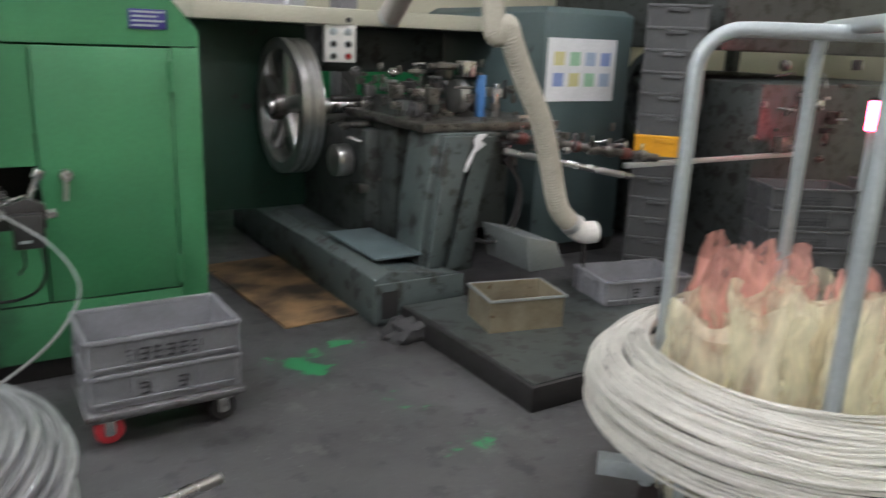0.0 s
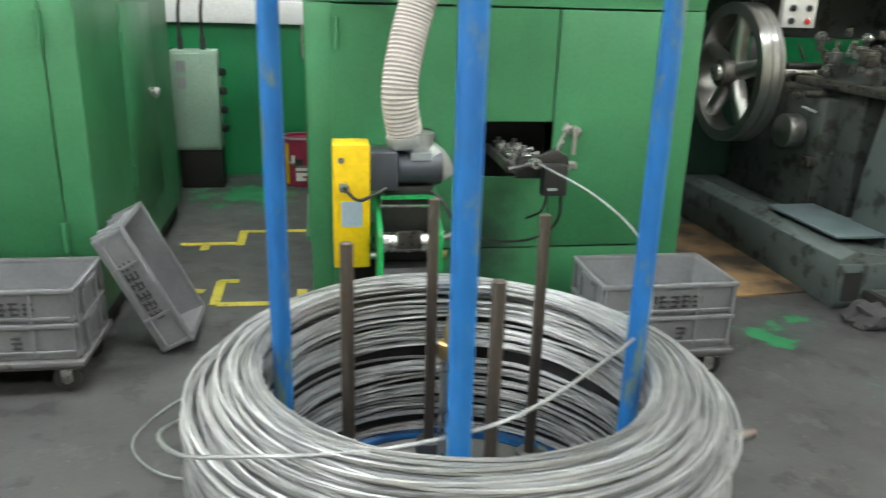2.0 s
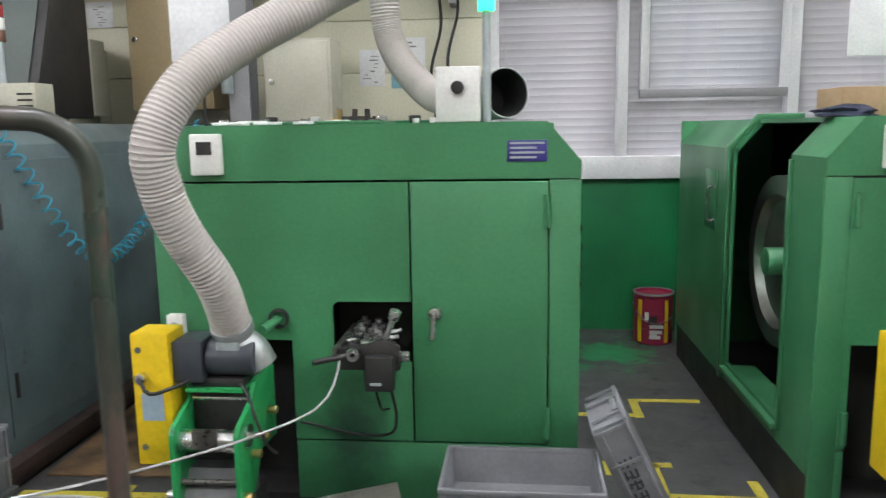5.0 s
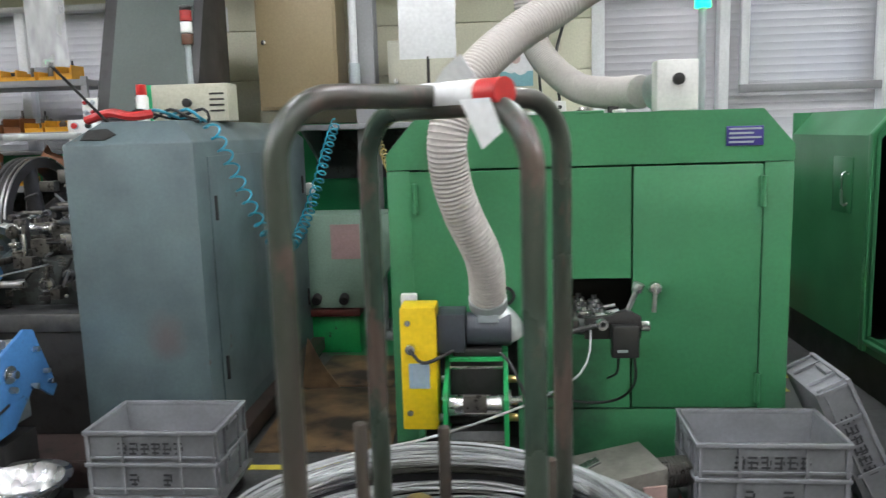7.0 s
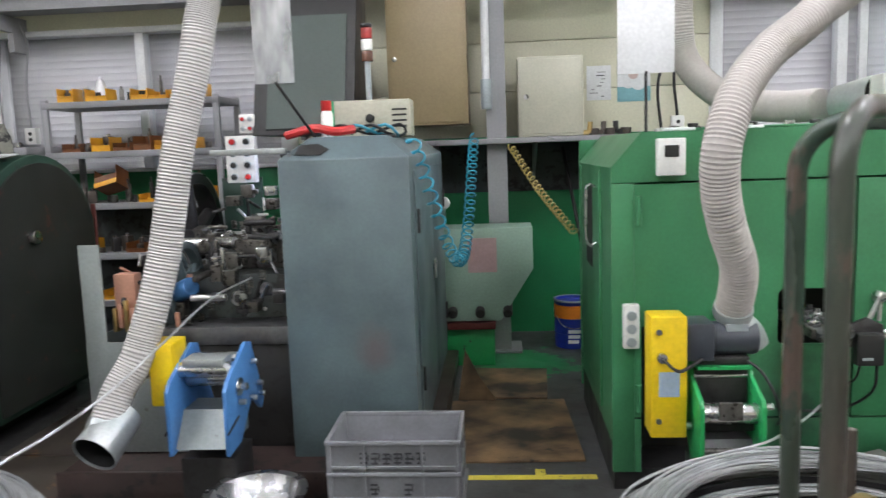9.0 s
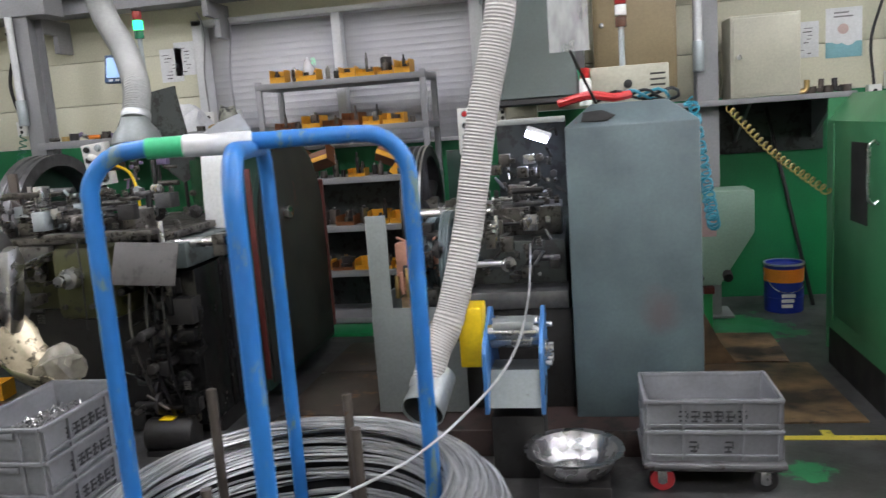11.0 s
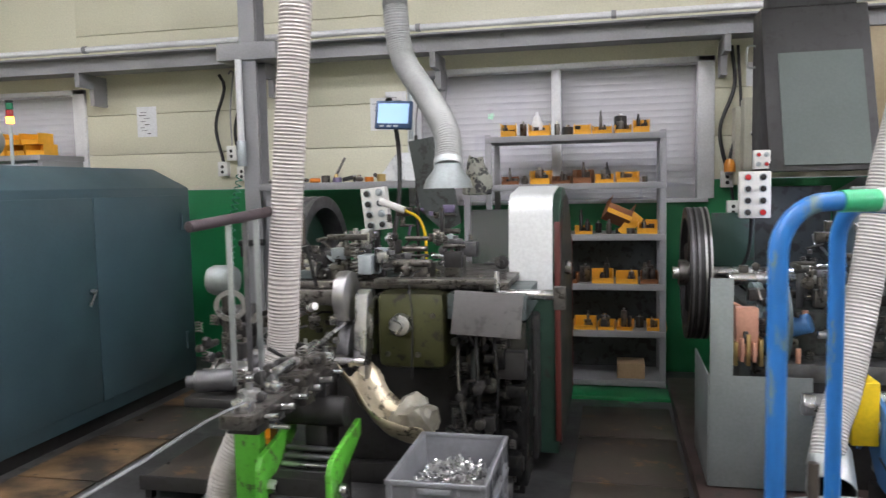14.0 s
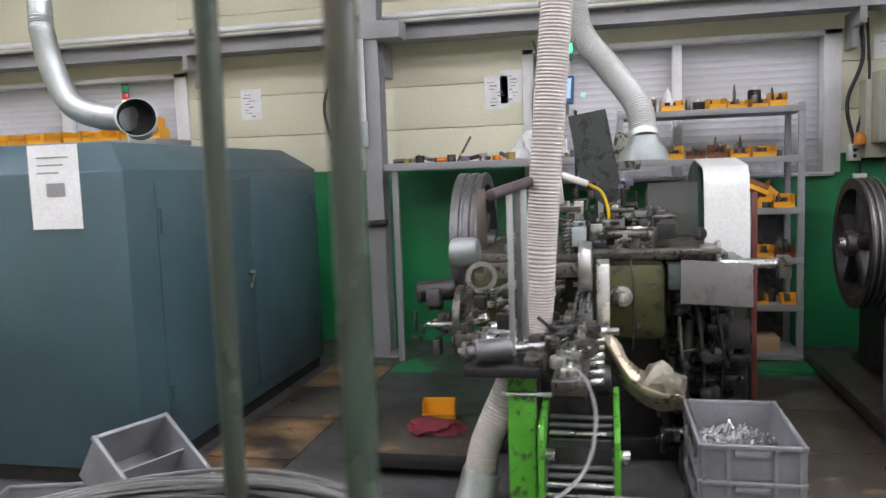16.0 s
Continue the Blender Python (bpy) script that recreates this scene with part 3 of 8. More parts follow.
def green_machine(x, w, label, strip=True, d=2.45, dl=None):
    """Cabinet with chamfered shoulders, front doors, a wire hole and an open flywheel bay at its low end. x: low end; w: length."""
    t = thing("wire_machine", (x, 3.46, 0), label, "machine", "green enclosed machines", kind="")
    c = 0.13
    th = 0.02
    dl = dl or d   # depth of the low end, where the back corner is stepped
    # front wall in two leaves round the wire hole
    def front(name, x0, x1, z0, z1, y0=0.0):
        return part(name, box(B(), x0, y0, z0, x1, y0 + th, z1, 0.003), GREEN, t)
    hx0, hx1, hz0, hz1 = w - 1.03 + 0.05, w - 0.68, 0.69, 0.94
    xs = w - 0.66   # door split
    sx0, sx1, sz0, sz1 = 0.13, 0.55, 0.12, 0.78  # slot for the feeder
    for (a, b2, z0, z1) in ((0.10, sx0, 0.36, 1.415), (sx0, sx1, sz1, 1.415), (sx1, hx0, 0.36, 1.415), (hx0, xs - 0.004, hz1, 1.415), (hx0, xs - 0.004, 0.36, hz0)):
        part("front_panel", box(B(), a, 0, z0, b2, th, z1), GREEN, t)
    front("door", xs + 0.004, w - 0.125, 0.36, 1.415, -0.004)
    front("front_panel", 0.0, 0.10, 0.1, 1.42)
    front("front_panel", w - 0.12, w, 0.1, 1.42)
    for a, b2 in ((0.10, sx0), (sx1, w - 0.12)):
        front("front_panel", a, b2, 0.1, 0.352)
    part("front_header", prism(B(), [(0, 1.424), (w, 1.424), (w, 1.49), (w - c, 1.64), (c, 1.64), (0, 1.49)], 0, th), GREEN, t)
    # roof and chamfers, cut open over the flywheel bay
    oy0, oy1 = 0.36, 1.20
    part("roof", box(B(), c, th, 1.62, w - c, dl, 1.64), GREEN, t)
    if dl < d:
        part("roof", box(B(), 0.64, dl, 1.62, w - c, d, 1.64), GREEN, t)
        part("step_panel", box(B(), 0.622, dl, 0.1, 0.64, d, 1.62), GREEN, t)
        part("back_panel", box(B(), 0, dl, 0.1, 0.64, dl + th, 1.619), GREEN, t)
    part("shoulder", prism(B(), [(w, 1.49), (w - c, 1.64), (w - c - 0.02, 1.62), (w - 0.02, 1.47)], th, d), GREEN, t)
    for a, b2 in ((th, oy0), (oy1, dl)):
        part("shoulder", prism(B(), [(0, 1.49), (c, 1.64), (c + 0.02, 1.62), (0.02, 1.47)], a, b2), GREEN, t)
        part("side_panel", box(B(), 0, a, 0.24, th, b2, 1.49), GREEN, t)
    part("side_panel", box(B(), 0, oy0, 0.24, th, oy1, 0.34), GREEN, t)
    part("side_panel", box(B(), w - th, th, 0.1, w, d, 1.49), GREEN, t)
    sd = part("side_door", box(B(), w, 0.72, 0.3, w + 0.006, 1.42, 1.38, 0.002), GREEN, t)
    part("side_handle", rod(rod(B(), (w, 1.30, 0.90), (w + 0.05, 1.30, 0.90), 0.024, 14, bev=0.005), (w + 0.045, 1.30, 0.91), (w + 0.055, 1.17, 0.89), 0.012, 8), STEEL, sd, "chrome door handle")
    for z in (0.5, 1.15):
        part("hinge", rod(B(), (w + 0.008, 0.715, z), (w + 0.008, 0.715, z + 0.1), 0.010, 10), GREEN, sd)
    part("back_panel", box(B(), 0 if dl == d else 0.622, d, 0.1, w, d + th, 1.64), GREEN, t)
    for q in (oy0 - 0.03, oy1):
        part("bay_frame", box(B(), -0.012, q, 0.3, 0.0, q + 0.03, 1.47, 0.002), GREEN, t)
    part("plinth", box(B(), 0.012, 0.04, 0, w - 0.03, dl, 0.1), IRON, t, "black plinth")
    if dl < d:
        part("plinth", box(B(), 0.65, dl, 0, w - 0.03, d, 0.1), IRON, t)
    part("side_skirt", box(B(), 0.012, 0.04, 0.1, 0.022, dl, 0.25), IRON, t)
    # blackened inner wall and black sheets stand in for shade inside the cabinet
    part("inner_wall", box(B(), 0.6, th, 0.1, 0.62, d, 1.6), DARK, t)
    part("slot_shade_sheet", box(B(), sx0 - 0.05, 0.3, 0.1, sx1 + 0.1, 0.31, sz1 + 0.1), DARK, t)
    part("hole_shade_sheet", box(B(), hx0 - 0.03, 0.25, hz0 - 0.1, hx1 + 0.06, 0.27, hz1 + 0.1), DARK, t)
    if strip:
        # this one keeps its bay shut, with a dark inspection window
        part("bay_door", box(B(), -0.004, oy0, 0.34, 0.012, oy1, 1.49, 0.003), GREEN, t)
        part("bay_shoulder", prism(B(), [(0, 1.49), (c, 1.64), (c + 0.02, 1.62), (0.02, 1.47)], oy0, oy1), GREEN, t)
        part("inspection_window", box(B(), -0.008, oy0 + 0.3, 0.95, -0.004, oy0 + 0.55, 1.38), DARK, t)
        part("grab_bar", sweep(B(), smooth_path([(-0.004, oy0 + 0.15, 1.1), (-0.05, oy0 + 0.15, 1.1), (-0.05, oy0 + 0.15, 1.38), (-0.004, oy0 + 0.15, 1.38)], 0.02), 0.008, 8), STEEL, t)
    # flywheel in the bay
    fm = pose(0.2, (oy0 + oy1) / 2 + 0.1, 0.95, 0, 90, 0)
    part("flywheel", lathe(B(), [(0.02, -0.03), (0.3, -0.03), (0.33, -0.07), (0.42, -0.07), (0.42, 0.07), (0.33, 0.07), (0.3, 0.03), (0.02, 0.03), (0.02, -0.03)], 48, fm), POLISH, t, "polished steel flywheel")
    part("hub", rod(B(), fm @ Vector((0, 0, -0.12)), fm @ Vector((0, 0, 0.3)), 0.07, 20, bev=0.01), GREEN, t)
    # fittings on the front
    for z in (1.3, 0.45):
        hinge(t, w - 0.125, 0, z)
        hinge(t, 0.12, 0, z)
    part("handle", rod(rod(B(), (xs + 0.095, -0.004, 0.90), (xs + 0.095, -0.045, 0.90), 0.026, 16, bev=0.006), (xs + 0.095, -0.04, 0.915), (xs + 0.085, -0.05, 0.80), 0.010, 8), STEEL, t, "chrome door handle")
    np_ = part("nameplate", box(B(), w - 0.28, -0.006, 1.49, w - 0.13, 0.0, 1.57, 0.002), PLATEBLUE, t, "blue nameplate with silver edge")
    for k in range(4):
        part("print_bar", box(B(), w - 0.27, -0.008, 1.555 - 0.018 * k, w - 0.14 - 0.03 * (k % 2), -0.006, 1.563 - 0.018 * k), SILVER, np_)
    sw = part("switch_box", box(B(), 0.19, -0.05, 1.45, 0.31, 0.0, 1.61, 0.008), WHITE, t, "white switch box")
    part("switch_window", box(B(), 0.22, -0.053, 1.53, 0.28, -0.048, 1.58), KBLACK, sw)
    so = None if not strip else part("socket_strip", box(B(), 0.045, -0.045, 0.69, 0.115, 0.0, 0.89, 0.008), WHITE, t, "white socket strip")
    for k in range(3 if strip else 0):
        part("socket", rod(B(), (0.08, -0.047, 0.72 + 0.06 * k), (0.08, -0.03, 0.72 + 0.06 * k), 0.022, 14), SILVER, so)
    part("port_ring", lathe(B(), [(0.03, -0.005), (0.042, -0.005), (0.042, 0.012), (0.03, 0.012), (0.03, -0.005)], 20, pose(0.5, 0, 0.87, 90, 0, 0)), RUBBER, t)
    part("port_tube", rod(B(), (0.5, 0.03, 0.87), (0.46, -0.09, 0.845), 0.018, 12), GREEN, t)
    for zc, q in ((hz0, 1), (hz1, -1)):
        arc2 = [(hx0 + 0.03 - 0.03 * math.cos(a), zc + q * (0.03 - 0.03 * math.sin(a))) for a in (0, 0.4, 0.8, 1.2, math.pi / 2)]
        part("hole_corner", prism(B(), [(hx0, zc)] + arc2, 0.001, 0.018, "y"), GREEN, t)
    # wire straightener reaching out of the hole
    xc = w - 0.83
    st = part("roller_block", box(B(), xc - 0.075, -0.26, 0.765, xc + 0.055, 0.2, 0.80, 0.006), DULL, t, "oily steel wire straightener")
    for k in range(4):
        for q, u in ((0, -0.045), (1, 0.02)):
            y = 0.13 - 0.085 * k - 0.04 * q
            part("roller", rod(rod(B(), (xc + u, y, 0.80), (xc + u, y, 0.83), 0.029, 16, bev=0.005), (xc + u, y, 0.83), (xc + u, y, 0.848), 0.013, 8), STEEL if k % 2 else DULL, st)
    for k in range(3):
        part("adjuster", rod(B(), (xc + 0.05, 0.1 - 0.1 * k, 0.785), (xc + 0.115, 0.1 - 0.1 * k, 0.80), 0.010, 8, bev=0.002), STEEL, st)
    part("side_rail", box(B(), xc - 0.10, -0.24, 0.775, xc - 0.08, 0.15, 0.815, 0.003), OILSTEEL, st)
    part("end_bracket", prism(B(), [(xc - 0.06, 0.75), (xc + 0.16, 0.75), (xc + 0.16, 0.84), (xc + 0.10, 0.87), (xc + 0.04, 0.845), (xc - 0.06, 0.835)], -0.29, -0.262, "y", 0.004), IRON, st, "black end bracket")
    part("sensor_box", box(B(), xc + 0.04, -0.34, 0.685, xc + 0.145, -0.291, 0.815, 0.008), KBLACK, st, "black sensor box")
    part("sensor_label", box(B(), xc + 0.06, -0.343, 0.71, xc + 0.10, -0.34, 0.72), SILVER, st)
    part("guide_tube", rod(rod(B(), (xc + 0.01, -0.29, 0.82), (xc - 0.02, -0.34, 0.82), 0.018, 12, bev=0.003), (xc - 0.02, -0.34, 0.82), (xc - 0.13, -0.40, 0.812), 0.011, 10), KBLACK, st)
    part("guide_eye", lathe(B(), [(0.010, -0.012), (0.022, -0.012), (0.022, 0.012), (0.010, 0.012), (0.010, -0.012)], 18, pose(xc, -0.345, 0.825, 90, 0, 15)), STEEL, st)
    part("lever", rod(rod(B(), (xc + 0.10, -0.275, 0.84), (xc + 0.145, -0.285, 0.955), 0.011, 10), (xc + 0.14, -0.284, 0.94), (xc + 0.152, -0.287, 0.975), 0.022, 12, bev=0.004), STEEL, st, "bright steel lever")
    part("clamp_nut", rod(B(), (xc + 0.16, -0.277, 0.80), (xc + 0.195, -0.277, 0.80), 0.020, 6, bev=0.002), STEEL, st)
    part("sensor_cable", sweep(B(), smooth_path([(xc + 0.13, -0.31, 0.686), (xc + 0.14, -0.26, 0.56), (xc + 0.09, -0.12, 0.44), (xc - 0.05, -0.04, 0.40), (sx1 + 0.03, -0.04, 0.45)], 0.03), 0.006, 6), CABLE, st)
    part("sensor_cable", sweep(B(), smooth_path([(xc + 0.07, -0.30, 0.686), (xc + 0.075, -0.24, 0.60), (xc + 0.06, -0.10, 0.53), (xc + 0.07, -0.012, 0.50)], 0.03), 0.005, 6), CABLE, st)
    if not strip:
        # raised portal round the open bay
        part("bay_portal", prism(B(), [(-0.028, 0.25), (-0.028, 1.50), (c - 0.012, 1.668), (c + 0.22, 1.668), (c + 0.22, 1.641), (c, 1.641), (-0.001, 1.49), (-0.001, 0.25)], oy1, oy1 + 0.05, "y", 0.003), GREEN, t)
        part("bay_sill", box(B(), -0.03, oy0, 0.295, 0.16, oy1, 0.32, 0.003), GREEN, t)
        part("hatch", box(B(), -0.006, oy1 + 0.28, 1.02, 0.0, oy1 + 0.55, 1.36, 0.002), GREEN, t)
        part("hatch_pull", sweep(B(), smooth_path([(-0.006, oy1 + 0.33, 1.08), (-0.04, oy1 + 0.33, 1.08), (-0.04, oy1 + 0.33, 1.26), (-0.006, oy1 + 0.33, 1.26)], 0.02), 0.008, 8), STEEL, t)
    return t


green_machine(-0.81, 1.73, "green steel cabinet of a wire forming machine", False)
green_machine(-3.40, 1.70, "green steel cabinet of a wire forming machine", True, 1.95, 1.33)


# ---- coil stands ----
def coil(at, r0, r1, z0, z1, material, seed, label, n=300):
    """Wire wound in uneven bands: a near-black core as shade in the gaps, crossing strands on top."""
    rnd = random.Random(seed)
    bm = B()
    seg = 56
    bands = [z0 + 0.015 + (z1 - z0 - 0.03) * (k + rnd.uniform(-0.3, 0.3)) / 11 for k in range(12)]
    for k in range(n):
        u = rnd.random()
        f = rnd.random()
        e, ez = 0.016 * rnd.random(), 0.016 * rnd.random()
        if u < 0.36:
            r, z = r1 - 0.02 * rnd.random() - 0.05 * max(0, f - 0.7), z0 + (z1 - z0 - 0.03) * f
        elif u < 0.58:
            r, z = r0 + 0.022 * rnd.random(), min(z1, max(z0, rnd.choice(bands) + rnd.gauss(0, 0.008)))
        else:
            r = r0 + (r1 - r0) * f
            z = z1 + 0.035 * (1 - f) - 0.06 * f * f + 0.022 * rnd.random()
            e = min(0.035, 0.004 + 0.04 * rnd.random() ** 2)
            r = min(max(r, r0 + e), r1 - 0.6 * e)
        ph, pz = rnd.random() * 6.28, rnd.random() * 6.28
        pts = []
        for j in range(seg):
            th = 2 * math.pi * j / seg
            rr = r + e * math.sin(th + ph) + 0.004 * math.sin(3 * th + pz)
            pts.append((rr * math.cos(th), rr * math.sin(th), z + ez * math.sin(th + pz) + 0.004 * math.sin(5 * th + ph)))
        sweep(bm, pts, 0.0042, 5, True)
    t = thing("wire_coil", at, label, "wire coil", "wire coils on the stands")
    part("wire_winding", bm, material, t)["kind"] = "stuff"
    # dark core: shade of the gaps between bands, put into its colour
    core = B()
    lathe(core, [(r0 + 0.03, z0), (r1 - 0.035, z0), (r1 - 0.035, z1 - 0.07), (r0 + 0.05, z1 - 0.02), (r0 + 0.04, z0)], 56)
    part("gap_shade_core", core, WIRE_GAP, t)
    return t


def stand(at, rz, height, paint, label, r=0.4, rods=((0.18, 0.2, 0.86), (-0.2, 0.17, 0.93), (-0.17, -0.2, 0.8), (0.2, -0.18, 0.9)), tape_col=None, tape_at=0.0, tape_turn=0, after=False, r2=None, ring_z=0.2):
    t = thing("coil_stand", at, label, "coil stand", "wire coil stands", rz)
    pr = 0.0225
    for k, r in enumerate((r, r2 or r)):
        pts = [(-r, 0, 0.12), (-r, 0, height - 0.14)]
        for j in range(1, 8):
            a = math.pi / 2 * j / 8
            pts.append((-r + 0.12 * (1 - math.cos(a)), 0, height - 0.14 + 0.12 * math.sin(a)))
        pts += [(-r + 0.14, 0, height - 0.02 - 0.0)] + [(-0.02, 0, height - 0.02)]
        pts = pts + [(-x, y, z) for x, y, z in pts[::-1]]
        if k:
            pts = [(y, x, z - 0.02) for x, y, z in pts]
        part("tube_frame", sweep(B(), pts, pr, 14), paint, t)
    ring = [(0.47 * math.cos(2 * math.pi * j / 40), 0.47 * math.sin(2 * math.pi * j / 40), ring_z) for j in range(40)]
    part("base_ring", sweep(B(), ring, 0.02, 10, True), paint, t)
    for k in range(4 if ring_z > 0.2 else 0):
        a = math.pi / 2 * k + math.pi / 4
        part("ring_post", rod(B(), (0.47 * math.cos(a), 0.47 * math.sin(a), 0.15), (0.47 * math.cos(a), 0.47 * math.sin(a), ring_z), 0.016, 10), paint, t)
    for k in range(2):
        a = math.pi / 2 * k
        part("cross_bar", box(B(), -0.56, -0.03, 0.12, 0.56, 0.03, 0.18, 0.004, Matrix.Rotation(a, 4, "Z")), paint, t)
    part("hub_plate", box(B(), -0.30, -0.07, 0.185, 0.26, 0.05, 0.195, 0.003, Matrix.Rotation(0.7, 4, "Z")), GUARDSHEET, t, "grey steel hub plate")
    part("hub_box", box(B(), -0.12, 0.06, 0.18, 0.14, 0.22, 0.26, 0.006, Matrix.Rotation(-0.3, 4, "Z")), DARKSLATE, t)
    part("brake_arm", rod(B(), (-0.30, -0.12, 0.19), (-0.06, 0.1, 0.30), 0.02, 12, bev=0.003), DULL, t)
    part("brake_arm", rod(B(), (0.1, -0.14, 0.20), (0.36, 0.04, 0.21), 0.02, 12, bev=0.003), DULL, t)
    for x, y, z in rods:
        part("rod_socket", rod(B(), (x, y, 0.11), (x, y, 0.30), 0.036, 18, bev=0.006), DULL, t)
    part("turntable", lathe(B(), [(0.0, 0.115), (0.33, 0.115), (0.35, 0.1), (0.35, 0.07), (0.0, 0.07)], 36), IRON, t)
    part("foot_plate", lathe(B(), [(0.0, 0.07), (0.12, 0.07), (0.16, 0.02), (0.42, 0.02), (0.42, 0.0), (0.0, 0.0)], 36), IRON, t)
    for k, (x, y, z) in enumerate(rods):
        b2 = B()
        rod(b2, (x, y, 0.115), (x, y, z), 0.0145, 14, bev=0.003)
        part("upright_bar", b2, RODRUST, t, "browned steel bar")
    if tape_col:
        s = tape_at
        turn = Matrix.Rotation(radians(tape_turn), 4, "Z")
        tb = part("bandage", rod(B(), (s, 0, height - 0.02), (s + 0.17, 0, height - 0.022), pr + 0.006, 16, bev=0.003), PAPER, t, "white tape wrapped on the bar")
        c0, c1 = (s + 0.17, s + 0.23) if after else (s - 0.09, s)
        ct = part("colour_tape", rod(B(), (c0, 0, height - 0.02), (c1, 0, height - 0.02), pr + 0.004, 16), tape_col, t, "coloured tape")
        fl = B()
        vs = [fl.verts.new(p) for p in ((s + 0.05, -0.01, height + 0.006), (s + 0.17, -0.012, height + 0.008), (s + 0.15, -0.03, height + 0.05), (s + 0.09, -0.02, height + 0.03))]
        fl.faces.new(vs)
        f2 = bmesh.ops.extrude_face_region(fl, geom=list(fl.faces))
        bmesh.ops.translate(fl, verts=[v for v in f2["geom"] if isinstance(v, bmesh.types.BMVert)], vec=(0, -0.002, 0.001))
        tf = part("tape_flap", fl, PAPER, t)
        for o in (tb, ct, tf):
            o.matrix_basis = turn
        if after:
            ht = part("tape_tail", prism(B(), [(s + 0.14, height - 0.03), (s + 0.22, height - 0.03), (s + 0.25, height - 0.09), (s + 0.20, height - 0.12)], -0.03, -0.028, "y"), PAPER, t, "loose hanging end of white tape")
            ht.matrix_basis = turn
    return t


def loose(name_label, pts, r=0.0042, material=None):
    t = thing("feed_wire", (0, 0, 0), name_label, "wire")
    part("strand", sweep(B(), smooth_path(pts, 0.04), r, 8), material or WIRE, t)


stand((-0.47, 1.72, 0), -10, 1.66, BLUE, "blue tubular wire coil stand with crossing hoops",
      rods=((0.205, 0.219, 0.96), (0.07, -0.221, 0.95), (-0.234, -0.112, 0.98), (-0.067, 0.262, 0.98)))
coil((-0.47, 1.72, 0), 0.435, 0.60, 0.24, 0.64, WIRE, 1, "thick coil of bright drawn steel wire on a blue stand")
stand((-3.032, 1.692, 0), 44.1, 1.67, BOTTLE, "dark green tubular wire coil stand with taped top", 0.357,
      rods=((0.12, 0.16, 0.9), (-0.15, 0.1, 1.0), (0.2, -0.1, 0.88), (-0.1, -0.2, 0.82)), tape_col=KRED, tape_at=-0.045, tape_turn=-90, after=True, r2=0.249)
coil((-3.07, 1.72, 0), 0.435, 0.60, 0.24, 0.66, WIRE, 2, "thick coil of bright drawn steel wire on a green stand")
stand((-5.67, 1.70, 0), 18, 1.64, BLUE, "blue tubular wire coil stand with a bandaged top bar", tape_col=KGREEN, tape_at=-0.16)
coil((-5.67, 1.70, 0), 0.435, 0.60, 0.24, 0.64, WIRE, 3, "thick coil of bright drawn steel wire on a blue stand")
stand((-8.27, 0.37, 0), 0, 2.25, BOTTLE, "dark green tubular wire coil stand with rusty posts")
coil((-8.27, 0.37, 0), 0.435, 0.60, 0.24, 0.96, WIRE_DARK, 4, "tall coil of grey steel wire on a green stand")
stand((2.10, 1.25, 0), 45, 1.60, SILVER, "silver tubular wire coil stand", rods=(), ring_z=0.36)
coil((2.10, 1.25, 0), 0.44, 0.62, 0.385, 0.57, WIRE_WHITE, 5, "loose white steel wire coil on a silver stand", 150)

# ---- crates ----
def hollow(bm, L, W, H, t, z=0.0):
    """One-piece open tray: half length, half width, height, wall."""
    rings = []
    for x, y, h in ((L - 0.008, W - 0.008, 0), (L, W, H), (L - t, W - t, H), (L - t - 0.008, W - t - 0.008, t)):
        rings.append([bm.verts.new((a * x, b2 * y, z + h)) for a, b2 in ((-1, -1), (1, -1), (1, 1), (-1, 1))])
    for p, q in zip(rings, rings[1:]):
        for k in range(4):
            bm.faces.new((p[k], p[(k + 1) % 4], q[(k + 1) % 4], q[k]))
    bm.faces.new(rings[0][::-1])
    bm.faces.new(rings[-1])
    return bm


def crate_mesh():
    bm = B()
    L, W, H, t = 0.27, 0.175, 0.145, 0.006
    hollow(bm, L, W, H, t)
    return bm


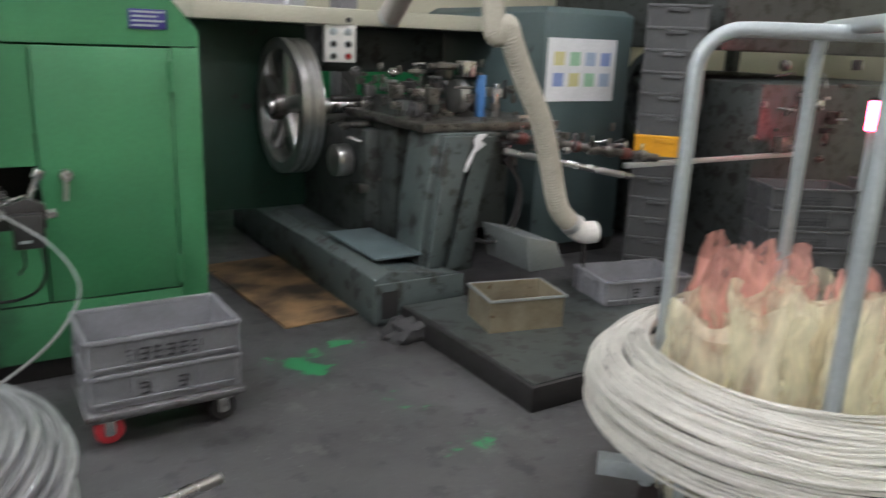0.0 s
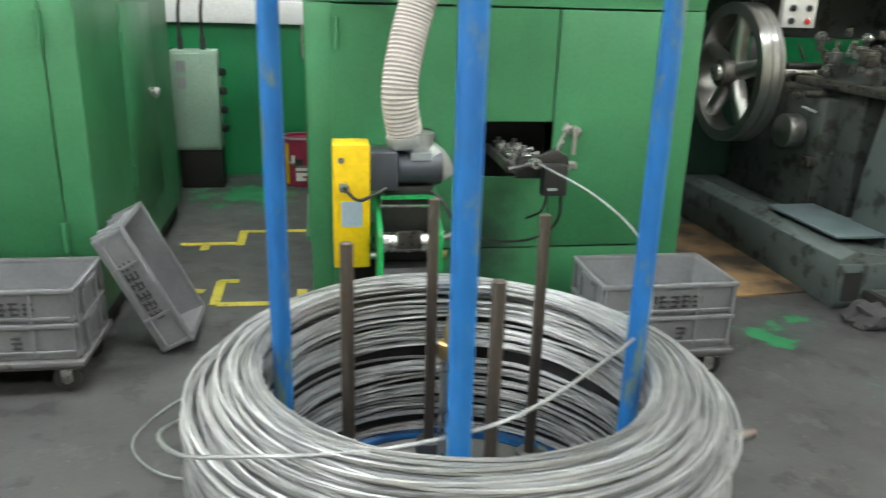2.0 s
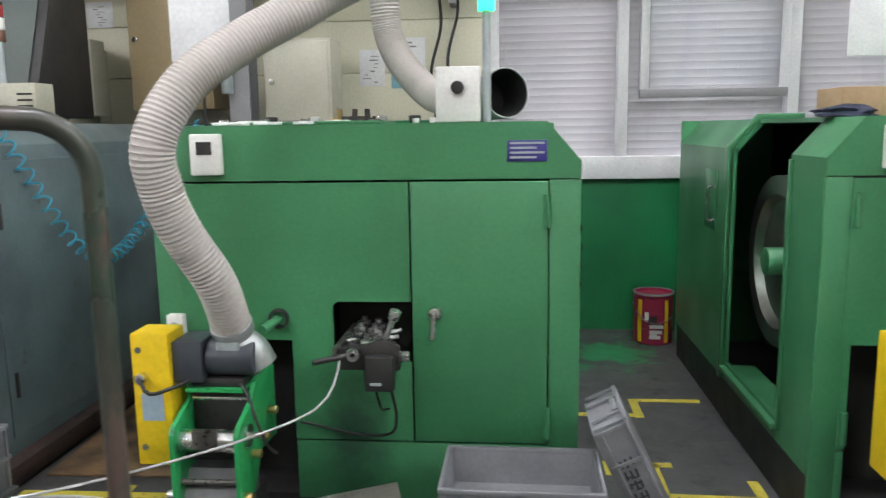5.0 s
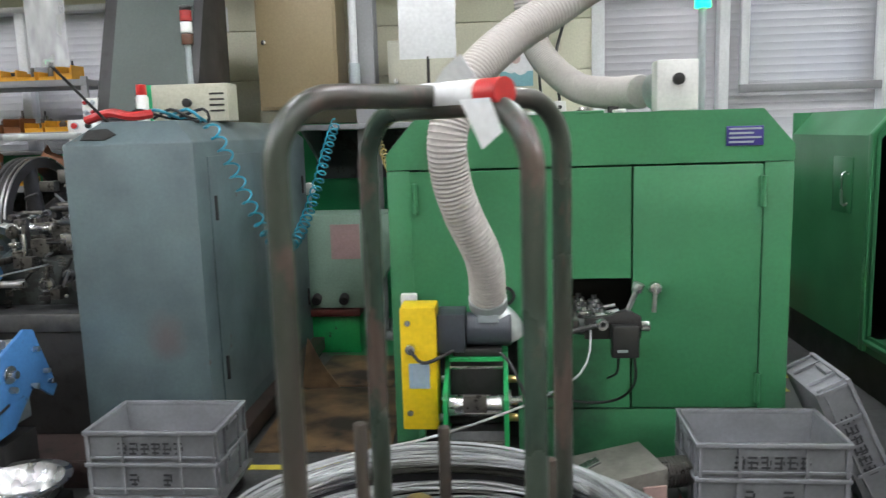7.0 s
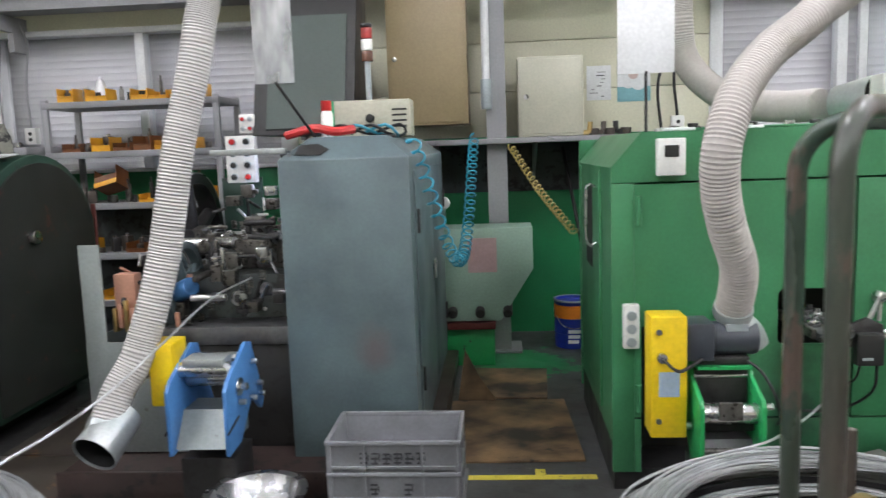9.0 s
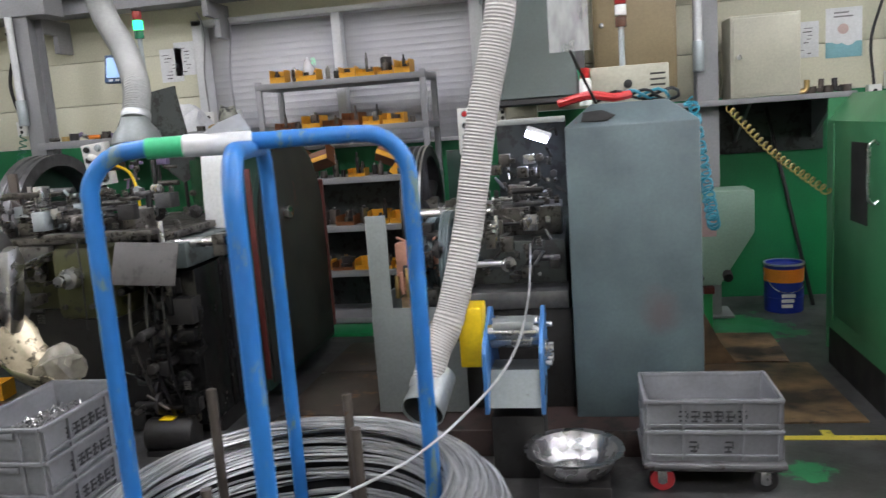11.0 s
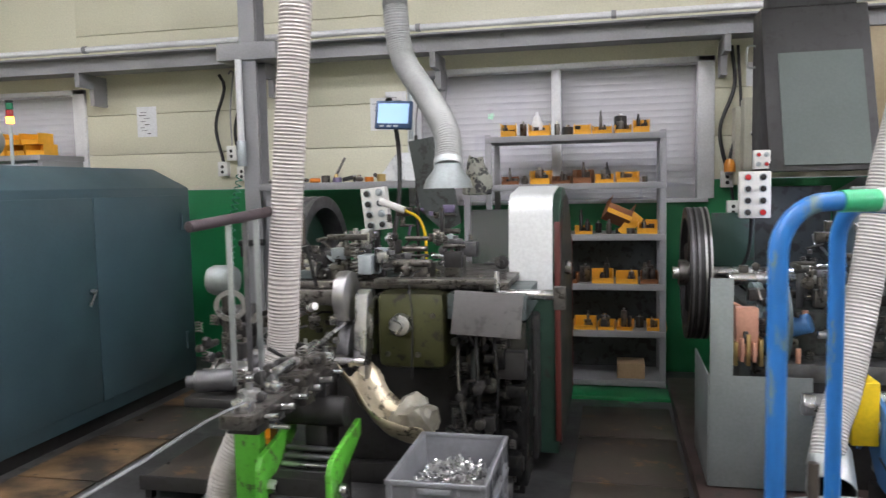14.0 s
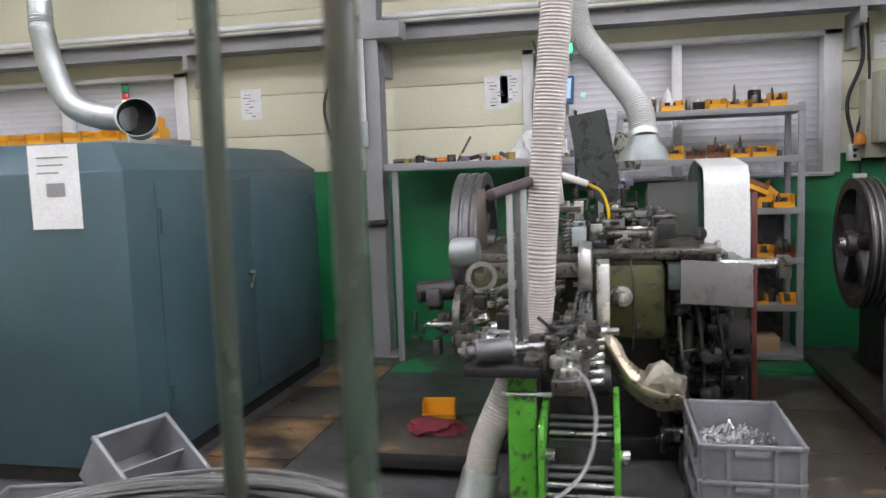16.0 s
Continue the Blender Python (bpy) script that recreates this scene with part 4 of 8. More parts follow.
def crate(at, rz, group="grey crates", label="grey plastic crate with black printed letters", rx=0, ry=0, paint=None):
    paint = paint or CRATE
    t = thing("plastic_crate", at, label, "crate", group)
    t.matrix_basis = pose(*at, rx, ry, rz)
    part("body", crate_mesh(), paint, t)
    L, W, H = 0.28, 0.185, 0.145
    rim = B()
    for s in (-1, 1):
        box(rim, -L, s * (W - 0.008) - 0.010, H - 0.018, L, s * (W - 0.008) + 0.010, H, 0.003)
        box(rim, s * (L - 0.008) - 0.010, -W + 0.018, H - 0.018, s * (L - 0.008) + 0.010, W - 0.018, H, 0.003)
    part("rim", rim, paint, t)
    for s in (-1, 1):
        for x in (-0.262, -0.12, 0.12, 0.262):
            part("rib", box(B(), x - 0.006, s * (W - 0.005) - 0.005, 0.01, x + 0.006, s * (W - 0.005) + 0.005, H - 0.018), paint, t)
        for y in (-0.165, 0.165, -0.08, 0.08):
            part("rib", box(B(), s * (L - 0.005) - 0.005, y - 0.006, 0.01, s * (L - 0.005) + 0.005, y + 0.006, H - 0.018), paint, t)
        part("band", box(B(), -L + 0.008, s * (W - 0.006) - 0.0055, 0.028, L - 0.008, s * (W - 0.006) + 0.0055, 0.036), paint, t)
    for s in (-1, 1):
        part("handle", box(B(), s * (L - 0.006) - 0.009, -0.06, 0.10, s * (L - 0.006) + 0.009, 0.06, 0.125, 0.004), paint, t)
    for s in (-1, 1):
        rnd = random.Random(int(at[0] * 100) + s)
        y = s * (W - 0.0088)
        lo, hi = min(y, y + s * 0.002), max(y, y + s * 0.002)
        for k in range(6 if at[2] > 0.2 or rx or ry else 2):
            x = -0.14 + 0.047 * k if at[2] > 0.2 or rx or ry else -0.10 + 0.14 * k
            lt = B()
            for q in range(3):
                zz = 0.045 + 0.02 * q + rnd.uniform(-0.002, 0.002)
                a = rnd.uniform(0, 0.006)
                box(lt, x + a, lo, zz, x + 0.039 - rnd.uniform(0, 0.012), hi, zz + 0.008)
            u = rnd.uniform(0.006, 0.03)
            box(lt, x + u, lo - 0.0004, 0.043, x + u + 0.006, hi + 0.0004, 0.043 + rnd.uniform(0.03, 0.055))
            box(lt, x + 0.034, lo - 0.0003, 0.06, x + 0.039, hi + 0.0003, 0.06 + rnd.uniform(0.01, 0.035))
            part("letter", lt, INK, t, "black printed letter")
    return t


DULLPLASTIC = mat("dirty_dolly_plastic", (0.16, 0.16, 0.17), 0.55, dark=(0.07, 0.07, 0.07), amount=0.8, scale=5, stain=(0.05, 0.04, 0.035), stain_at=0.58)


def dolly(at, rz):
    t = thing("wheeled_dolly", at, "low grey platform dolly with red and steel castors", "dolly", "crate dollies", rz)
    part("deck", box(box(B(), -0.29, -0.2, 0.118, 0.29, 0.2, 0.14, 0.004), -0.27, -0.18, 0.1, 0.27, 0.18, 0.119, 0.003), DULLPLASTIC, t)
    for k, (x, y) in enumerate(((-0.21, -0.14), (0.21, -0.14), (-0.21, 0.14), (0.21, 0.14))):
        fork = B()
        for s in (-1, 1):
            box(fork, x - 0.02, y + s * 0.024 - 0.002, 0.04, x + 0.02, y + s * 0.024 + 0.002, 0.096, 0.001)
        box(fork, x - 0.035, y - 0.03, 0.094, x + 0.035, y + 0.03, 0.1, 0.001)
        c = part("castor", fork, STEEL, t)
        part("wheel", lathe(B(), [(0.012, -0.018), (0.05, -0.018), (0.053, -0.012), (0.053, 0.012), (0.05, 0.018), (0.012, 0.018), (0.012, -0.018)], 24, pose(x, y, 0.053, 90, 0, 0)), RED if x < 0 else IRON, c)
        part("wheel_hub", rod(B(), (x, y - 0.026, 0.053), (x, y + 0.026, 0.053), 0.02, 14), STEEL, c)
    return t


def crate_pair(x, y, rz):
    dolly((x, y, 0), rz)
    crate((x, y, 0.141), rz, label="grey plastic crate with black print, on a dolly")
    crate((x, y, 0.276), rz, label="empty grey plastic crate stacked on another crate")


crate_pair(-1.93, 3.10, -1)
crate_pair(0.57, 2.95, 0)
crate_pair(-4.35, 3.22, 0)


# ---- hoses, cables, panels, feeders ----
def hose(pts, r, label, material=None, parent=None, ends=None):
    """Corrugated flexible hose along a smooth curve, with steel cuffs where given."""
    t = parent or thing("flexible_hose", (0, 0, 0), label, "hose", "corrugated hoses")
    path = smooth_path(pts, 0.0075)
    part("corrugated_tube", sweep(B(), path, r, 18, False, [r * (1.0 if k % 2 else 0.95) for k in range(len(path))]), material or HOSE, t)
    for e in ends if ends is not None else (0, 1):
        a, c = (path[0], path[6]) if e == 0 else (path[-7], path[-1])
        part("cuff", rod(B(), a, c, r * 1.06, 20, bev=0.004), SHEET, t, "steel cuff")
    return t


def cable(pts, r, material, label="black cable hanging loose", name="cable"):
    t = thing(name, (0, 0, 0), label, "cable")
    part("strand", sweep(B(), smooth_path(pts, 0.03), r, 8), material, t)
    return t


def curly(a, sag, c, turns, rad, material, label):
    """Curled air tube that hangs between two points."""
    base = smooth_path([a, sag, c], 0.01)
    n = len(base)
    pts = []
    total = turns * 12
    for k in range(total + 1):
        u = k / total * (n - 1)
        i = min(int(u), n - 2)
        p = base[i].lerp(base[i + 1], u - i)
        d = (base[i + 1] - base[i]).normalized()
        s = (Vector((0, -1, 0)) - d * d.dot(Vector((0, -1, 0)))).normalized()
        w = d.cross(s)
        ang = 2 * math.pi * k / 12
        pts.append(p + rad * (math.cos(ang) * s + math.sin(ang) * w))
    t = thing("air_tube", (0, 0, 0), label, "air tube", "curled air tubes")
    part("curl", sweep(B(), pts, 0.006, 6), material, t)


def control_panel(at, rz, w, h, rows, label, tilt=0.0, group="machine control panels"):
    t = thing("control_panel", at, label, "control panel", group)
    t.matrix_basis = pose(*at, 0, tilt, rz)
    part("box", box(B(), -w / 2, 0, -h / 2, w / 2, 0.07, h / 2, 0.006), WHITE, t)
    rnd = random.Random(int(at[0] * 31))
    cols = [KBLACK, KBLACK, SILVER, KBLACK]
    for r in range(rows):
        for q in (-1, 1):
            z = h / 2 - (r + 0.5) * h / rows
            kn = part("button", rod(B(), (q * w * 0.24, 0, z), (q * w * 0.24, -0.022, z), min(0.018, w * 0.12), 14, bev=0.003), KRED if "knobs" not in label and ((r == 0 and q < 0) or (r == rows - 1 and q > 0)) else rnd.choice(cols), t)
            part("button_ring", rod(B(), (q * w * 0.24, 0, z), (q * w * 0.24, -0.006, z), min(0.024, w * 0.16), 14), SILVER, kn)
    return t


PALEBLUE = mat("pale_blue_plate", (0.35, 0.45, 0.55), 0.5)


def feeder(x, y, paint, box_paint, label, low=0.29):
    """Motor driven wire feeder: gear box, motor, side plates and rollers."""
    t = thing("wire_feeder", (x, y, 0), label, "wire feeder", "wire feeders")
    gb = part("gear_box", box(B(), 0.0, -0.04, 0.43, 0.14, 0.1, 0.92, 0.008), box_paint, t, "yellow gear box")
    for z in (0.86, 0.5):
        part("screw", rod(B(), (0.03, -0.045, z), (0.03, -0.035, z), 0.012, 10), STEEL, gb)
    part("cable_gland", rod(B(), (0.04, -0.07, 0.76), (0.04, -0.03, 0.76), 0.02, 12, bev=0.004), STEEL, gb)
    mo = part("motor", rod(rod(B(), (0.14, 0.06, 0.81), (0.25, 0.06, 0.81), 0.072, 24, bev=0.006), (0.25, 0.06, 0.81), (0.43, 0.06, 0.81), 0.068, 24, bev=0.012), MOTOR, t, "dark grey electric motor")
    part("motor_plate", box(B(), 0.14, -0.02, 0.735, 0.25, 0.14, 0.885, 0.006), MOTOR, mo)
    part("label_plate", box(B(), 0.30, -0.004, 0.85, 0.38, 0.03, 0.878), SILVER, mo)
    part("motor_cable", sweep(B(), smooth_path([(0.04, -0.07, 0.76), (0.09, -0.10, 0.72), (0.16, -0.05, 0.73), (0.22, 0.0, 0.75)], 0.02), 0.007, 8), CABLE, mo)
    part("top_plate", prism(B(), [(0.184, -0.02), (0.394, -0.02), (0.394, 0.28), (0.184, 0.28)], 0.70, 0.713, "z"), paint, t)
    part("motor_saddle", box(B(), 0.2, 0.0, 0.714, 0.39, 0.12, 0.745, 0.003), IRON, t)
    part("roller_guide", box(B(), 0.24, -0.125, 0.53, 0.33, -0.105, 0.60, 0.004), OILSTEEL, t)
    part("cross_tie", rod(B(), (0.184, -0.10, 0.40), (0.394, -0.10, 0.40), 0.012, 10), OILSTEEL, t)
    part("type_plate", box(B(), 0.03, -0.043, 0.60, 0.11, -0.04, 0.70), PALEBLUE, gb, "pale blue type plate")
    for s, dx in ((0, 0.165), (1, 0.395)):
        prof = [(-0.14, low), (-0.14, 0.585), (-0.12, 0.61), (-0.09, 0.62), (0.02, 0.66), (0.06, 0.715), (0.28, 0.715), (0.28, 0.43), (0.10, 0.44), (-0.02, low)]
        sp = part("side_plate", prism(B(), prof, dx, dx + 0.018, "x", 0.002), paint, t)
        for q in range(4):
            yy, zz = -0.11 + 0.10 * q, (0.35, 0.47, 0.50, 0.56)[q]
            xx = dx + 0.018 if s else dx
            part("bolt", rod(B(), (xx, yy, zz), (xx + (0.035 if s else -0.03), yy, zz), 0.02 - 0.004 * (q > 0), 12, bev=0.003), BRASS if s else STEEL, sp)
    for y, z, q, m in ((-0.08, 0.545, 0.040, STEEL), (-0.03, 0.48, 0.026, IRON), (0.04, 0.66, 0.012, STEEL)):
        part("roller", rod(B(), (0.184, y, z), (0.394, y, z), q, 20, bev=0.004), m, t, "worn steel feed roller")
    part("roller_shaft_nut", rod(rod(B(), (0.413, -0.05, 0.555), (0.423, -0.05, 0.555), 0.042, 18), (0.423, -0.05, 0.555), (0.465, -0.05, 0.56), 0.014, 8), STEEL, t)
    part("loose_cable", sweep(B(), smooth_path([(0.38, 0.0, 0.73), (0.42, -0.04, 0.70), (0.46, -0.08, 0.62), (0.49, -0.06, 0.52), (0.50, 0.0, 0.47)], 0.03), 0.006, 6), CABLE, t)
    part("base_sheet", prism(B(), [(-0.13, low), (0.1, low), (0.1, low + 0.13), (-0.03, low + 0.13)], 0.184, 0.394, "x"), DULL, t)
    # dark block behind the rollers stands in for the shaded gap
    part("dark_roller_backing", box(B(), 0.185, 0.03, low + 0.14, 0.393, 0.24, 0.69, 0.005), IRON, t)
    part("foot", box(B(), 0.19, -0.06, 0.0, 0.39, 0.2, low, 0.004), IRON, t)
    return t


feeder(-0.72, 3.07, GREEN_FEED, YELLOW, "bright green wire feeder with yellow gear box and motor")
feeder(-3.31, 3.07, GREEN_FEED, YELLOW, "bright green wire feeder with yellow gear box and motor")
def elbow(x, y, z, label):
    t = thing("hose_elbow", (x, y, z), label, "hose fitting")
    part("bend", sweep(B(), smooth_path([(0.0, 0.02, 0.12), (0.0, 0.02, 0.05), (0.06, 0.03, 0.0), (0.09, 0.04, -0.06)], 0.01), 0.062, 18), SHEET, t)


elbow(-0.38, 3.12, 0.83, "dusty steel elbow on the motor's fan outlet")
elbow(-2.97, 3.12, 0.83, "dusty steel elbow on the motor's fan outlet")
hose([(-2.97, 3.14, 0.9), (-2.98, 3.03, 1.10), (-3.05, 2.95, 1.28), (-3.09, 2.9, 1.43), (-3.09, 2.87, 1.59), (-3.01, 2.95, 1.77), (-2.86, 3.10, 1.92), (-2.64, 3.25, 2.07), (-2.3, 3.5, 2.35), (-2.1, 3.8, 3.0), (-2.05, 3.9, 5.38)],
     0.072, "dusty grey corrugated extraction hose hanging over the green machine", ends=(0,))
hose([(-0.43, 3.14, 0.9), (-0.46, 3.12, 1.12), (-0.40, 3.18, 1.39), (-0.30, 3.2, 1.64), (-0.2, 3.22, 1.85), (0.05, 3.35, 2.3), (0.1, 3.5, 3.2), (0.1, 3.5, 5.38)],
     0.072, "dusty grey corrugated extraction hose hanging over the green machine", ends=(0,))
hose([(-2.17, 4.35, 1.76), (-2.30, 4.62, 1.77), (-2.46, 5.0, 1.84), (-2.66, 5.2, 2.08), (-2.72, 5.2, 2.4), (-2.72, 5.2, 3.2), (-2.72, 5.2, 5.38)], 0.09, "grey corrugated hose ending in an open duct mouth", ends=())

# open duct mouth, boxes and signal tower on the roof of the green machine
def duct_mouth(at, rx, rz, r, label):
    t = thing("duct_mouth", at, label, "duct")
    t.matrix_basis = pose(*at, rx, 0, rz)
    part("collar", lathe(B(), [(r * 0.85, -0.22), (r, 0.0), (r * 1.04, 0.0), (r * 1.04, -0.02), (r * 0.92, -0.22), (r * 0.85, -0.22)], 32), SHEET, t)
    # black cone in the mouth stands in for shade within the duct
    part("inner_shade", lathe(B(), [(0.001, -0.2), (r * 0.85, -0.2), (r * 0.98, -0.01)], 32), DARK, t, "black inside standing in for shade")


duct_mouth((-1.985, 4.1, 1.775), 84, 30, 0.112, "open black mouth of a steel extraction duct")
rb = thing("roof_control_box", (-2.17, 3.50, 1.641), "white control box with a black knob on the machine roof", "control box")
part("box", box(B(), -0.085, 0, 0, 0.085, 0.12, 0.21, 0.006), WHITE, rb)
part("knob", rod(B(), (0, 0, 0.13), (0, -0.03, 0.13), 0.025, 14, bev=0.004), KBLACK, rb)
def signal_tower(at, h, lit, label):
    t = thing("signal_tower", at, label, "signal light", "machine signal lights")
    part("pole", rod(B(), (0, 0, 0), (0, 0, h * 0.6), 0.016, 12), SILVER, t)
    z = h * 0.6
    for k, m in enumerate(lit):
        part("lens", rod(B(), (0, 0, z + 0.062 * k), (0, 0, z + 0.058 + 0.062 * k), 0.032, 18, bev=0.003), m, t)
    part("cap", rod(B(), (0, 0, z + 0.062 * len(lit)), (0, 0, z + 0.062 * len(lit) + 0.02), 0.033, 18, bev=0.006), KBLACK, t)


RLENS, GLENS, ALENS = mat("red_lens", (0.35, 0.03, 0.03), 0.2), mat("green_lens", (0.03, 0.2, 0.1), 0.2), mat("amber_lens", (0.5, 0.2, 0.02), 0.2)
signal_tower((-2.06, 3.56, 1.641), 0.70, (LAMPG, ALENS, RLENS), "signal tower with its green lamp lit")
for k in range(5):
    rt = thing("hand_tool", (-3.05 + 0.17 * k, 3.75 + 0.05 * (k % 3), 1.641), "small steel tool lying on the machine roof", "tool", "tools on the machine roof", 25 * k)
    part("shank", box(B(), -0.08, -0.012, 0, 0.06, 0.012, 0.02, 0.004), OILSTEEL if k % 2 else WHITE, rt)
    part("head", rod(B(), (0.07, 0, 0.0), (0.07, 0, 0.035), 0.026, 12, bev=0.004), STEEL if k % 2 else IRON, rt)
for x0, x1 in ((-3.15, -3.03), (-2.98, -2.87), (-2.82, -2.74)):
    tg = thing("paper_tag", (x0, 3.50, 1.6415), "white paper tag stuck along the machine roof edge", "tag", "tags on the machine roof")
    part("tag", box(B(), 0, 0, 0, x1 - x0, 0.10, 0.012, 0.003), PAPER, tg)
    part("tag_clip", box(B(), 0.02, 0.03, 0.012, 0.045, 0.07, 0.022, 0.002), STEEL, tg)
rp = thing("roof_plate", (-2.75, 3.6, 1.641), "loose green cover plate lying on the roof", "cover plate")
part("sheet", box(B(), -0.25, -0.08, 0, 0.28, 0.3, 0.012, 0.003), GREEN, rp)
cb_ = thing("cardboard_box", (-0.35, 4.2, 1.641), "open brown cardboard box on the machine roof", "box")
CARD = mat("cardboard", (0.40, 0.275, 0.16), 0.8, dark=(0.3, 0.2, 0.11), amount=0.6)
part("carton", box(B(), -0.18, -0.14, 0, 0.18, 0.14, 0.13, 0.003), CARD, cb_)
def crumple(name, at, size, material, label, category, seed, flat=0.35, n=3):
    bm = B()
    bmesh.ops.create_icosphere(bm, subdivisions=n, radius=1)
    for v in bm.verts:
        q = v.co.copy()
        d = noise.noise(q * 1.7 + Vector((seed, 0, 0))) * 0.45 + noise.noise(q * 5 + Vector((0, seed, 0))) * 0.18
        v.co = Vector((q.x * size[0] * (1 + d), q.y * size[1] * (1 + d), max(0.0, q.z * (1 + d) + flat) * size[2]))
    return solid(name, bm, material, label, category, at=at)


crumple("rag", (-0.63, 3.78, 1.641), (0.13, 0.08, 0.035), mat("navy_cloth", (0.018, 0.024, 0.05), 0.9), "crumpled dark blue rag on the machine roof", "rag", 3)
def card_on_post(at, lean, w, z0, z1, label, dy=0.0):
    t = thing("white_card", at, label, "card", "white cards on posts")
    part("post", rod(B(), (0, 0, 0), (lean, dy, z0), 0.007, 8), IRON, t)
    part("sheet", box(B(), lean - w / 2, dy - 0.004, z0 - 0.01, lean + w / 2, dy, z1, 0.001), CLEARSHEET if dy else PAPER, t)


card_on_post((-3.22, 3.62, 1.641), 0.0, 0.25, 0.27, 0.62, "white paper card on a thin post on the machine roof")
card_on_post((-4.76, 3.75, 1.665), -0.12, 0.18, 0.26, 0.66, "clear plastic card on a leaning thin post, whitened as if reflecting light", -0.24)
wp = thing("notice_board", (0.25, 5.2, 1.64), "white sheet board on a post behind the machine", "board")
part("sheet", box(B(), -0.3, 0, 0.35, 0.35, 0.02, 0.8, 0.004), PAPER, wp)
part("post", rod(B(), (0.03, 0.03, 0), (0.03, 0.03, 0.4), 0.015, 10), BEAM, wp)

# wire from the stands into the machines
WIRE_ONE = [(-1.07, 1.75, 0.55), (-1.10, 1.58, 0.61), (-1.03, 1.42, 0.66), (-0.91, 1.37, 0.68), (-0.72, 1.33, 0.70), (-0.57, 1.34, 0.71), (-0.41, 1.39, 0.72), (-0.21, 1.53, 0.74), (-0.03, 1.71, 0.745), (0.14, 2.06, 0.71), (0.25, 2.38, 0.715), (0.264, 2.6, 0.742), (0.21, 2.85, 0.785), (0.10, 3.11, 0.825)]
loose("bright wire running from the coil into the green machine", WIRE_ONE)
loose("bright wire running from the second coil into the green machine", [(-3.62, 1.75, 0.66), (-3.58, 2.0, 0.68), (-3.4, 2.15, 0.70), (-3.14, 2.25, 0.72), (-2.94, 2.50, 0.69), (-2.76, 2.76, 0.67), (-2.63, 2.96, 0.68), (-2.585, 3.05, 0.74), (-2.575, 3.12, 0.825)])
loose("bright wire running from the coil to the blue feeder", [(-6.2, 1.55, 0.68), (-6.05, 1.3, 0.7), (-5.7, 1.32, 0.74), (-5.35, 1.6, 0.78), (-5.17, 1.9, 0.84), (-5.08, 2.2, 0.90), (-5.06, 2.6, 0.97), (-5.08, 3.1, 1.02), (-5.12, 3.72, 1.0)])
loose("white wire lying towards the forming machine", [(-8.05, 0.85, 0.97), (-7.8, 0.7, 0.99), (-7.62, 0.95, 0.99), (-7.58, 1.3, 1.0), (-7.61, 1.7, 0.99), (-7.67, 2.1, 0.94)])
loose("grey wire loop lying on the floor by the coil", [(-0.55, 2.36, 0.25), (-0.72, 2.66, 0.06), (-0.95, 2.84, 0.012), (-1.25, 2.86, 0.008), (-1.41, 2.57, 0.008), (-1.31, 2.36, 0.01), (-1.12, 2.24, 0.05), (-0.95, 2.12, 0.24)], 0.004)
sh = thing("brake_bar", (0, 0, 0), "bright steel bar sticking out under the coil", "bar")
part("bar", rod(B(), (-0.2, 1.82, 0.20), (0.57, 2.12, 0.165), 0.021, 16, bev=0.004), STEEL, sh)
gt = thing("wire_guide", (-0.45, 1.83, 0.115), "steel wire guide with a brass tip inside the coil", "wire guide")
part("post", rod(B(), (-0.03, -0.06, 0), (-0.03, -0.06, 0.54), 0.022, 14, bev=0.003), STEEL, gt)
part("brass_tip", rod(rod(B(), (-0.03, -0.06, 0.54), (-0.03, -0.06, 0.58), 0.028, 12, bev=0.004), (-0.03, -0.06, 0.58), (-0.025, -0.06, 0.66), 0.018, 10, 0.008), BRASS, gt)
gt2 = thing("wire_guide", (-3.1, 1.7, 0.115), "steel wire guide with a brass tip inside the coil", "wire guide")
part("post", rod(B(), (0, 0, 0), (0, 0, 0.62), 0.02, 14, bev=0.003), STEEL, gt2)
part("brass_tip", lathe(B(), [(0.018, -0.02), (0.045, -0.02), (0.045, 0.02), (0.018, 0.02), (0.018, -0.02)], 20, pose(0, 0, 0.66, 80, 0, 10)), BRASS, gt2)

# tilted crate against the machine, chute and rails beside the green machine
crate((-1.555, 3.40, 0.254), 0, "grey crates", "grey plastic crate standing on end against a machine", 0, 64.5)
ch = thing("scrap_chute", (-2.72, 2.92, 0.0), "galvanised scrap chute with a spiral conveyor end", "chute", rz=14)
part("trough", prism(B(), [(-0.42, 0.06), (0.38, 0.20), (0.38, 0.34), (-0.2, 0.27), (-0.42, 0.14)], -0.13, 0.13, "y", 0.004), mat("gritty_sheet", (0.23, 0.22, 0.195), 0.48, 0.5, dark=(0.13, 0.12, 0.105), amount=0.9, stain=(0.13, 0.12, 0.105), stain_at=0.60, scale=11), ch)
part("spiral", sweep(B(), [(0.38 + 0.0016 * k, 0.055 * math.cos(k * 0.7), 0.26 + 0.055 * math.sin(k * 0.7)) for k in range(90)], 0.007, 6), OILSTEEL, ch)
part("red_lip", box(B(), 0.28, -0.145, 0.19, 0.37, -0.132, 0.28, 0.003), mat("dull_pink_plate", (0.30, 0.2, 0.18), 0.5), ch)
part("foot", box(B(), 0.0, -0.1, 0.0, 0.3, 0.1, 0.13, 0.004), IRON, ch)
for k in range(3):
    fr = thing("floor_rail", (-2.75 + 0.13 * k, 2.3, 0), "dark steel rail lying on the floor", "rail", "floor rails", -12)
    part("profile", box(B(), -0.03, -0.55, 0, 0.03, 0.75, 0.05, 0.004), IRON, fr)
fb = thing("flat_bar", (-2.85, 2.72, 0.26), "bright flat steel bar leaning over the chute", "bar")
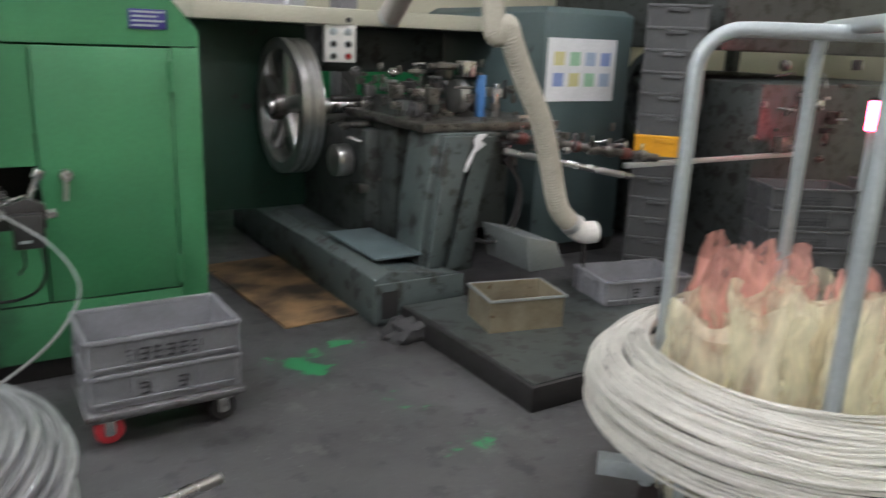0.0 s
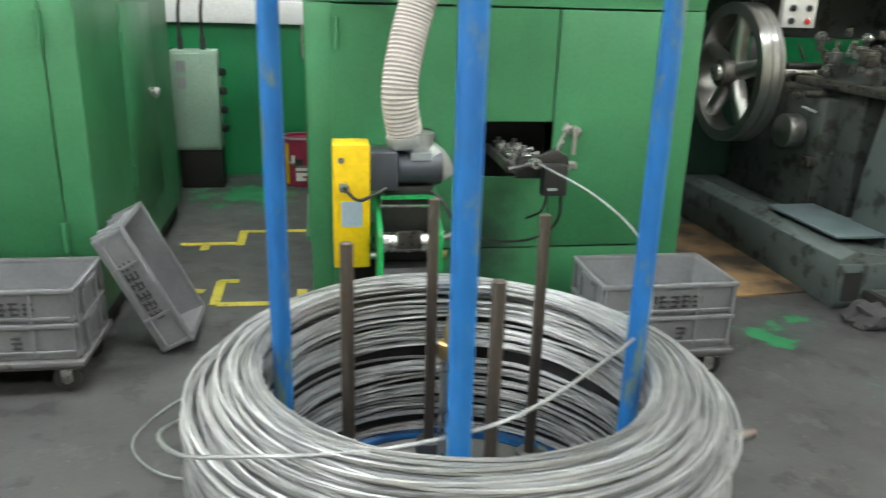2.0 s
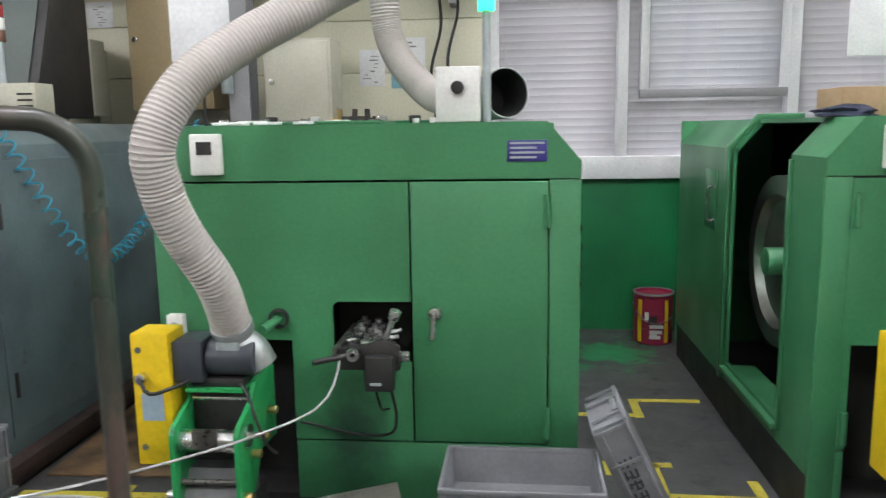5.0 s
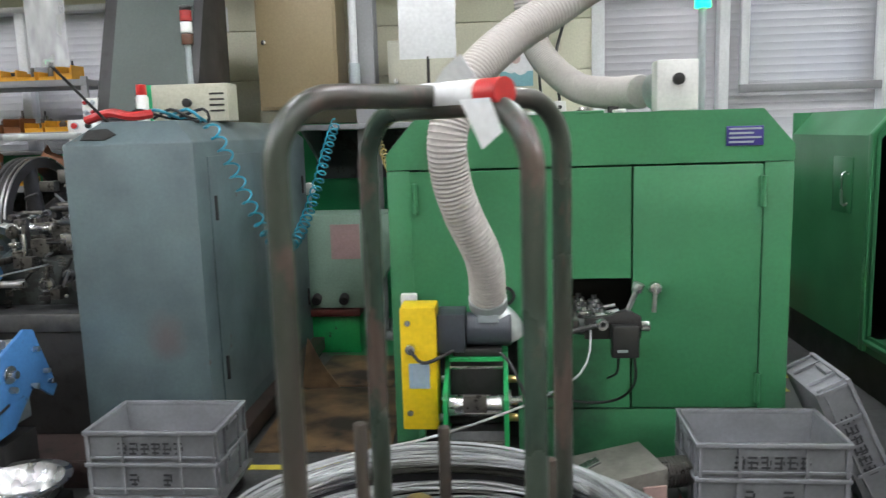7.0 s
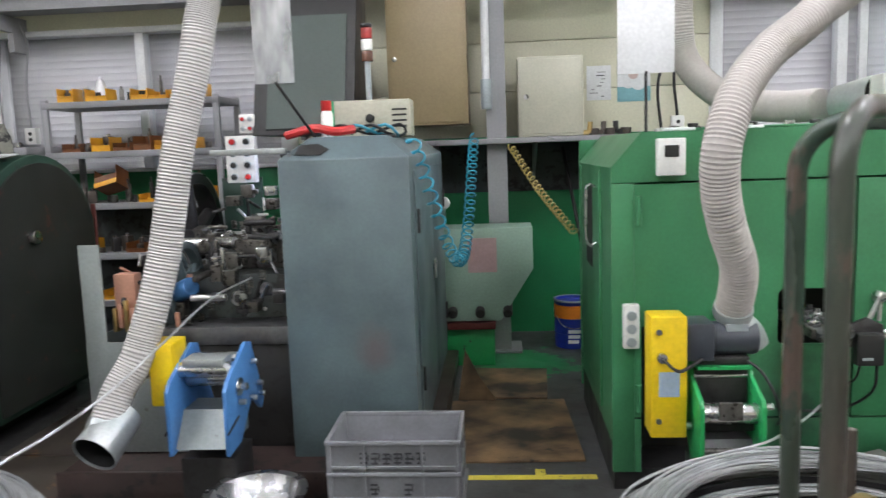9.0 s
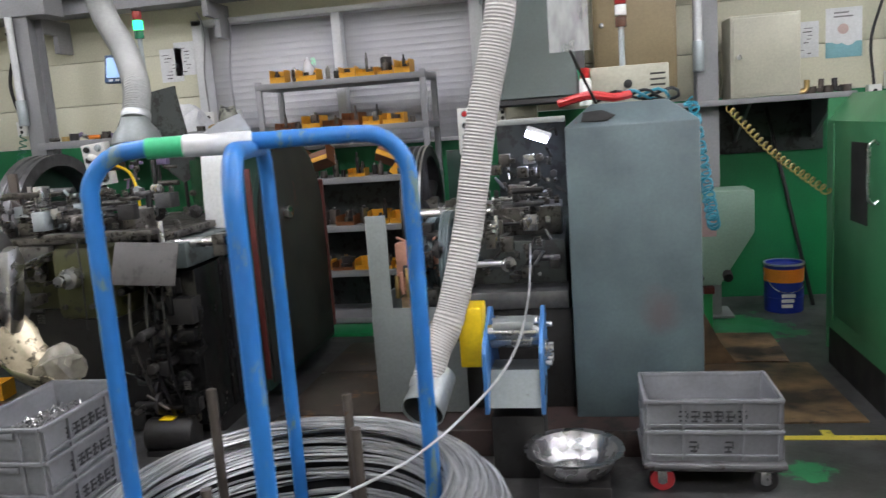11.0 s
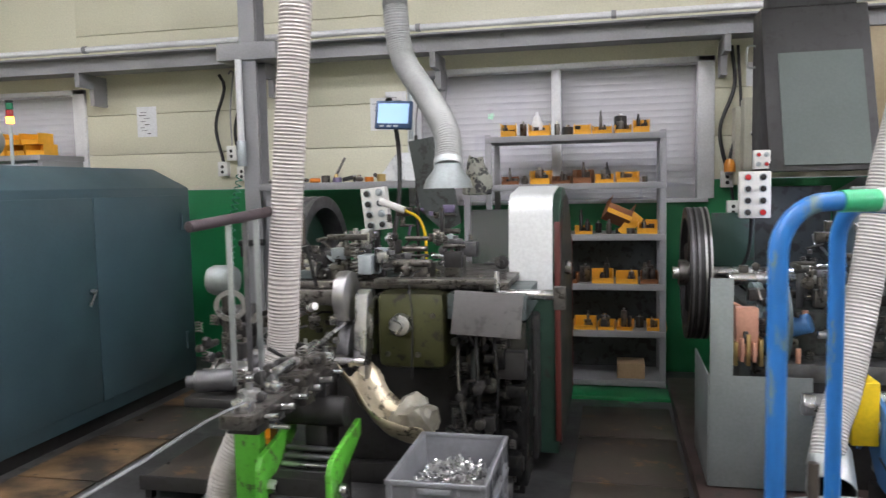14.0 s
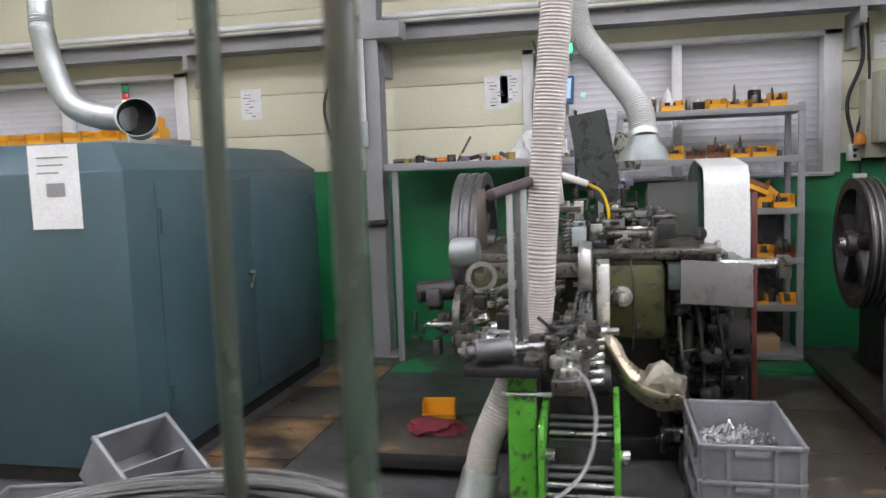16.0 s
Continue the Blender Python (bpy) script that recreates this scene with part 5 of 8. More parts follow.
part("bar", box(B(), -0.3, -0.02, -0.005, 0.3, 0.02, 0.005, 0.002, pose(0, 0, 0.05, 0, -18, 20)), STEEL, fb)
gt3 = thing("steel_tray", (-2.98, 2.6, 0), "grey steel tray on the floor beside the coil", "tray")
part("pan", box(B(), -0.2, -0.15, 0.0, 0.2, 0.15, 0.12, 0.01), SHEET, gt3)

# ---- aisle between the green machines ----
ec = thing("electrical_cabinet", (-1.66, 6.12, 0), "pale green electrical cabinet on a black stand by the wall", "cabinet")
part("body", box(B(), -0.165, 0, 0.30, 0.165, 0.24, 1.03, 0.006), MINT, ec)
part("door", box(B(), -0.15, -0.012, 0.32, 0.15, 0.0, 1.01, 0.004), MINT, ec)
part("stand", box(B(), -0.15, 0.03, 0.0, 0.16, 0.22, 0.30, 0.004), IRON, ec, "black stand")
for k, z in ((0, 0.92), (1, 0.8)):
    part("label_plate", box(B(), -0.12, -0.015, z - 0.04, -0.06, -0.012, z + 0.04), BEAM, ec)
for k in range(4):
    part("connector", rod(B(), (0.165, 0.1, 0.45 + 0.14 * k), (0.21, 0.08, 0.45 + 0.14 * k), 0.028, 12, bev=0.004), KBLACK, ec)
for dx in (-0.1, 0.06):
    part("gland", rod(B(), (dx, 0.12, 1.03), (dx, 0.12, 1.12), 0.022, 12), KBLACK, ec)
    part("feed_cable", sweep(B(), smooth_path([(dx, 0.12, 1.1), (dx, 0.12, 1.3), (dx, 0.3, 1.45)], 0.03), 0.014, 8), CABLE, ec)


def pail(at, body, band, label):
    t = thing("paint_pail", at, label, "pail", "twenty litre pails")
    part("can", lathe(B(), [(0.0, 0), (0.138, 0), (0.143, 0.006), (0.145, 0.36), (0.15, 0.37), (0.145, 0.38), (0.138, 0.38), (0.135, 0.36), (0.0, 0.35)], 36), body, t)
    part("band", lathe(B(), [(0.1455, 0.24), (0.1475, 0.24), (0.1475, 0.345), (0.1455, 0.345)], 36), band, t, "printed colour band")
    for z in (0.12, 0.24):
        part("hoop", lathe(B(), [(0.145, z - 0.004), (0.149, z), (0.145, z + 0.004)], 36), body, t)
    part("lid_rim", lathe(B(), [(0.138, 0.37), (0.152, 0.372), (0.152, 0.385), (0.138, 0.385), (0.138, 0.37)], 36), SILVER, t)
    part("bail", sweep(B(), smooth_path([(-0.15, 0, 0.3), (-0.1, -0.13, 0.2), (0, -0.165, 0.17), (0.1, -0.13, 0.2), (0.15, 0, 0.3)], 0.03), 0.004, 6), STEEL, t, "wire handle")
    for k in range(3):
        part("print_patch", box(B(), -0.05, -0.151, 0.05 + 0.04 * k, 0.03 + 0.01 * k, -0.145, 0.075 + 0.04 * k), WHITE, t)
    return t


def pail_print(t, angle, z0, z1, width, material):
    ob = part("print_patch", box(B(), 0.1462, -width / 2, z0, 0.1492, width / 2, z1), material, t)
    ob.matrix_basis = pose(0, 0, 0, 0, 0, angle)


maroon_pail = pail((-0.90, 6.28, 0), MAROON, MAROON, "maroon and yellow printed steel paint pail")
pail((-3.33, 6.12, 0), NAVY, ORANGE, "navy blue and orange printed oil pail")
for angle, z0, z1, width, m in ((-140, 0.02, 0.34, 0.035, YELLOW), (-60, 0.02, 0.34, 0.03, YELLOW), (-100, 0.16, 0.22, 0.06, KBLACK), (-118, 0.19, 0.25, 0.03, WHITE), (-82, 0.10, 0.16, 0.03, KBLACK), (-98, 0.05, 0.09, 0.05, WHITE)):
    pail_print(maroon_pail, angle, z0, z1, width, m)

# ---- grey cabinet and its surroundings ----
def hip_cabinet(name, x0, y0, x1, y1, z0, z1, c, paint, label, group=""):
    """Steel enclosure with a hipped top: a fold of c metres runs round the roof."""
    t = thing(name, (0, 0, 0), label, "machine enclosure", group)
    bm = B()
    lo = [bm.verts.new(p) for p in ((x0, y0, z0), (x1, y0, z0), (x1, y1, z0), (x0, y1, z0))]
    mid = [bm.verts.new(p) for p in ((x0, y0, z1), (x1, y0, z1), (x1, y1, z1), (x0, y1, z1))]
    up = [bm.verts.new(p) for p in ((x0 + c, y0 + c, z1 + c * 0.8), (x1 - c, y0 + c, z1 + c * 0.8), (x1 - c, y1 - c, z1 + c * 0.8), (x0 + c, y1 - c, z1 + c * 0.8))]
    for a, b2 in ((lo, mid), (mid, up)):
        for k in range(4):
            bm.faces.new((a[k], a[(k + 1) % 4], b2[(k + 1) % 4], b2[k]))
    bm.faces.new(up)
    bm.faces.new(lo[::-1])
    bmesh.ops.bevel(bm, geom=list(bm.edges), offset=0.006, segments=2, affect="EDGES", profile=0.5)
    part("shell", bm, paint, t)
    part("plinth", box(B(), x0 + 0.04, y0 + 0.04, 0, x1 - 0.04, y1, z0), IRON, t, "black plinth")
    return t


g = hip_cabinet("machine_enclosure", -4.92, 3.60, -4.30, 5.60, 0.12, 1.57, 0.13, GREYBLUE, "grey-green scuffed steel enclosure of a machine")
part("door", box(B(), -4.30, 3.75, 0.2, -4.292, 4.65, 1.5, 0.003), GREYBLUE, g)
part("door", box(B(), -4.30, 4.66, 0.2, -4.292, 5.5, 1.5, 0.003), GREYBLUE, g)
for y in (3.8, 5.45):
    for z in (0.45, 1.25):
        part("hinge", rod(B(), (-4.288, y, z - 0.06), (-4.288, y, z + 0.06), 0.01, 10), IRON, g)
part("latch", box(B(), -4.292, 4.58, 0.83, -4.275, 4.62, 0.95, 0.004), STEEL, g)
mb = thing("machine_bed", (0, 0, 0), "dark brown oily steel bed under the machine", "machine bed")
BEDPAINT = mat("brown_oily_bed", (0.048, 0.031, 0.028), 0.4, 0.2, stain=(0.02, 0.018, 0.016), stain_at=0.55, scale=4)
part("deck", box(B(), -6.02, 3.42, 0.03, -4.22, 5.9, 0.12, 0.006), BEDPAINT, mb)
part("front_lip", box(B(), -6.03, 3.395, 0.0, -4.21, 3.418, 0.13, 0.004), BEDPAINT, mb)
part("runner", box(B(), -6.0, 3.43, 0.0, -5.8, 5.88, 0.03), IRON, mb)
part("runner", box(B(), -4.44, 3.43, 0.0, -4.24, 5.88, 0.03), IRON, mb)
part("oil_patch", prism(B(), [(-4.84, 3.63), (-4.72, 3.625), (-4.68, 3.665), (-4.74, 3.71), (-4.83, 3.70)], 0.0, 0.002, "z"), IRON, g, "dark oil patch").matrix_basis = Matrix.Translation((0, 3.6, 1.57)) @ Matrix.Rotation(math.atan(0.8), 4, "X") @ Matrix.Translation((0, -3.6, 0.004))
# clutter on the grey enclosure
wb = thing("valve_box", (-4.58, 4.35, 1.676), "white steel valve box with a green end cap", "control box")
part("box", box(B(), -0.2, -0.08, 0, 0.22, 0.08, 0.2, 0.006), BEIGE, wb)
part("green_end", prism(B(), [(-0.27, 0.2), (-0.2, 0.2), (-0.2, 0.0), (-0.24, 0.0)], -0.08, 0.08, "y"), KGREEN, wb)
part("knob", rod(B(), (0, -0.08, 0.1), (0, -0.11, 0.1), 0.024, 14, bev=0.004), KBLACK, wb)
for k in range(4):
    part("vent_slot", box(B(), 0.12, -0.083, 0.05 + 0.03 * k, 0.2, -0.079, 0.06 + 0.03 * k), KBLACK, wb)
rb2 = thing("spray_can", (-4.81, 4.22, 1.676), "white spray can with a red cap on the enclosure", "can")
part("can", lathe(B(), [(0.0, 0), (0.032, 0), (0.033, 0.005), (0.033, 0.13), (0.024, 0.15), (0.0, 0.15)], 22), WHITE, rb2)
part("cap", lathe(B(), [(0.025, 0.145), (0.028, 0.15), (0.027, 0.20), (0.0, 0.203)], 20), KRED, rb2, "red plastic cap")
signal_tower((-4.60, 4.38, 1.876), 0.36, (mat("brown_lens", (0.10, 0.045, 0.03), 0.2), WHITE, RLENS), "unlit signal tower on the valve box")
cable([(-4.95, 3.9, 1.69), (-4.8, 3.85, 1.72), (-4.68, 3.8, 1.70), (-4.6, 3.86, 1.71)], 0.022, KRED, "flat red strap lying on the enclosure", "red_strap")
for k in range(5):
    cable([(-4.75 + 0.06 * k, 3.95, 1.69), (-4.66 + 0.07 * k, 3.84 + 0.03 * k, 1.73), (-4.55 + 0.05 * k, 3.95, 1.69), (-4.4, 3.95 + 0.03 * k, 1.67)], 0.008, CURL if k % 2 else CABLE, "coiled air line lying on the enclosure roof", "air_line")
curly((-4.31, 3.84, 1.66), (-4.12, 4.40, 0.96), (-4.06, 5.6, 1.67), 34, 0.032, CURL, "cyan curled air tube hanging between machines")
curly((-3.8, 5.7, 1.6), (-3.62, 5.2, 1.3), (-3.45, 4.6, 1.08), 22, 0.022, CURLY, "yellow-green curled air tube hanging by the column")
hp = thing("hopper_tank", (-4.0, 5.55, 0), "pale green steel hopper tank with pipe fittings", "tank")
part("tank", prism(B(), [(-0.34, 1.02), (0.34, 1.02), (0.34, 0.72), (0.1, 0.34), (-0.34, 0.34)], 0, 0.35, "y", 0.006), MINT, hp)
part("label_plate", box(B(), -0.13, -0.006, 0.7, 0.08, 0.0, 0.95), mat("faded_pink_sign", (0.42, 0.28, 0.27), 0.6), hp)
for k in range(3):
    part("fitting", rod(B(), (-0.25 + 0.2 * k, 0.1, 0.45), (-0.25 + 0.2 * k, -0.05, 0.40), 0.035, 12, bev=0.005), IRON, hp)
part("base", box(B(), -0.32, 0.02, 0.0, 0.05, 0.33, 0.28, 0.006), GREEN_FEED, hp, "green base")
part("red_tray", box(B(), -0.33, -0.02, 0.28, 0.06, 0.34, 0.33, 0.006), REDPAINT, hp)
ga = thing("pressure_gauge", (-4.3, 5.66, 1.2), "round pressure gauge on a green backing", "gauge")
part("dial", rod(B(), (0, 0.05, 0), (0, 0, 0), 0.045, 20, bev=0.005), WHITE, ga)
part("pipe", rod(B(), (0, 0.03, -0.18), (0, 0.03, -0.03), 0.012, 10), STEEL, ga)
# plywood and plates on the floor
for x0, y0, x1, y1, r in ((-4.2, 3.8, -3.5, 4.75, 2), (-4.15, 4.8, -3.6, 5.45, -3), (1.3, 3.62, 1.88, 4.9, 4)):
    pl = thing("plywood_sheet", ((x0 + x1) / 2, (y0 + y1) / 2, 0.001), "oil-stained brown plywood sheet on the floor", "plywood", "plywood sheets on the floor", r)
    part("board", box(B(), -(x1 - x0) / 2, -(y1 - y0) / 2, 0, (x1 - x0) / 2, (y1 - y0) / 2, 0.012, 0.002), WOOD, pl)
lp = thing("plywood_offcut", (-4.16, 4.75, 0.0), "plywood offcut leaning against the enclosure", "plywood")
part("board", prism(B(), [(-0.02, 0.013), (0.22, 0.013), (0.12, 0.16), (0.03, 0.34)], 0, 0.012, "y"), WOOD, lp)
for k, (x0, y0, x1, y1) in enumerate(((-6.66, 3.1, -6.04, 3.9), (-6.66, 3.91, -6.04, 4.7), (-6.66, 4.71, -6.04, 5.4))):
    fp = thing("floor_plate", (0, 0, 0.001), "oily dark steel floor plate with rust", "floor plate", "steel floor plates")
    part("plate", box(B(), x0, y0, 0, x1, y1, 0.008, 0.002), PLATE, fp)
    part("worn_edge", box(B(), x0 + 0.03, y0 + 0.002, 0.008, x1 - 0.02, y0 + 0.010, 0.0095), RODRUST, fp, "worn bright edge")
for k in range(4):
    fp = thing("floor_plate", (0, 0, 0.001), "oily brown steel floor plate by the cabinet", "floor plate", "steel floor plates")
    part("plate", box(B(), -9.9, 2.7 + 0.75 * k, 0, -9.35, 3.43 + 0.75 * k, 0.008, 0.002), WOOD if k != 2 else PLATE, fp)

# cabinets, shelf and papers on the wall
def wall_cabinet(x0, x1, z0, z1, y, depth, paint, label):
    t = thing("wall_cabinet", (0, 0, 0), label, "cabinet", "wall cabinets")
    part("body", box(B(), x0, y, z0, x1, y + depth, z1, 0.006), paint, t)
    part("door", box(B(), x0 + 0.02, y - 0.012, z0 + 0.02, x1 - 0.02, y, z1 - 0.02, 0.004), paint, t)
    part("lock", rod(B(), (x0 + 0.06, y - 0.03, (z0 + z1) / 2), (x0 + 0.06, y - 0.01, (z0 + z1) / 2), 0.02, 12, bev=0.004), STEEL, t)
    for k in range(2):
        part("fixing", box(B(), x0 + 0.1 + (x1 - x0 - 0.25) * k, y + depth, z0 + 0.05, x0 + 0.15 + (x1 - x0 - 0.25) * k, Y1 + 0.002, z1 - 0.1), BEAM, t)
    return t


wall_cabinet(-4.72, -4.11, 1.78, 2.78, 6.0, 0.35, TAN, "large tan electrical cabinet mounted on the wall")
wall_cabinet(-3.73, -3.24, 1.665, 2.26, 6.0, 0.35, BEIGE, "beige electrical cabinet on a wall shelf")
wall_cabinet(-5.42, -5.12, 1.75, 2.32, 6.2, 0.2, BEIGE, "small beige cabinet beside the window")
ws = thing("wall_shelf", (0, 0, 0), "grey steel wall shelf on brackets", "shelf")
part("board", box(B(), -4.5, 5.85, 1.62, -2.9, Y1 + 0.002, 1.66, 0.004), BEAM, ws)
for x in (-4.4, -3.6, -3.0):
    part("bracket", prism(B(), [(5.95, 1.62), (Y1 + 0.002, 1.62), (Y1 + 0.002, 1.3)], x - 0.01, x + 0.01, "x"), BEAM, ws)
# dark panel added for the shaded recess below the shelf
part("under_shelf_shade", box(B(), -4.45, Y1 - 0.03, 1.22, -2.92, Y1 - 0.004, 1.615, 0.003), DARKSLATE, ws, "dark board standing in for shade under the shelf")
lb = thing("leaning_pole", (-3.36, 6.42, 0), "dark steel pole leaning in the corner", "pole")
part("tube", rod(B(), (0.26, -0.25, 0.015), (0.0, 0.12, 1.58), 0.016, 12, bev=0.003), IRON, lb)
for k in range(6):
    sp3 = thing("machine_part", (-3.22 + 0.06 * k, 6.02 + 0.03 * (k % 2), 1.661), "small brown machine part on the wall shelf", "machine part", "parts on the wall shelf", 31 * k)
    if k % 2:
        part("ring", lathe(B(), [(0.02, 0), (0.042, 0), (0.042, 0.05), (0.02, 0.05), (0.02, 0)], 16), RODRUST, sp3)
    else:
        part("elbow", sweep(B(), smooth_path([(-0.03, 0, 0.02), (0.02, 0, 0.03), (0.03, 0, 0.10)], 0.015), 0.02, 10), (BRASS, RODRUST, IRON)[k // 2], sp3)
po = thing("wall_poster", (-2.90, Y1, 1.93), "teal and white printed poster taped to the wall", "poster")
part("sheet", box(B(), 0, -0.004, 0, 0.27, -0.002, 0.385), PAPER, po)
part("colour_field", box(B(), 0.0, -0.0055, 0.0, 0.27, -0.004, 0.12), mat("teal_print", (0.22, 0.45, 0.50), 0.6, bump=0), po)
for k, (u, v, q) in enumerate(((0.09, 0.16, 0.055), (0.17, 0.15, 0.06), (0.13, 0.22, 0.04))):
    part("print_disc", rod(B(), (u, -0.0056 - 0.0004 * k, v), (u, -0.004, v), q, 24), PALEPINK if k == 2 else PAPER, po)
for k in range(2):
    part("print_bar", box(B(), 0.06, -0.0055, 0.31 + 0.03 * k, 0.2 - 0.03 * k, -0.004, 0.322 + 0.03 * k), BEAM, po)
def wall_paper(x, z, w, h, seed, label="printed white notice sheet taped to the wall", y=Y1):
    t = thing("notice_sheet", (x, y, z), label, "notice", "wall notices")
    part("sheet", box(B(), 0, -0.004, 0, w, -0.002, h), PAPER, t)
    rnd = random.Random(seed)
    for k in range(8):
        u, v = rnd.uniform(0.1, 0.6) * w, h * (0.1 + 0.1 * k)
        part("print_bar", box(B(), u, -0.0055, v, u + rnd.uniform(0.1, 0.35) * w, -0.004, v + h * 0.025), BEAM if k % 3 else INK, t)


for x, z, w, h in ((-3.15, 1.95, 0.2, 0.28), (-11.1, 2.22, 0.22, 0.3), (-8.65, 2.2, 0.22, 0.3), (-5.35, 2.45, 0.22, 0.2), (-8.5, 2.25, 0.2, 0.3)):
    wall_paper(x, z, w, h, int(x * 7))
def conduit(pts, r, material, label):
    t = thing("wall_conduit", (0, 0, 0), label, "conduit", "wall conduits")
    part("run", sweep(B(), smooth_path(pts, 0.04), r, 8), material, t)


for x, zb in ((-2.55, 1.7), (-2.42, 1.8), (-9.95, 1.9), (-10.15, 1.95), (-8.2, 1.9), (-7.95, 1.9), (-5.5, 1.75), (-5.45, 1.5), (-10.05, 2.1)):
    k = int(x * 100) % 3
    conduit([(x, 6.56, zb), (x - 0.03 * k, 6.55, zb + 0.35), (x + 0.05, 6.54, zb + 0.7), (x + 0.02, 6.5, 2.78)], 0.008 + 0.004 * k, CABLE if k else BEAM, "dark cable running down the cream wall")
    sb = thing("socket_box", (x, 6.56, zb - 0.08), "white electrical socket box on the wall", "socket", "wall sockets")
    part("box", box(B(), -0.05, -0.03, -0.06, 0.05, 0.04, 0.08, 0.006), WHITE, sb)
    for q in (-0.02, 0.03):
        part("socket", rod(B(), (0, -0.034, q), (0, -0.028, q), 0.016, 12), KBLACK, sb)

wall_cabinet(-5.46, -5.20, 1.63, 2.27, 6.40, 0.19, BEIGE, "grey-beige switch cabinet on the wall behind the hood")
am = thing("warning_lamp", (-5.50, 6.40, 1.74), "small amber warning lamp on a wall bracket", "lamp")
part("lens", lathe(B(), [(0.0, 0.11), (0.03, 0.10), (0.045, 0.06), (0.045, 0.0), (0.0, 0.0)], 20), mat("amber_lens", (0.75, 0.28, 0.03), 0.3), am)
part("bracket", box(B(), -0.02, -0.02, -0.03, 0.02, 0.2, -0.001, 0.003), BEAM, am)
# dark slanted hood over the machine
hd = thing("exhaust_hood", (0, 0, 0), "dark green slanted sheet hood hanging from above", "hood")
part("hood_shell", prism(B(), [(4.93, 1.72), (5.60, 1.72), (5.60, 2.82), (5.32, 2.82)], -5.46, -4.80, "x", 0.006), IRON, hd)
part("front_plate", prism(B(), [(4.930, 1.76), (4.938, 1.755), (5.200, 2.495), (5.192, 2.50)], -5.37, -4.86, "x"), mat("grey_hood_sheet", (0.052, 0.068, 0.060), 0.5, 0.2, scale=2), hd)
part("duct_neck", box(B(), -5.40, 5.33, 2.82, -4.86, 5.58, 3.1, 0.01), IRON, hd)
part("hanger", rod(rod(B(), (-5.3, 5.45, 3.1), (-5.3, 5.45, Z1), 0.01, 8), (-4.95, 5.45, 3.1), (-4.95, 5.45, Z1), 0.01, 8), STEEL, hd)
part("side_handle", sweep(B(), smooth_path([(-5.455, 5.50, 2.46), (-5.51, 5.50, 2.46), (-5.51, 5.50, 2.60), (-5.455, 5.50, 2.60)], 0.02), 0.008, 8), SHEET, hd)

# ---- parts shelf ----
sf = thing("parts_shelf", (0, 0, 0), "grey slotted-angle steel shelf full of machine parts", "shelf")
SX0, SX1, SY0, SY1 = -7.46, -6.03, 5.92, 6.42
LEVELS = (0.08, 0.48, 0.86, 1.26, 1.67, 2.06)
for x in (SX0, SX1):
    for y in (SY0, SY1):
        part("upright", box(B(), x - 0.05 * (x == SX1), y - 0.03 * (y == SY1), 0, x + 0.05 * (x == SX0), y + 0.03 * (y == SY0), 2.08, 0.003), BEAM, sf)
for z in LEVELS:
    part("shelf_board", box(B(), SX0 + 0.002, SY0 - 0.004, z - 0.05, SX1 - 0.002, SY1 + 0.004, z, 0.004), BEAM, sf)
part("plinth", box(B(), SX0 + 0.08, 5.60, 0.0, SX1 + 0.14, 5.90, 0.028, 0.004), WALL_GREEN, sf, "green painted plinth")
# dark sheet added to shade the wall behind the low levels
part("back_sheet", box(B(), SX0 + 0.05, SY1 + 0.006, 0.05, SX1 - 0.05, SY1 + 0.01, 1.2), DARKSLATE, sf, "dark sheet standing in for shade behind the low levels")


def open_bin(at, rz, w, d, h, label="yellow plastic stacking bin holding machine parts", material=None):
    t = thing("parts_bin", at, label, "bin", "yellow parts bins", rz)
    bb2 = B()
    box(bb2, -w / 2, -d / 2, 0, w / 2, d / 2, 0.004)
    box(bb2, -w / 2, -d / 2, 0.004, -w / 2 + 0.004, d / 2, h)
    box(bb2, w / 2 - 0.004, -d / 2, 0.004, w / 2, d / 2, h)
    box(bb2, -w / 2 + 0.004, d / 2 - 0.004, 0.004, w / 2 - 0.004, d / 2, h)
    box(bb2, -w / 2 + 0.004, -d / 2, 0.004, w / 2 - 0.004, -d / 2 + 0.004, h * 0.4)
    part("shell", bb2, material or BIN, t)
    part("front_lip", box(B(), -w / 2 - 0.003, -d / 2 - 0.008, h * 0.36, w / 2 + 0.003, -d / 2, h * 0.43, 0.002), material or BIN, t)


def small_part(at, k, rnd):
    t = thing("machine_part", at, "small oily steel machine part on the shelf", "machine part", "parts on the shelf", rnd.uniform(0, 90))
    r, h = rnd.uniform(0.016, 0.038), rnd.uniform(0.05, 0.15)
    m = (OILSTEEL, IRON, IRON, RODRUST, OILSTEEL)[k % 5]
    if k % 3 == 0:
        part("block", box(B(), -r, -r, 0, r, r, h, 0.004), m, t)
        part("pin", rod(B(), (0, 0, h), (0, 0, h + 0.02), r * 0.5, 10), STEEL, t)
    elif k % 3 == 1:
        part("ring", lathe(B(), [(r * 0.5, 0), (r, 0), (r, h * 0.6), (r * 0.5, h * 0.6), (r * 0.5, 0)], 16), m, t)
    else:
        part("shaft", rod(rod(B(), (0, 0, 0), (0, 0, h), r * 0.7, 12, bev=0.003), (0, 0, h), (0, 0, h * 1.3), r * 0.4, 10), m, t)


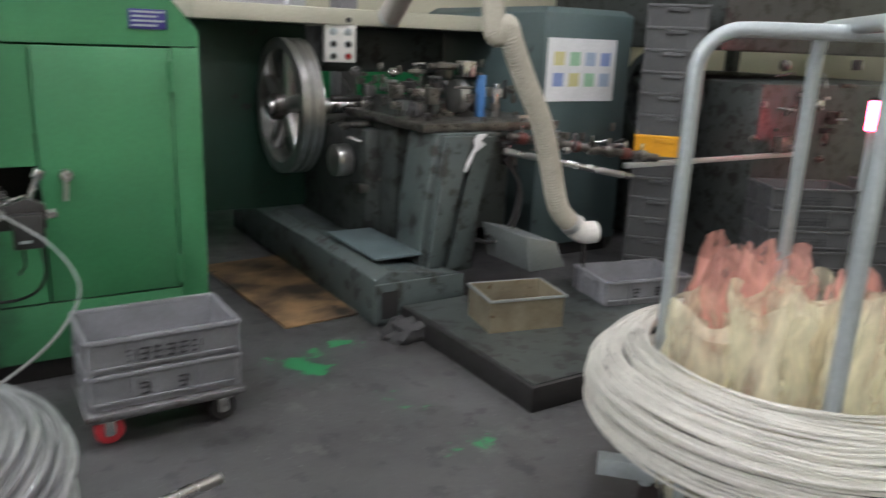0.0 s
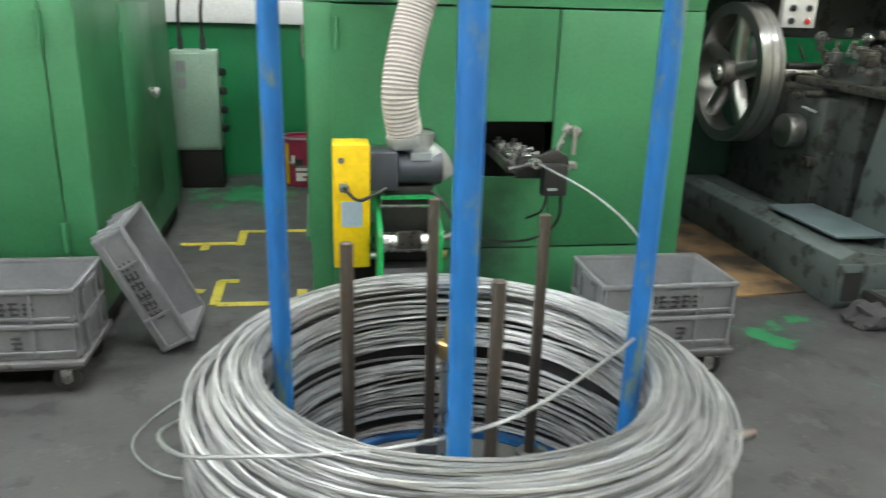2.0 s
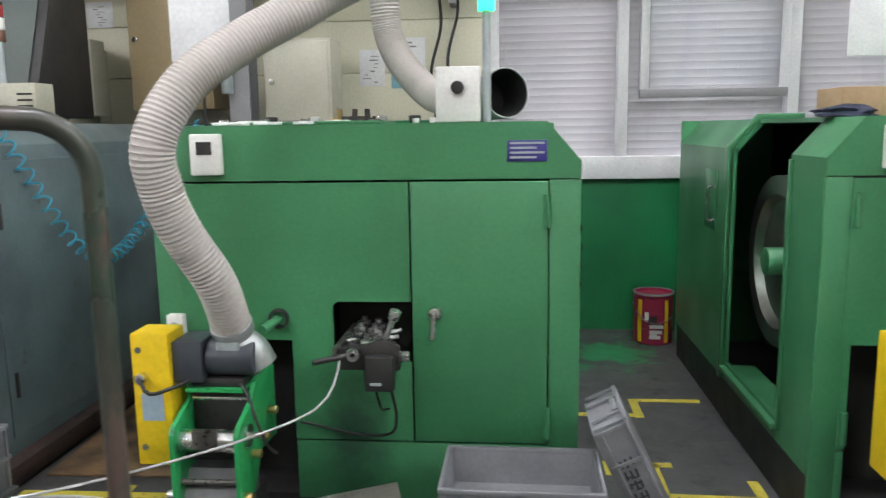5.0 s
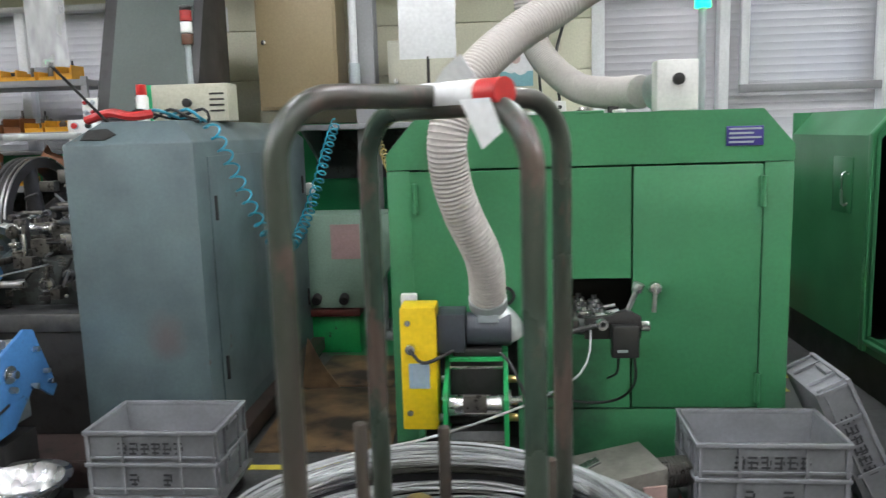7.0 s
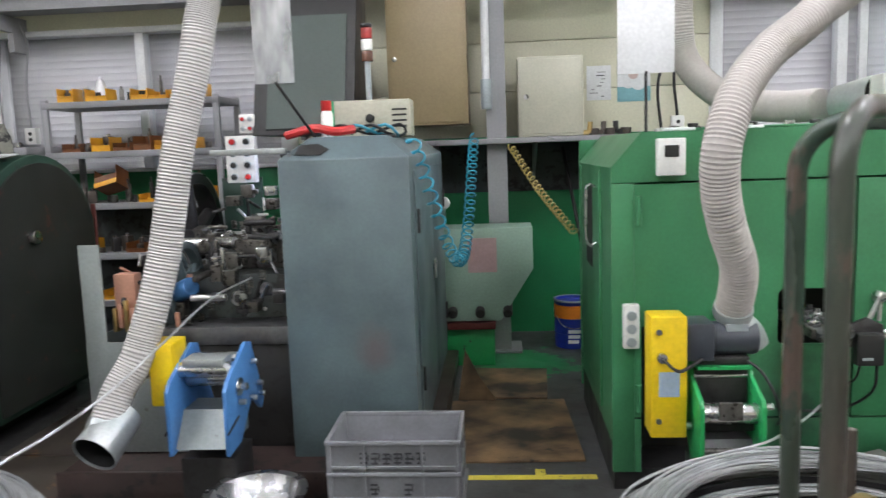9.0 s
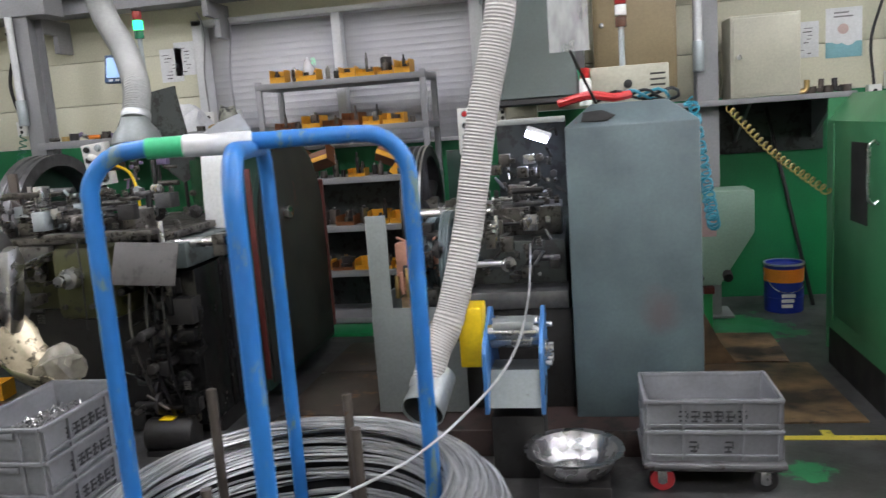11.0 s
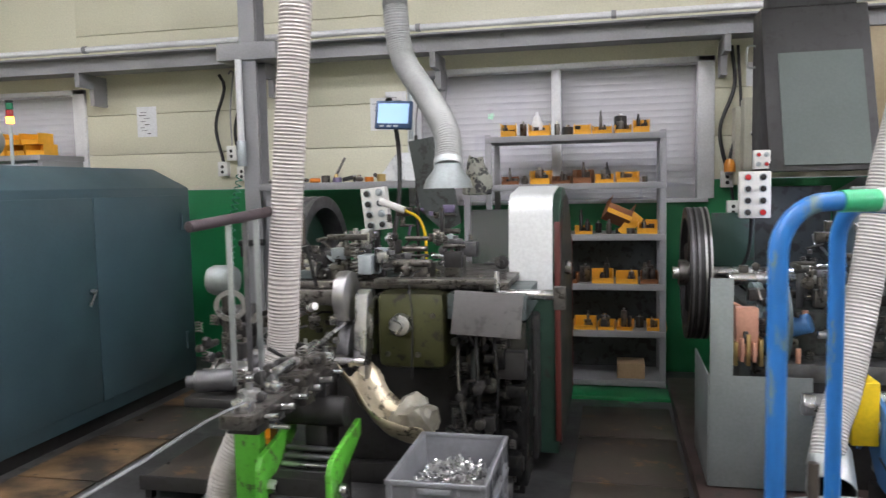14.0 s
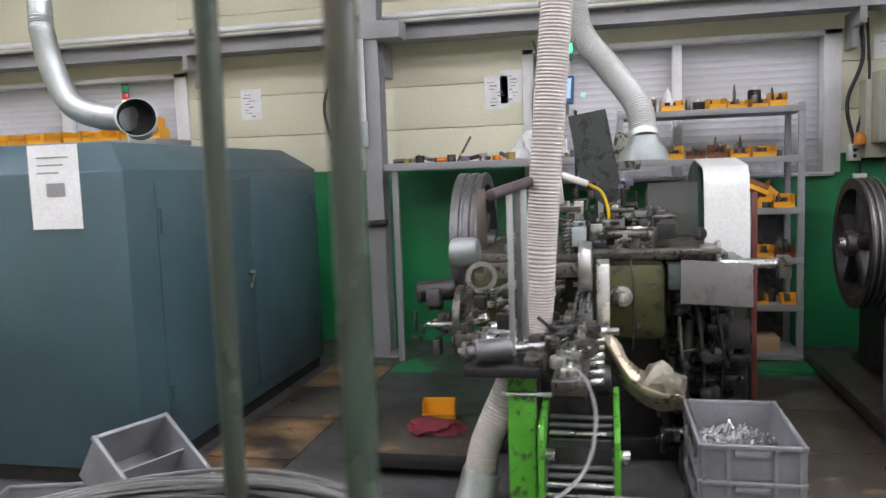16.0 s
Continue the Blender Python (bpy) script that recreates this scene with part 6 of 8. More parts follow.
rnd = random.Random(7)
for li, z in enumerate(LEVELS):
    if li == 0:
        continue
    x = SX0 + 0.12
    while x < SX1 - 0.12:
        u = rnd.random()
        if u < (0.5 if li != 5 else 0.6):
            w = rnd.uniform(0.12, 0.2)
            y = SY0 + 0.12
            h = rnd.uniform(0.06, 0.11)
            brown = li < 5 and rnd.random() < 0.35
            open_bin((x + w / 2, y, z + 0.001), rnd.uniform(-6, 6), w, 0.18, h, *(("brown plastic stacking bin holding machine parts", BROWNBIN) if brown else ()))
            for k in range(3):
                small_part((x + w / 2 + rnd.uniform(-0.04, 0.04), y + 0.02 + 0.03 * k, z + 0.006), rnd.randrange(15), rnd)
            x += w + 0.02
        else:
            small_part((x + 0.03, SY0 + rnd.uniform(0.06, 0.2), z + 0.001), rnd.randrange(15), rnd)
            x += 0.085
for bx_, lean in ((-6.98, -14), (-6.42, 24)):
    bq = thing("parts_bin", (bx_, 6.0, 1.37), "brown plastic bin tipped up on other bins", "bin", "yellow parts bins", lean * 0.4)
    hb = B()
    for a in ((-0.1, -0.08, 0, 0.1, 0.08, 0.004), (-0.1, -0.08, 0.004, -0.096, 0.08, 0.16), (0.096, -0.08, 0.004, 0.1, 0.08, 0.16), (-0.096, 0.076, 0.004, 0.096, 0.08, 0.16), (-0.096, -0.08, 0.004, 0.096, -0.076, 0.09)):
        box(hb, *a, m=pose(0, 0, 0, -25, lean, 0))
    part("shell", hb, BROWNBIN, bq)
    part("yellow_edge", box(B(), -0.103, -0.087, 0.0, 0.103, -0.081, 0.04, 0.002, pose(0, 0, 0, -25, lean, 0)), BIN, bq)
tb_ = thing("parts_bin", (-6.28, 6.08, 1.30), "yellow stacking bin tipped on its side among parts", "bin", "yellow parts bins")
part("shell", box(B(), -0.1, -0.08, 0, 0.1, 0.08, 0.012, 0.002, pose(0, 0, 0, 0, -50, 12)), BIN, tb_)
part("side_wall", box(B(), -0.1, -0.08, 0.01, 0.1, -0.072, 0.1, 0.002, pose(0, 0, 0, 0, -50, 12)), BIN, tb_)
bt = thing("plastic_bottle", (-7.05, 6.1, 2.062), "clear plastic bottle on the top shelf", "bottle")
part("bottle_body", lathe(B(), [(0.0, 0), (0.045, 0), (0.047, 0.1), (0.03, 0.16), (0.014, 0.18), (0.014, 0.2), (0.0, 0.2)], 20), BAG, bt)
bx = thing("cardboard_box", (-6.3, 6.1, 0.081), "small brown cardboard box on the low shelf", "box")
part("carton", box(B(), -0.11, -0.12, 0, 0.11, 0.12, 0.12, 0.003), CARD, bx)

# ledge with clutter along the wall
lg = thing("wall_ledge", (0, 0, 0), "grey steel ledge along the wall, cluttered with parts", "shelf")
part("board", box(B(), -9.4, 5.75, 1.66, -7.5, 6.5, 1.72, 0.004), BEAM, lg)
for x in (-7.62, -9.35):
    part("leg", box(B(), x, 5.8, 0, x + 0.05, 5.85, 1.66), BEAM, lg)
for k in range(26):
    x = -9.3 + 0.065 * k
    t = thing("machine_part", (x, 5.84 + 0.07 * (k % 3), 1.721), "small mixed part lying on the ledge", "machine part", "parts on the ledge", 37 * k)
    m = (OILSTEEL, BRASS, PURPLE, IRON, STEEL, RODRUST, ORANGE)[k % 7]
    if k % 2:
        part("ring", lathe(B(), [(0.02, 0), (0.038, 0), (0.038, 0.03 + 0.01 * (k % 4)), (0.02, 0.03), (0.02, 0)], 14), m, t)
    else:
        part("block", rod(B(), (-0.04, 0, 0.02), (0.05, 0, 0.02 + 0.02 * (k % 3)), 0.018, 10, bev=0.003), m, t)
st_ = thing("steel_strip", (-8.8, 5.95, 1.722), "thin steel strip standing up on the ledge", "strip")
part("strip", box(B(), -0.01, -0.004, 0, 0.01, 0.004, 0.24, 0.001, pose(0, 0, 0, 0, 30, 0)), OILSTEEL, st_)

# ---- big blue-grey enclosure ----
big = hip_cabinet("machine_enclosure", -12.2, 2.95, -9.97, 5.6, 0.1, 1.70, 0.2, TEAL, "large blue-grey steel enclosure with hinged doors")
for y0, y1 in ((3.22, 4.35), (4.36, 5.48)):
    part("door", box(B(), -9.97, y0, 0.2, -9.962, y1, 1.64, 0.003), TEAL, big)
for y in (3.25, 5.45):
    for z in (0.42, 1.42):
        hg = part("hinge", rod(B(), (-9.955, y, z - 0.07), (-9.955, y, z + 0.07), 0.011, 10), TEAL, big)
part("handle", rod(rod(B(), (-9.962, 4.28, 0.99), (-9.925, 4.28, 0.99), 0.022, 14, bev=0.004), (-9.93, 4.3, 1.0), (-9.925, 4.22, 0.9), 0.01, 8), STEEL, big, "chrome door handle")
nt = thing("notice_sheet", (-10.52, 2.948, 1.405), "white paper notice with a small photo on the enclosure", "notice")
part("sheet", box(B(), 0, -0.004, 0, 0.3, -0.002, 0.44), PAPER, nt)
part("photo", box(B(), 0.1, -0.0055, 0.17, 0.21, -0.004, 0.24), BEAM, nt)
for k in range(3):
    part("print_bar", box(B(), 0.05, -0.0055, 0.37 - 0.04 * k, 0.24 - 0.03 * k, -0.004, 0.378 - 0.04 * k), BEAM, nt)
hose([(-10.72, 4.15, 2.08), (-10.95, 4.2, 2.10), (-11.25, 4.3, 2.2), (-11.5, 4.45, 2.45), (-11.65, 4.55, 2.75), (-11.7, 4.6, 3.1), (-11.7, 4.6, 5.38)], 0.09, "silver corrugated duct hose over the blue-grey enclosure", SHEET)
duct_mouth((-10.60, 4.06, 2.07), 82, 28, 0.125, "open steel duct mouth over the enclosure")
sh3 = thing("parts_shelf", (0, 0, 0), "grey shelf behind the enclosure carrying yellow bins", "shelf")
part("top_board", box(B(), -13.4, 5.7, 1.98, -11.5, 6.3, 2.03, 0.004), BEAM, sh3)
for x in (-13.38, -11.55):
    part("upright", box(B(), x, 5.72, 0, x + 0.05, 6.28, 1.98, 0.004), BEAM, sh3)
for k in range(9):
    open_bin((-13.2 + 0.2 * k, 5.85, 2.031), 4 * (k % 3) - 4, 0.18, 0.2, 0.1)
for k in range(2):
    open_bin((-11.85 + 0.2 * k, 5.86, 2.132), 0, 0.18, 0.2, 0.1)
signal_tower((-11.72, 5.62, 1.86), 0.75, (LAMPA, RLENS, GLENS), "signal tower with its amber lamp lit")

# grey divider bins on the floor by the enclosure
for k, (x, y, z, ry, rz, n) in enumerate(((-9.55, 2.35, 0.20, 36, -22, 2), (-9.98, 2.28, 0.0, 0, 15, 0))):
    t = thing("divider_bin", (x, y, z), "grey plastic bin with a divider, tipped among others" if n else "grey plastic bin with scrap inside on the floor", "bin", "grey bins on the floor")
    t.matrix_basis = pose(x, y, z, 0, ry, rz)
    bb3 = B()
    for a in ((-0.28, -0.18, 0, 0.28, -0.172, 0.24), (-0.28, 0.172, 0, 0.28, 0.18, 0.24), (-0.28, -0.172, 0, -0.272, 0.172, 0.24), (0.272, -0.172, 0, 0.28, 0.172, 0.24), (-0.272, -0.172, 0, 0.272, 0.172, 0.008)):
        box(bb3, *a)
    part("shell", bb3, CRATE, t)
    for q in range(n):
        part("divider", box(B(), -0.1 + 0.19 * q, -0.171, 0.009, -0.094 + 0.19 * q, 0.171, 0.2), CRATE, t)
    rm = B()
    for s in (-1, 1):
        box(rm, -0.29, s * 0.178 - 0.01, 0.225, 0.29, s * 0.178 + 0.01, 0.245, 0.003)
        box(rm, s * 0.278 - 0.01, -0.168, 0.225, s * 0.278 + 0.01, 0.168, 0.245, 0.003)
    part("rim", rm, CRATE, t)
    if n:
        sp_ = thing("support_block", (x + 0.05, y, 0), "dark steel block under the tipped bin", "block", rz=rz)
        part("block", prism(B(), [(-0.26, 0), (0.16, 0), (0.16, 0.085), (-0.26, 0.265)], -0.12, 0.12, "y", 0.004), IRON, sp_)


# ---- open machines ----
def cluster(parent, lo, hi, n, seed, mats, size=1.0):
    """Small shafts, cams, blocks and nuts that crowd a forming head."""
    rnd = random.Random(seed)
    for k in range(n):
        p = Vector([rnd.uniform(a, b2) for a, b2 in zip(lo, hi)])
        m = mats[k % len(mats)]
        ax = Vector(((1, 0, 0), (0, 1, 0), (0, 0, 1))[rnd.randrange(3)])
        s = size * rnd.uniform(0.5, 1.3)
        kind = rnd.randrange(6)
        if kind == 0:
            part("shaft", rod(B(), p - ax * 0.07 * s, p + ax * 0.07 * s, 0.014 * s, 12, bev=0.002), m, parent)
        elif kind == 1:
            b2 = B()
            rod(b2, p - ax * 0.012, p + ax * 0.012, 0.036 * s, 18, bev=0.003)
            rod(b2, p - ax * 0.03, p + ax * 0.03, 0.014 * s, 12)
            part("cam", b2, m, parent)
        elif kind == 2:
            d = [0.02 + 0.03 * s * rnd.random() for _ in range(3)]
            part("block", box(B(), p.x - d[0], p.y - d[1], p.z - d[2], p.x + d[0], p.y + d[1], p.z + d[2], 0.004), m, parent)
        elif kind == 3:
            part("nut", rod(B(), p - ax * 0.012, p + ax * 0.012, 0.02 * s, 6, bev=0.002), m, parent)
        elif kind == 4:
            q = p + Vector((rnd.uniform(-0.1, 0.1), rnd.uniform(-0.1, 0.1), rnd.uniform(-0.05, 0.1)))
            part("link_rod", rod(B(), p, q, 0.008, 8), m, parent)
        else:
            b2 = B()
            sweep(b2, [p + Vector((0.014 * math.cos(j * 0.9), 0.014 * math.sin(j * 0.9), 0.0018 * j)) for j in range(28)], 0.004, 5)
            part("spring", b2, OILSTEEL, parent)


def wheel(parent, at, r, w, spokes, material, label, name="flywheel"):
    """Flywheel on a shaft along x: grooved rim, web with spokes and a hub."""
    m = pose(*at, 0, 90, 0)
    rim = B()
    lathe(rim, [(r * 0.84, -w / 2), (r, -w / 2), (r, -w * 0.22), (r * 0.975, -w * 0.18), (r * 0.975, -w * 0.06), (r, -w * 0.02), (r, w * 0.16), (r * 0.975, w * 0.2), (r * 0.975, w * 0.32), (r, w * 0.36), (r, w / 2), (r * 0.84, w / 2), (r * 0.84, -w / 2)], 56, m)
    ob = part(name, rim, material, parent, label)
    hub = B()
    rod(hub, m @ Vector((0, 0, -w * 0.8)), m @ Vector((0, 0, w * 0.8)), r * 0.2, 24, bev=0.006)
    part("hub", hub, OILSTEEL, ob)
    for k in range(spokes):
        a = 2 * math.pi * k / spokes + 0.4
        d = Vector((0, math.cos(a), math.sin(a)))
        part("spoke", rod(B(), Vector(at) + d * r * 0.15, Vector(at) + d * r * 0.88, r * 0.13, 12, r * 0.10), material, ob)
    return ob


STEELS = [OILSTEEL, STEEL, IRON, OILSTEEL, DULL, OILSTEEL, STEEL, IRON]

# machine with the galvanised guard, beside the grey enclosure
m3 = thing("forming_machine", (0, 0, 0), "open wire forming machine with black flywheel and galvanised guard", "machine", "open forming machines")
part("bed", box(B(), -5.72, 3.95, 0.12, -4.95, 5.6, 0.98, 0.01), DARKSLATE, m3)
# solid black block in place of the shaded hollow below the table
part("bay_shade_block", box(B(), -5.52, 3.74, 0.121, -4.93, 3.95, 0.66, 0.005), IRON, m3)
part("table", box(B(), -5.6, 3.72, 0.66, -4.94, 3.95, 0.75, 0.006), DULL, m3)
part("guard", prism(B(), [(-5.96, 0.13), (-5.48, 0.13), (-5.48, 0.70), (-5.85, 0.70), (-5.85, 1.19), (-5.96, 1.19)], 3.65, 3.658, "y", 0.002), GUARDSHEET, m3, "galvanised sheet guard")
part("guard_side", box(B(), -5.968, 3.658, 0.13, -5.96, 4.3, 0.70, 0.002), GUARDSHEET, m3)
fw3 = wheel(m3, (-5.91, 4.93, 1.07), 0.43, 0.13, 5, IRON, "black flywheel with polished rim")
for s in (-0.045, -0.01, 0.03, 0.06):
    part("polished_band", lathe(B(), [(0.424, s - 0.006), (0.4325, s - 0.006), (0.4325, s + 0.006), (0.424, s + 0.006), (0.424, s - 0.006)], 56, pose(-5.91, 4.93, 1.07, 0, 90, 0)), POLISH if s > 0 else DULL, fw3)
part("main_shaft", rod(B(), (-6.05, 4.93, 1.07), (-5.2, 4.93, 1.07), 0.04, 18, bev=0.004), STEEL, m3)
part("chrome_shaft", rod(B(), (-5.80, 4.2, 1.12), (-5.35, 4.2, 1.12), 0.035, 18, bev=0.004), STEEL, m3)
wheel(m3, (-5.68, 4.05, 0.92), 0.2, 0.05, 0, GREYBLUE, "grey disc wheel", "disc_wheel")
wheel(m3, (-5.58, 3.98, 0.92), 0.24, 0.05, 4, GREYBLUE, "grey disc wheel", "disc_wheel")
part("copper_block", box(B(), -5.83, 3.72, 0.78, -5.72, 3.80, 1.03, 0.006, pose(0, 0, 0, 0, 0, 0)), COPPER, m3, "copper coloured block")
part("blue_motor", rod(B(), (-5.58, 3.86, 0.90), (-5.46, 3.80, 0.95), 0.05, 16, bev=0.008), FEED_BLUE, m3, "small blue motor")
part("back_green_plate", box(B(), -5.78, 5.2, 1.0, -5.5, 5.22, 1.45, 0.003), GREEN_DARK, m3)
cluster(m3, (-5.8, 3.74, 0.72), (-5.6, 3.92, 1.08), 26, 15, [IRON, OILSTEEL, IRON, COPPER, OILSTEEL])
cluster(m3, (-5.5, 3.9, 1.0), (-4.98, 4.4, 1.3), 40, 16, STEELS, 1.3)
part("back_sheet", box(B(), -5.45, 5.5, 0.98, -4.95, 5.52, 1.62, 0.003), DARKSLATE, m3)
part("top_bar", box(B(), -5.3, 3.75, 1.60, -4.92, 3.79, 1.63, 0.004), SHEET, m3)
part("head_plate", box(B(), -5.35, 4.15, 0.98, -4.97, 4.5, 1.14, 0.008), OILSTEEL, m3)
cluster(m3, (-5.38, 3.72, 0.80), (-5.0, 4.0, 1.12), 34, 11, STEELS)
cluster(m3, (-5.36, 4.05, 1.12), (-5.0, 4.55, 1.42), 36, 12, STEELS)
cluster(m3, (-5.75, 3.75, 0.72), (-5.45, 3.9, 1.0), 16, 13, [OILSTEEL, IRON, COPPER])
cluster(m3, (-5.7, 4.2, 1.0), (-5.4, 4.7, 1.2), 18, 14, STEELS)
wl = thing("work_lamp", (-5.12, 4.75, 1.50), "lit tube work lamp over the forming head", "lamp")
part("housing", box(B(), -0.08, -0.015, 0.02, 0.08, 0.035, 0.06, 0.006, pose(0, 0, 0, 0, 22, 0)), WHITE, wl)
part("tube", rod(B(), (-0.065, -0.005, 0.035), (0.065, -0.005, -0.015), 0.02, 12), WORKLAMP, wl)
part("arm", sweep(B(), smooth_path([(0.05, 0.03, 0.02), (0.1, 0.3, 0.05), (0.1, 0.75, 0.0)], 0.05), 0.01, 8), IRON, wl)
part("pipe_stub", rod(B(), (-5.50, 3.70, 0.50), (-5.36, 3.70, 0.50), 0.04, 16, bev=0.004), DULL, m3)
for k in range(5):
    part("copper_plate", box(B(), -5.84 + 0.03 * k, 3.70, 0.74 + 0.02 * (k % 2), -5.82 + 0.03 * k, 3.78, 0.86 + 0.02 * (k % 3), 0.003), COPPER if k % 2 else BRASS, m3)
control_panel((-5.545, 4.92, 1.575), 0, 0.19, 0.30, 4, "white control panel with coloured buttons by the flywheel")
control_panel((-5.50, 4.95, 1.80), 0, 0.10, 0.12, 2, "small white switch panel over the control panel")
cable([(-5.55, 5.0, 1.42), (-5.56, 5.05, 1.2), (-5.62, 5.1, 1.0), (-5.5, 5.15, 0.99)], 0.012, CABLE)
hose([(-5.57, 3.04, 0.47), (-5.53, 3.12, 0.62), (-5.46, 3.2, 0.78), (-5.37, 3.3, 1.15), (-5.28, 3.35, 1.65), (-5.17, 3.4, 2.14), (-5.1, 3.45, 2.8), (-5.08, 3.5, 5.38)], 0.072, "pale grey hose hanging with its open end low", mat("pale_hose", (0.47, 0.46, 0.44), 0.5, scale=5, bump=0.03))
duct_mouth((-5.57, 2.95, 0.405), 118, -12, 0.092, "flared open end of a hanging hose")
# blue wire feeder of that machine
bf = thing("wire_feeder", (-5.18, 3.28, 0), "light blue wire feeder with steel rollers and yellow gear box", "wire feeder", "wire feeders")
for s in (-1, 1):
    sp2 = part("side_plate", prism(B(), [(-0.20, 0.34), (-0.20, 0.62), (-0.16, 0.66), (0.09, 0.765), (0.15, 0.75), (0.29, 0.44), (0.25, 0.40), (0.12, 0.50), (-0.05, 0.35)], s * 0.125 - 0.009, s * 0.125 + 0.009, "x", 0.002), FEED_BLUE, bf)
    for k in range(5):
        part("bolt", rod(B(), (s * 0.134, -0.1 + 0.05 * k, 0.5 + 0.03 * (k % 2)), (s * 0.165, -0.1 + 0.05 * k, 0.5 + 0.03 * (k % 2)), 0.014, 10, bev=0.003), STEEL, sp2) if k in (1, 4) else part("bolt", rod(B(), (s * 0.134, 0.14 + 0.03 * k, 0.66 - 0.06 * k), (s * 0.162, 0.14 + 0.03 * k, 0.66 - 0.06 * k), 0.013, 10, bev=0.003), STEEL, sp2)
    part("bearing_cap", rod(rod(B(), (s * 0.134, -0.05, 0.60), (s * 0.146, -0.05, 0.60), 0.040, 18, bev=0.003), (s * 0.146, -0.05, 0.60), (s * 0.175, -0.05, 0.60), 0.018, 8), STEEL, sp2)
    part("slot", box(B(), s * 0.136 - 0.003, -0.12, 0.47, s * 0.136 + 0.003, 0.03, 0.482, 0.002, pose(0, 0, 0, 12, 0, 0)), IRON, sp2)
for k in range(3):
    part("roller", rod(B(), (-0.116, -0.06 + 0.08 * k, 0.68 - 0.06 * (k % 2)), (0.116, -0.06 + 0.08 * k, 0.68 - 0.06 * (k % 2)), 0.036, 18, bev=0.003), STEEL, bf)
part("roller_cover", box(B(), -0.09, -0.1, 0.70, 0.09, 0.02, 0.735, 0.004), SHEET, bf)
part("base_sheet", prism(B(), [(-0.17, 0.36), (0.1, 0.36), (0.1, 0.5), (-0.06, 0.5)], -0.115, 0.115, "x"), GUARDSHEET, bf)
part("gear_box", box(B(), -0.25, -0.08, 0.52, -0.14, 0.08, 0.80, 0.008), YELLOW, bf, "yellow gear box")
part("pedestal", box(B(), -0.12, -0.12, 0.0, 0.12, 0.12, 0.30, 0.006), IRON, bf, "black pedestal")
part("shaft_stub", rod(B(), (-0.42, 0.05, 0.66), (-0.25, 0.05, 0.66), 0.05, 18, bev=0.004), STEEL, bf)
bw = thing("steel_bowl", (-4.93, 3.03, 0), "stainless steel bowl on a dark stool", "bowl")
part("bowl", lathe(B(), [(0.0, 0.10), (0.12, 0.10), (0.165, 0.14), (0.19, 0.2), (0.215, 0.205), (0.215, 0.212), (0.185, 0.208), (0.16, 0.148), (0.115, 0.108), (0.0, 0.107)], 40), STEEL, bw)
part("stool", box(B(), -0.15, -0.15, 0, 0.15, 0.15, 0.10, 0.006), IRON, bw)
tr = thing("steel_tray", (-5.0, 2.62, 0), "galvanised tray on the floor in front of the bowl", "tray")
part("pan", prism(B(), [(-0.12, 0.0), (0.12, 0.0), (0.14, 0.12), (0.13, 0.12), (0.11, 0.01), (-0.11, 0.01), (-0.13, 0.12), (-0.14, 0.12)], -0.1, 0.1, "y"), SHEET, tr)

# machine with the drum guard and foil chute
RUSTBLACK = mat("oil_black_rusty_sheet", (0.020, 0.022, 0.019), 0.45, stain=(0.07, 0.025, 0.018), stain_at=0.63, scale=3)
m4 = thing("forming_machine", (0, 0, 0), "oily olive wire forming machine with drum guard", "machine", "open forming machines")
part("bed", box(B(), -8.15, 3.75, 0.12, -7.0, 5.0, 0.74, 0.015), IRON, m4)
part("foot", box(B(), -8.25, 3.7, 0, -6.9, 5.1, 0.12, 0.006), IRON, m4)
part("casting", box(B(), -7.62, 3.40, 0.74, -7.26, 4.2, 1.14, 0.045), OLIVE, m4, "oily olive casting")
part("casting", box(B(), -8.3, 3.7, 0.74, -7.64, 4.5, 1.06, 0.02), OLIVE, m4)
part("table", box(B(), -8.25, 3.5, 1.141, -6.95, 4.6, 1.18, 0.006), OILSTEEL, m4)
part("lower_casting", box(B(), -7.28, 3.87, 0.13, -6.84, 4.7, 0.95, 0.02), IRON, m4)
part("right_table", box(B(), -7.25, 3.42, 1.0, -6.85, 4.2, 1.13, 0.006), SLATE, m4)
part("side_shaft", rod(B(), (-7.0, 3.5, 1.12), (-6.66, 3.5, 1.12), 0.026, 16, bev=0.003), STEEL, m4)
part("shaft_block", box(B(), -6.72, 3.46, 1.05, -6.66, 3.54, 1.16, 0.005), OILSTEEL, m4)
tp = part("tilted_plate", box(B(), -0.17, -0.004, -0.11, 0.17, 0.004, 0.11, 0.003), mat("dirty_sheet", (0.062, 0.058, 0.055), 0.55, 0.1, stain=(0.03, 0.028, 0.026), stain_at=0.55, scale=4), m4, "dirty grey sheet plate")
tp.matrix_basis = pose(-7.03, 3.33, 1.045, -20, 4, 4)
